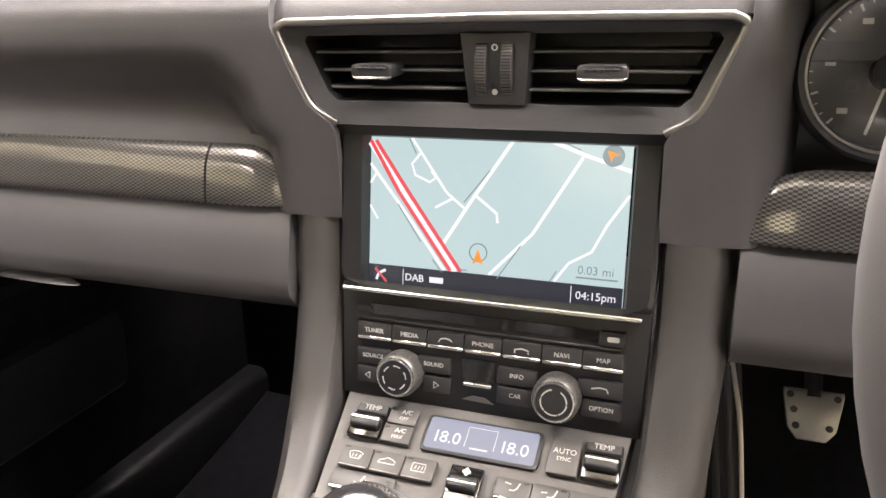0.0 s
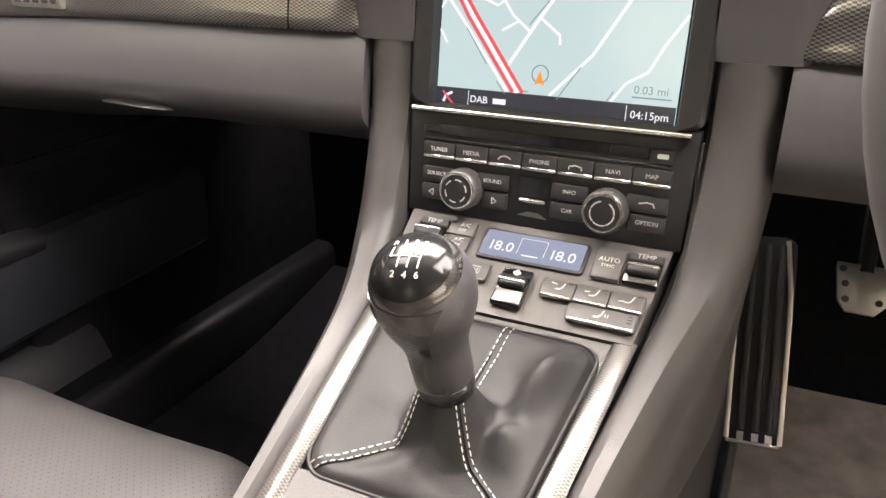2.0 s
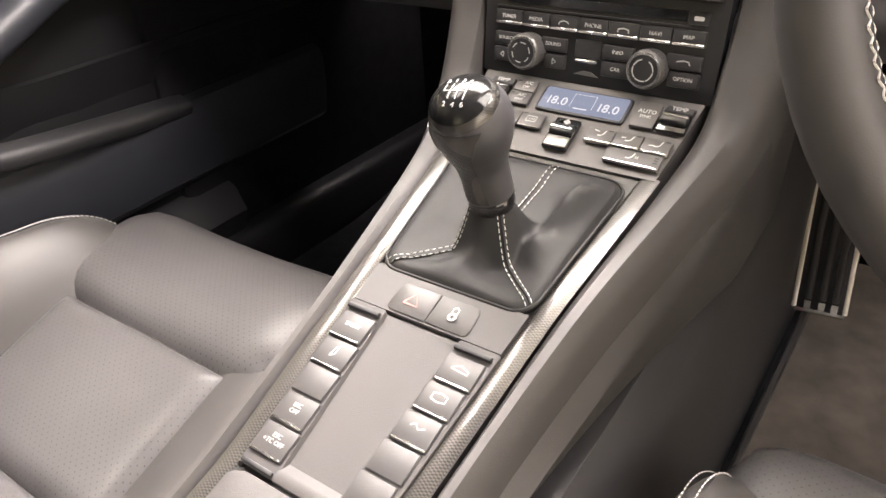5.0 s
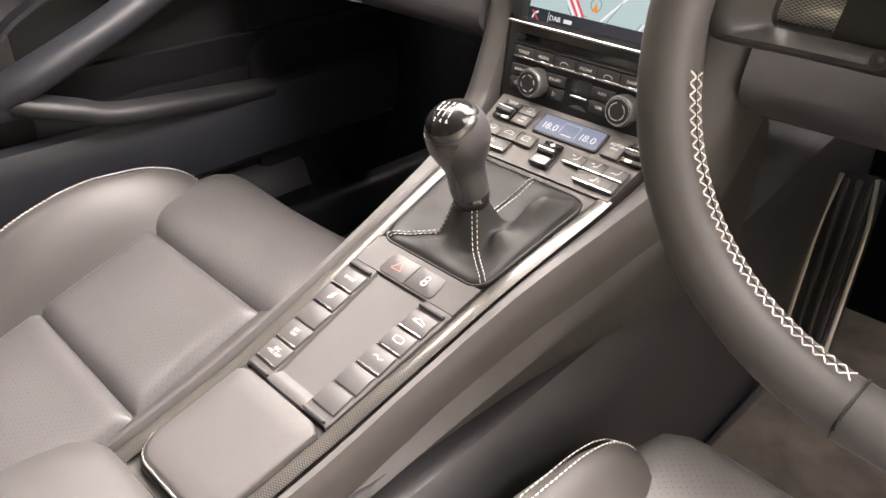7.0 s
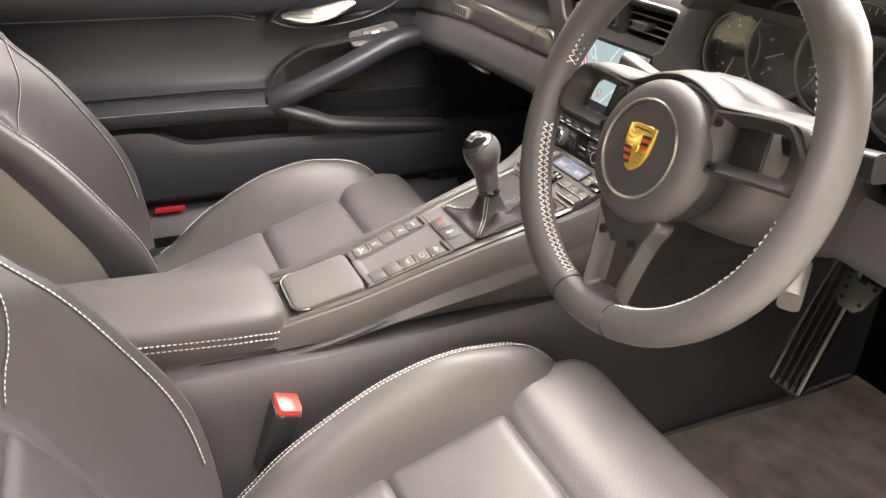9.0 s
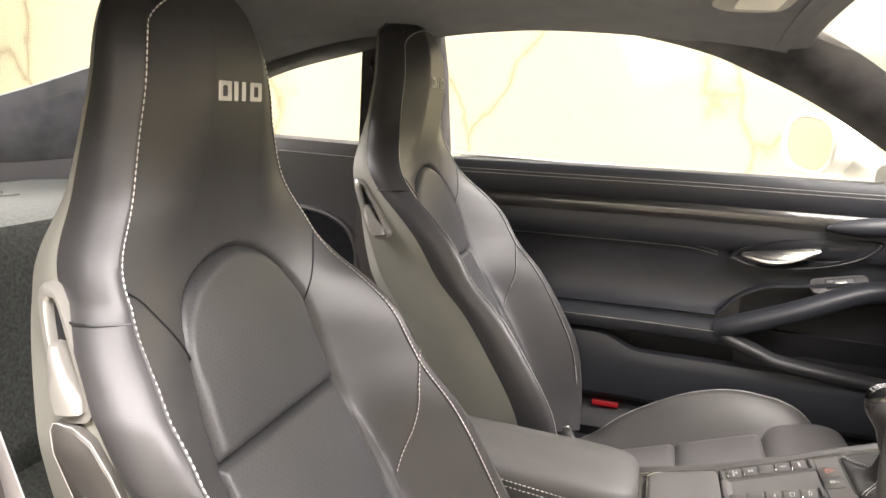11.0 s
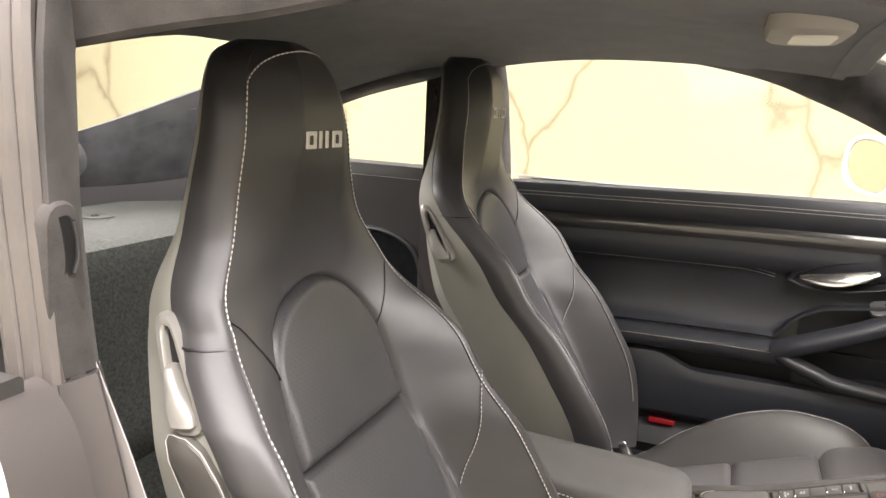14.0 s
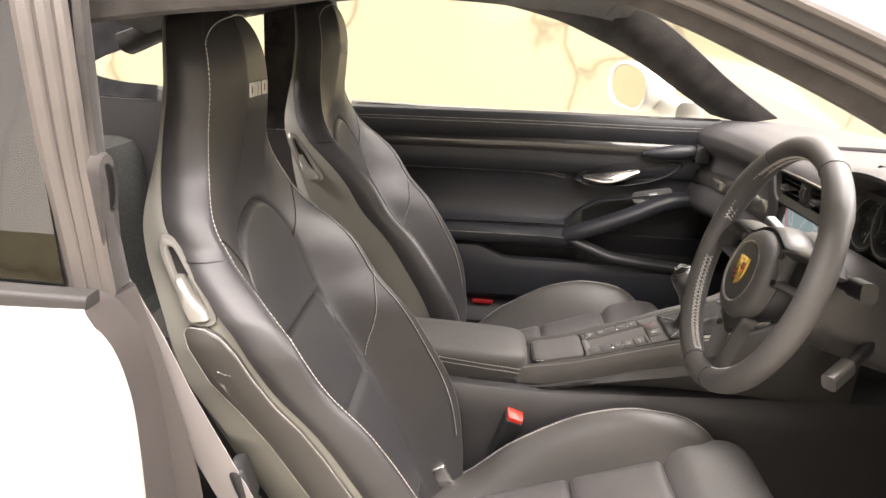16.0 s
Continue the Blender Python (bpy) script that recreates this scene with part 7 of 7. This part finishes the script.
for z, w, h, c in ((-0.050, 0.060, 0.055, 0.0), (-0.058, 0.074, 0.066, 0.0), (-0.075, 0.082, 0.072, 0.0), (-0.13, 0.086, 0.072, -0.006), (-0.20, 0.080, 0.066, -0.012), (-0.27, 0.07, 0.055, -0.02)):
    rings.append([(WM @ Vector((w * math.copysign(abs(math.cos(a)) ** 0.7, math.cos(a)), c + h * math.copysign(abs(math.sin(a)) ** 0.7, math.sin(a)), z)))[:] for a in np.linspace(0, 2 * math.pi, 25)[:-1]])
part("column_shroud", loft(rings), SHADED_LEATHER, column, "dark column shroud")
for p, silver in (([WM @ Vector((-0.05, 0.028, -0.072)), WM @ Vector((-0.085, 0.034, -0.070)), WM @ Vector((-0.104, 0.038, -0.066))], True),
                  ([WM @ Vector((0.05, 0.030, -0.075)), WM @ Vector((0.09, 0.034, -0.074)), WM @ Vector((0.125, 0.038, -0.070))], False),
                  ([Vector((0.405, -0.040, 0.580)), Vector((0.440, -0.070, 0.563)), Vector((0.462, -0.100, 0.548))], True)):
    st = part("stalk", sweep(smooth(p, 4), rounded(0.014, 0.020, 0.005, 3), (0, 0, 1)), PLASTIC_BLACK, column, "black control stalk")
    q = p[-1]
    part("stalk_tip", sweep([q + (p[2] - p[1]).normalized() * d for d in (0, 0.014, 0.030, 0.044)], rounded(0.020, 0.024, 0.006, 3), (0, 0, 1)), KNOB if silver else PLASTIC_BLACK, st, "silver stalk tip" if silver else "black stalk tip")

# ---- pedals, mats ----
rest = thing("foot_rest", 0.165, 0.42, 0.06, "metal-edged rubber foot rest in the driver's footwell", "foot rest")
RM = pose(0.160, 0.428, 0.182, 66, 0, -6) @ pose(0, 0, 0, 0, 0, 8) @ Matrix.Diagonal((0.86, 0.92, 1, 1))
part("rest_plate", prism(rounded(0.078, 0.285, 0.016, 4), 0.010, RM, 0.002), PLASTIC_BLACK, rest)
for s in (-1, 1):
    part("rest_edge", sweep([RM @ Vector((s * (0.036 if v < 0.06 else 0.036 - (v - 0.06) * 0.12), v, 0.012)) for v in np.linspace(-0.136, 0.138, 9)], rounded(0.006, 0.004, 0.001, 2), (0, -1, 0.3)), ALU, rest, "bright metal edge")
part("rest_edge", sweep([RM @ Vector((u, -0.139, 0.012)) for u in (-0.036, 0.0, 0.036)], rounded(0.006, 0.004, 0.001, 2), (0, -1, 0.3)), CHROME, rest)
for u in (-0.017, 0.003, 0.021):
    part("rubber_rib", box(u - 0.005, u + 0.005, -0.122, 0.132, 0.009, 0.016, 0.003, 2, RM), RUBBER, rest)
    part("rib_foot", box(u - 0.0055, u + 0.0055, -0.137, -0.124, 0.009, 0.013, 0.001, 1, RM), CHROME, rest)
clutch = thing("clutch_pedal", 0.245, 0.36, 0.30, "drilled aluminium clutch pedal", "pedal")
CM = pose(0.246, 0.352, 0.308, 62, 0, 0) @ Matrix.Scale(0.86, 4)
# Aluminium pad in a darker metal, which stands in for the footwell shade.
pl = part("pedal_pad", prism([(-0.033, 0.030), (0.033, 0.030), (0.034, 0.024), (0.027, -0.018), (0.016, -0.031), (-0.016, -0.031), (-0.027, -0.018), (-0.034, 0.024)], 0.006, CM, 0.002), DARK_CHROME, clutch)
for x, y in ((-0.026, 0.022), (0.026, 0.022), (-0.021, 0.004), (-0.018, -0.015), (0.019, -0.014)):
    part("pedal_hole", lathe([(0, 0.006), (0.0042, 0.006), (0.0042, 0.0067), (0, 0.0067)], CM @ pose(x, y, 0), 14), PLASTIC_BLACK, pl)
part("pedal_arm", tube([CM @ Vector((0, 0.02, 0)), CM @ Vector((0, 0.10, -0.02)), Vector((0.25, 0.50, 0.52))], 0.009, 8, (1, 0, 0)), PLASTIC_BLACK, clutch)
brake = copy_thing(clutch, pose(0.245 + 0.11, 0.36, 0.30))
brake["label"] = "drilled aluminium brake pedal"
m = tagged(part("floor_mat", sheet([[(x, y, 0.006 + 0.10 * max(0.0, (y - 0.42)) ** 1.2 + 0.004 * math.sin(9 * x + 5 * y)) for x in np.linspace(0.150, 0.60, 19)] for y in np.linspace(-0.30, 0.60, 25)], 0.008), CARPET_MAT), "worn brown-grey driver floor mat", "floor mat")
part("mat_binding", tube([(0.150, y, 0.014 + 0.10 * max(0.0, (y - 0.42)) ** 1.2) for y in np.linspace(-0.30, 0.58, 20)], 0.006, 6), RUBBER, m, "black bound edge")
m = tagged(part("floor_mat", sheet([[(x, y, 0.006 + 0.25 * max(0.0, (y - 0.30)) ** 1.3 + 0.004 * math.sin(8 * x + 4 * y)) for x in np.linspace(-0.60, -0.150, 15)] for y in np.linspace(-0.30, 0.60, 20)], 0.008), CARPET_SHADED), "passenger floor mat with the footwell shade in its colour", "floor mat")
part("mat_binding", tube([(-0.150, y, 0.014 + 0.25 * max(0.0, (y - 0.30)) ** 1.3) for y in np.linspace(-0.30, 0.58, 20)], 0.006, 6), RUBBER, m)

# ---- passenger door ----
door = thing("passenger_door", -0.72, -0.45, 0.08, "black leather passenger door panel, closed, with carbon strip", "car door")


def bend(y):
    """The panel leans into the cabin towards the dashboard."""
    t = min(1.0, max(0.0, (y + 0.50) / 0.45))
    return 0.036 * t * t * (3 - 2 * t)


def door_sheet(prof, y0, y1, n, material, name, label="", bow=0.0, thick=0.008, rise=0.026):
    rows = []
    for y in np.linspace(y0, y1, n):
        k = (y + 0.96) / 0.92
        x_in = bend(y)
        rows.append([(x + (x_in if z > 0.33 else 0.5 * x_in) + bow * math.sin(math.pi * min(1, max(0, k))), y, z + rise * k * (1 if z > 0.42 else 0.6)) for x, z in prof])
    return part(name, sheet(rows, thick), material, door, label)


door_sheet([(-0.71, 0.724), (-0.672, 0.726), (-0.660, 0.722), (-0.654, 0.712), (-0.652, 0.690), (-0.656, 0.668), (-0.664, 0.652)], -0.985, 0.03, 20, LEATHER_DOOR_SHADED, "door_top_roll", "padded leather window sill")
door_sheet([(-0.664, 0.651), (-0.660, 0.645), (-0.659, 0.632), (-0.663, 0.624)], -0.965, 0.0, 20, CARBON_DOOR, "carbon_strip", "glossy carbon strip")
door_sheet([(-0.667, 0.624), (-0.665, 0.600), (-0.668, 0.578), (-0.676, 0.566)], -0.975, 0.02, 20, LEATHER_DOOR_SHADED, "upper_panel")
rows = []
for y in np.linspace(-0.975, 0.05, 60):
    k = (y + 0.96) / 0.92
    zl = float(np.interp(y, [-0.37, -0.345, -0.31, -0.26, -0.1], [0.40, 0.43, 0.475, 0.505, 0.535]))
    rows.append([(q.x + bend(y), y, max(zl, q.y + 0.026 * k)) for q in smooth([(-0.678, 0.567, 0), (-0.690, 0.550, 0), (-0.697, 0.51, 0), (-0.696, 0.46, 0), (-0.685, 0.425, 0), (-0.665, 0.408, 0)], 4)])
part("door_insert", sheet(rows, 0.006), LEATHER_DOOR_SHADED, door, "black leather door insert")
door_sheet([(-0.668, 0.410), (-0.645, 0.402), (-0.634, 0.392), (-0.632, 0.376), (-0.640, 0.362), (-0.66, 0.355)], -0.975, -0.32, 14, LEATHER_DOOR_SHADED, "door_armrest", "padded leather door armrest")
door_sheet([(-0.690, 0.40), (-0.700, 0.36), (-0.704, 0.30), (-0.700, 0.245), (-0.655, 0.238)], -0.975, 0.31, 14, PLASTIC_BLACK, "pocket_back")
rows = []
for y in np.linspace(-0.975, 0.32, 60):
    t = step01((y + 0.60) / 0.10)
    top = 0.352 - 0.036 * t
    k = 0.6 * 0.026 * (y + 0.96) / 0.92
    rows.append([(x + 0.5 * bend(y), y, z + k) for x, z in ((-0.667, top), (-0.652, top - 0.006), (-0.647, top - 0.022), (-0.646, 0.28), (-0.648, 0.24), (-0.655, 0.20), (-0.672, 0.185))])
part("lower_panel", sheet(rows, 0.006), LEATHER_DOOR_SHADED, door, "lower door panel with pocket")
door_sheet([(-0.685, 0.19), (-0.69, 0.165), (-0.66, 0.150), (-0.645, 0.12), (-0.66, 0.08)], -0.975, 0.10, 10, PLASTIC_BLACK, "door_foot")
door_sheet([(-0.70, 0.60), (-0.71, 0.5), (-0.705, 0.36), (-0.69, 0.20)], -0.30, 0.30, 12, PLASTIC_BLACK, "speaker_cavity", "dark speaker recess")
part("outer_skin", sheet([[(-0.72, y, 0.735), (-0.78, y, 0.70), (-0.83, y, 0.55), (-0.84, y, 0.3), (-0.80, y, 0.0)] for y in np.linspace(-0.98, 0.25, 9)], 0.006), WHITE_PAINT, door, "white outer door skin")
for z0, d in ((0.702, 0.0), (0.694, 0.0)):
    pts = [(-0.651 + bend(y), y, z0 + 0.026 * (y + 0.96) / 0.92) for y in np.linspace(-0.975, 0.02, 60)]
    part("door_stitching", stitches(pts, 0.0042, 0.0018, 0.0006), STITCH, door, "double white stitching")
for d in (0.0, -0.007):
    pts = smooth([(x + bend(y), y, z + d) for x, y, z in ((-0.6815, -0.95, 0.552), (-0.6795, -0.93, 0.5635), (-0.678, -0.90, 0.568), (-0.675, -0.7, 0.573), (-0.675, -0.5, 0.577), (-0.676, -0.42, 0.577), (-0.679, -0.36, 0.568))], 10)
    part("door_stitching", stitches(pts, 0.0042, 0.0018, 0.0006), STITCH, door)
    pts = [(-0.6325 - 0.004 * (d != 0) + bend(y), y, 0.390 + d + 0.0155 * (y + 0.96) / 0.92) for y in np.linspace(-0.97, -0.34, 50)]
    part("door_stitching", stitches(pts, 0.0042, 0.0018, 0.0006), STITCH, door)
# pull handle: a loop of two limbs
pull = smooth([(-0.640, -0.345, 0.402), (-0.626, -0.30, 0.425), (-0.620, -0.20, 0.468), (-0.622, -0.10, 0.515), (-0.628, -0.045, 0.530), (-0.640, 0.005, 0.524), (-0.655, 0.045, 0.500)], 6)
part("door_pull", sweep(pull, rounded(0.046, 0.040, 0.017, 5), (0.3, 0, 1)), LEATHER_DOOR_SHADED, door, "leather-wrapped pull handle")
strut = smooth([(-0.640, -0.345, 0.400), (-0.628, -0.31, 0.385), (-0.622, -0.26, 0.368), (-0.622, -0.215, 0.352), (-0.630, -0.10, 0.338), (-0.645, 0.05, 0.322)], 6)
part("pull_strut", sweep(strut, rounded(0.036, 0.026, 0.010, 4), (0.3, 0, 1)), PLASTIC, door, "dark lower strut of the handle")
part("speaker_mark", box(-0.6700, -0.6655, -0.190, -0.155, 0.3935, 0.3985, 0.001, 1), ALU, door, "small bright plate on the speaker")
# inner release
hm = pose(-0.634, -0.200, 0.592, 90, 0, 84.5) @ pose(0, 0, 0, 0, 0, 9)
lens = [(p.x, p.y) for p in smooth([(-0.146, -0.006, 0), (-0.120, 0.012, 0), (-0.06, 0.026, 0), (0.02, 0.030, 0), (0.09, 0.026, 0), (0.146, 0.016, 0), (0.120, -0.010, 0), (0.06, -0.028, 0), (-0.02, -0.034, 0), (-0.10, -0.026, 0), (-0.146, -0.006, 0)], 5)][:-1]
part("handle_recess", loft([[(hm @ Vector((u * k, v * k, z)))[:] for u, v in lens] for k, z in ((1.0, -0.030), (1.0, 0.000), (0.975, 0.004), (0.93, 0.003), (0.86, -0.010), (0.6, -0.018))]), PLASTIC_BLACK, door, "black oval handle recess")
bar = []
for t in np.linspace(0, 1, 13):
    u = -0.118 + 0.150 * t
    h = 0.0015 + 0.0115 * math.sin(math.pi * (0.04 + 0.92 * t)) ** 0.6
    bar.append([(hm @ Vector((u, 0.006 + 0.004 * t - h + h * v, 0.004 + 0.010 * math.sin(math.pi * t) + 0.003 * c - 0.6 * h * v)))[:] for v, c in ((-1, 0.0), (-0.6, 0.8), (0.0, 1.1), (0.6, 0.8), (1, 0.0), (0.4, -1.0), (-0.4, -1.0))])
part("release_handle", loft(bar), CHROME, door, "bright curved door release handle")
part("handle_block", box(0.045, 0.105, 0.000, 0.016, -0.008, 0.002, 0.003, 2, hm), PLASTIC, door)
pod = []
for t in np.linspace(0, 1, 9):
    r = math.sin(math.pi * (0.04 + 0.92 * t)) ** 0.7
    pod.append([(-0.640 + bend(-0.17 + 0.17 * t) + 0.020 * r * math.cos(a), -0.17 + 0.17 * t, 0.652 + 0.022 * t + 0.020 * r * math.sin(a)) for a in np.linspace(0, 2 * math.pi, 17)[:-1]])
part("tweeter_pod", loft(pod), LEATHER_DOOR_SHADED, door, "rounded tweeter cover")
sm = pose(-0.650, -0.120, 0.528, 90, 0, 90) @ pose(0, 0, 0, 0, 0, 12) @ pose(0, 0, 0, -35, 0, 0)
sw = part("window_switch_plate", prism(rounded(0.110, 0.034, 0.010), 0.012, sm, 0.003), PLASTIC_GREY, door, "grey window switch plate")
part("switch_well", box(-0.026, 0.030, -0.011, 0.012, 0.0105, 0.0135, 0.002, 1, sm), PLASTIC_BLACK, sw)
part("window_switch", box(-0.010, 0.014, -0.006, 0.006, 0.012, 0.017, 0.002, 2, sm), DARK_CHROME, sw, "bright window switch")
part("courtesy_light", box(-0.662, -0.652, -0.595, -0.535, 0.175, 0.186, 0.002, 2), mat("red_lens", (0.6, 0.01, 0.015), 0.2, vary=0.0, emit=0.25), door, "red courtesy light")
pane = part("door_window", loft([[(-0.705 + dx, 0.0, 0.755), (-0.70 + dx, -0.98, 0.73), (-0.625 + dx, -1.015, 0.985), (-0.615 + dx, -0.83, 1.015), (-0.615 + dx, -0.64, 1.02), (-0.63 + dx, -0.46, 0.99), (-0.65 + dx, -0.34, 0.95), (-0.675 + dx, -0.21, 0.895), (-0.695 + dx, -0.07, 0.815)] for dx in (0, -0.004)]), GLASS, door, "clear side window")
pane.visible_shadow = False
mir = thing("wing_mirror", -0.85, -0.10, 0.74, "white wing mirror on the passenger door", "wing mirror")
MM = pose(-0.865, -0.185, 0.812, 0, 6, 22)
def oval(k, y, w=0.108, h=0.068):
    return [(MM @ Vector((w * k * math.copysign(abs(math.cos(a)) ** 0.75, math.cos(a)), y, h * k * math.copysign(abs(math.sin(a)) ** 0.75, math.sin(a)))))[:] for a in np.linspace(0, 2 * math.pi, 37)[:-1]]
part("mirror_shell", loft([oval(0.80, 0.012), oval(0.86, -0.002), oval(0.95, -0.006), oval(1.0, 0.0), oval(1.01, 0.02), oval(0.98, 0.06), oval(0.84, 0.10), oval(0.5, 0.135), oval(0.1, 0.145)]), WHITE_PAINT, mir, "glossy white mirror shell")
part("mirror_glass", loft([oval(0.83, 0.006), oval(0.83, 0.0015)]), mat("mirror", (0.80, 0.80, 0.77), 0.02, 1.0, vary=0.0), mir, "mirror glass")
part("mirror_foot", sweep([(-0.84, -0.09, 0.775), (-0.79, -0.05, 0.76), (-0.73, -0.03, 0.755)], rounded(0.09, 0.06, 0.02), (0, 0, 1)), WHITE_PAINT, mir)

# ---- belts and small things ----
bk = thing("belt_buckle", 0.13, -0.52, 0.16, "seat belt buckle with red release button", "seat belt buckle", "buckles")
BM = pose(0.123, -0.518, 0.213, -18, 6, 0) @ Matrix.Scale(1.25, 4)
part("buckle_body", prism(rounded(0.042, 0.028, 0.006), 0.075, BM @ pose(0, 0, -0.045), 0.004), PLASTIC_BLACK, bk)
part("release_button", prism(rounded(0.037, 0.023, 0.004), 0.008, BM @ pose(0, 0, 0.028), 0.002), RED, bk, "red release button")
part("buckle_stalk", tube([BM @ Vector((0, 0, -0.04)), Vector((0.135, -0.57, 0.11))], 0.008, 8), PLASTIC_BLACK, bk)
copy_thing(bk, pose(-0.16, -0.55, 0.118))
belt = thing("seat_belt", 0.62, -1.0, 0.12, "grey seat belt hanging beside the door pillar", "seat belt")
rows = []
for y, z, x in ((-1.030, 0.71, 0.622), (-0.997, 0.668, 0.624), (-0.953, 0.592, 0.630), (-0.924, 0.53, 0.633), (-0.868, 0.426, 0.636), (-0.80, 0.30, 0.640), (-0.74, 0.18, 0.642)):
    rows.append([(x - 0.006, y - 0.046, z - 0.012), (x, y - 0.022, z - 0.006), (x + 0.003, y, z)])
part("belt_strap", sheet(rows, 0.0015), BELT, belt, "woven grey belt strap")
part("tongue_cover", box(-0.022, 0.022, -0.010, 0.010, -0.028, 0.028, 0.008, 3, pose(0.618, -0.868, 0.402, 18, 0, 10)), PLASTIC, belt, "dark plastic belt tongue cover")
part("belt_tongue", sweep(smooth([(0.606, -0.905, 0.372), (0.603, -0.885, 0.378), (0.602, -0.860, 0.370), (0.606, -0.845, 0.350)], 4), rounded(0.004, 0.012, 0.0015, 2), (1, 0, 0)), CHROME, belt, "bright belt tongue")
guide = part("belt_guide", loft([[(0.6505 + u * k * (1 - 1.6 * (v + 0.055)), y, 0.748 + v * k) for u, v in rounded(0.040, 0.110, 0.018, 6)] for y, k in ((-1.012, 1.0), (-0.999, 1.0), (-0.9955, 0.95), (-0.9950, 0.80))]), SUEDE_LIGHT, belt, "brown-grey belt guide cover")
slot = [(q.x, q.y) for q in smooth([(0.004, 0.026, 0), (0.001, 0.010, 0), (-0.001, -0.010, 0), (0.002, -0.030, 0), (-0.010, -0.018, 0), (-0.016, 0.000, 0), (-0.013, 0.016, 0), (-0.004, 0.027, 0), (0.004, 0.026, 0)], 4)][:-1]
part("guide_slot", loft([[(0.652 + u, y, 0.764 + v) for u, v in slot] for y in (-0.998, -0.9945)]), PLASTIC_BLACK, guide, "dark slot of the belt guide")
part("guide_roller", tube([(0.643, -0.9935, 0.786), (0.640, -0.9925, 0.770), (0.640, -0.9925, 0.755), (0.644, -0.9935, 0.742)], 0.0022, 6, (1, 0, 0)), PLASTIC, guide)
vis = thing("overhead_console", -0.13, -0.37, 1.03, "beige overhead lamp unit on the roof lining", "interior lamp")
part("lamp_body", loft([[(-0.18 + a * k, -0.405 + b * k, z) for a, b in rounded(0.24, 0.12, 0.05, 6)] for z, k in ((1.075, 1.0), (1.042, 1.0), (1.028, 0.93), (1.023, 0.8))]), VISOR, vis, "beige lamp housing")
part("lamp_lens", prism(rounded(0.12, 0.06, 0.010), 0.003, pose(-0.16, -0.40, 1.0225) @ pose(0, 0, 0, 180, 0, 0), 0.001), mat("lamp_lens", (0.8, 0.76, 0.64), 0.35, vary=0.02), vis, "pale lens")
part("coat_hook", tube([(-0.60, -1.165, 0.935), (-0.575, -1.16, 0.93), (-0.568, -1.158, 0.918), (-0.578, -1.156, 0.908)], 0.004, 6, (0, 1, 0)), PLASTIC_BLACK, body, "small coat hook")
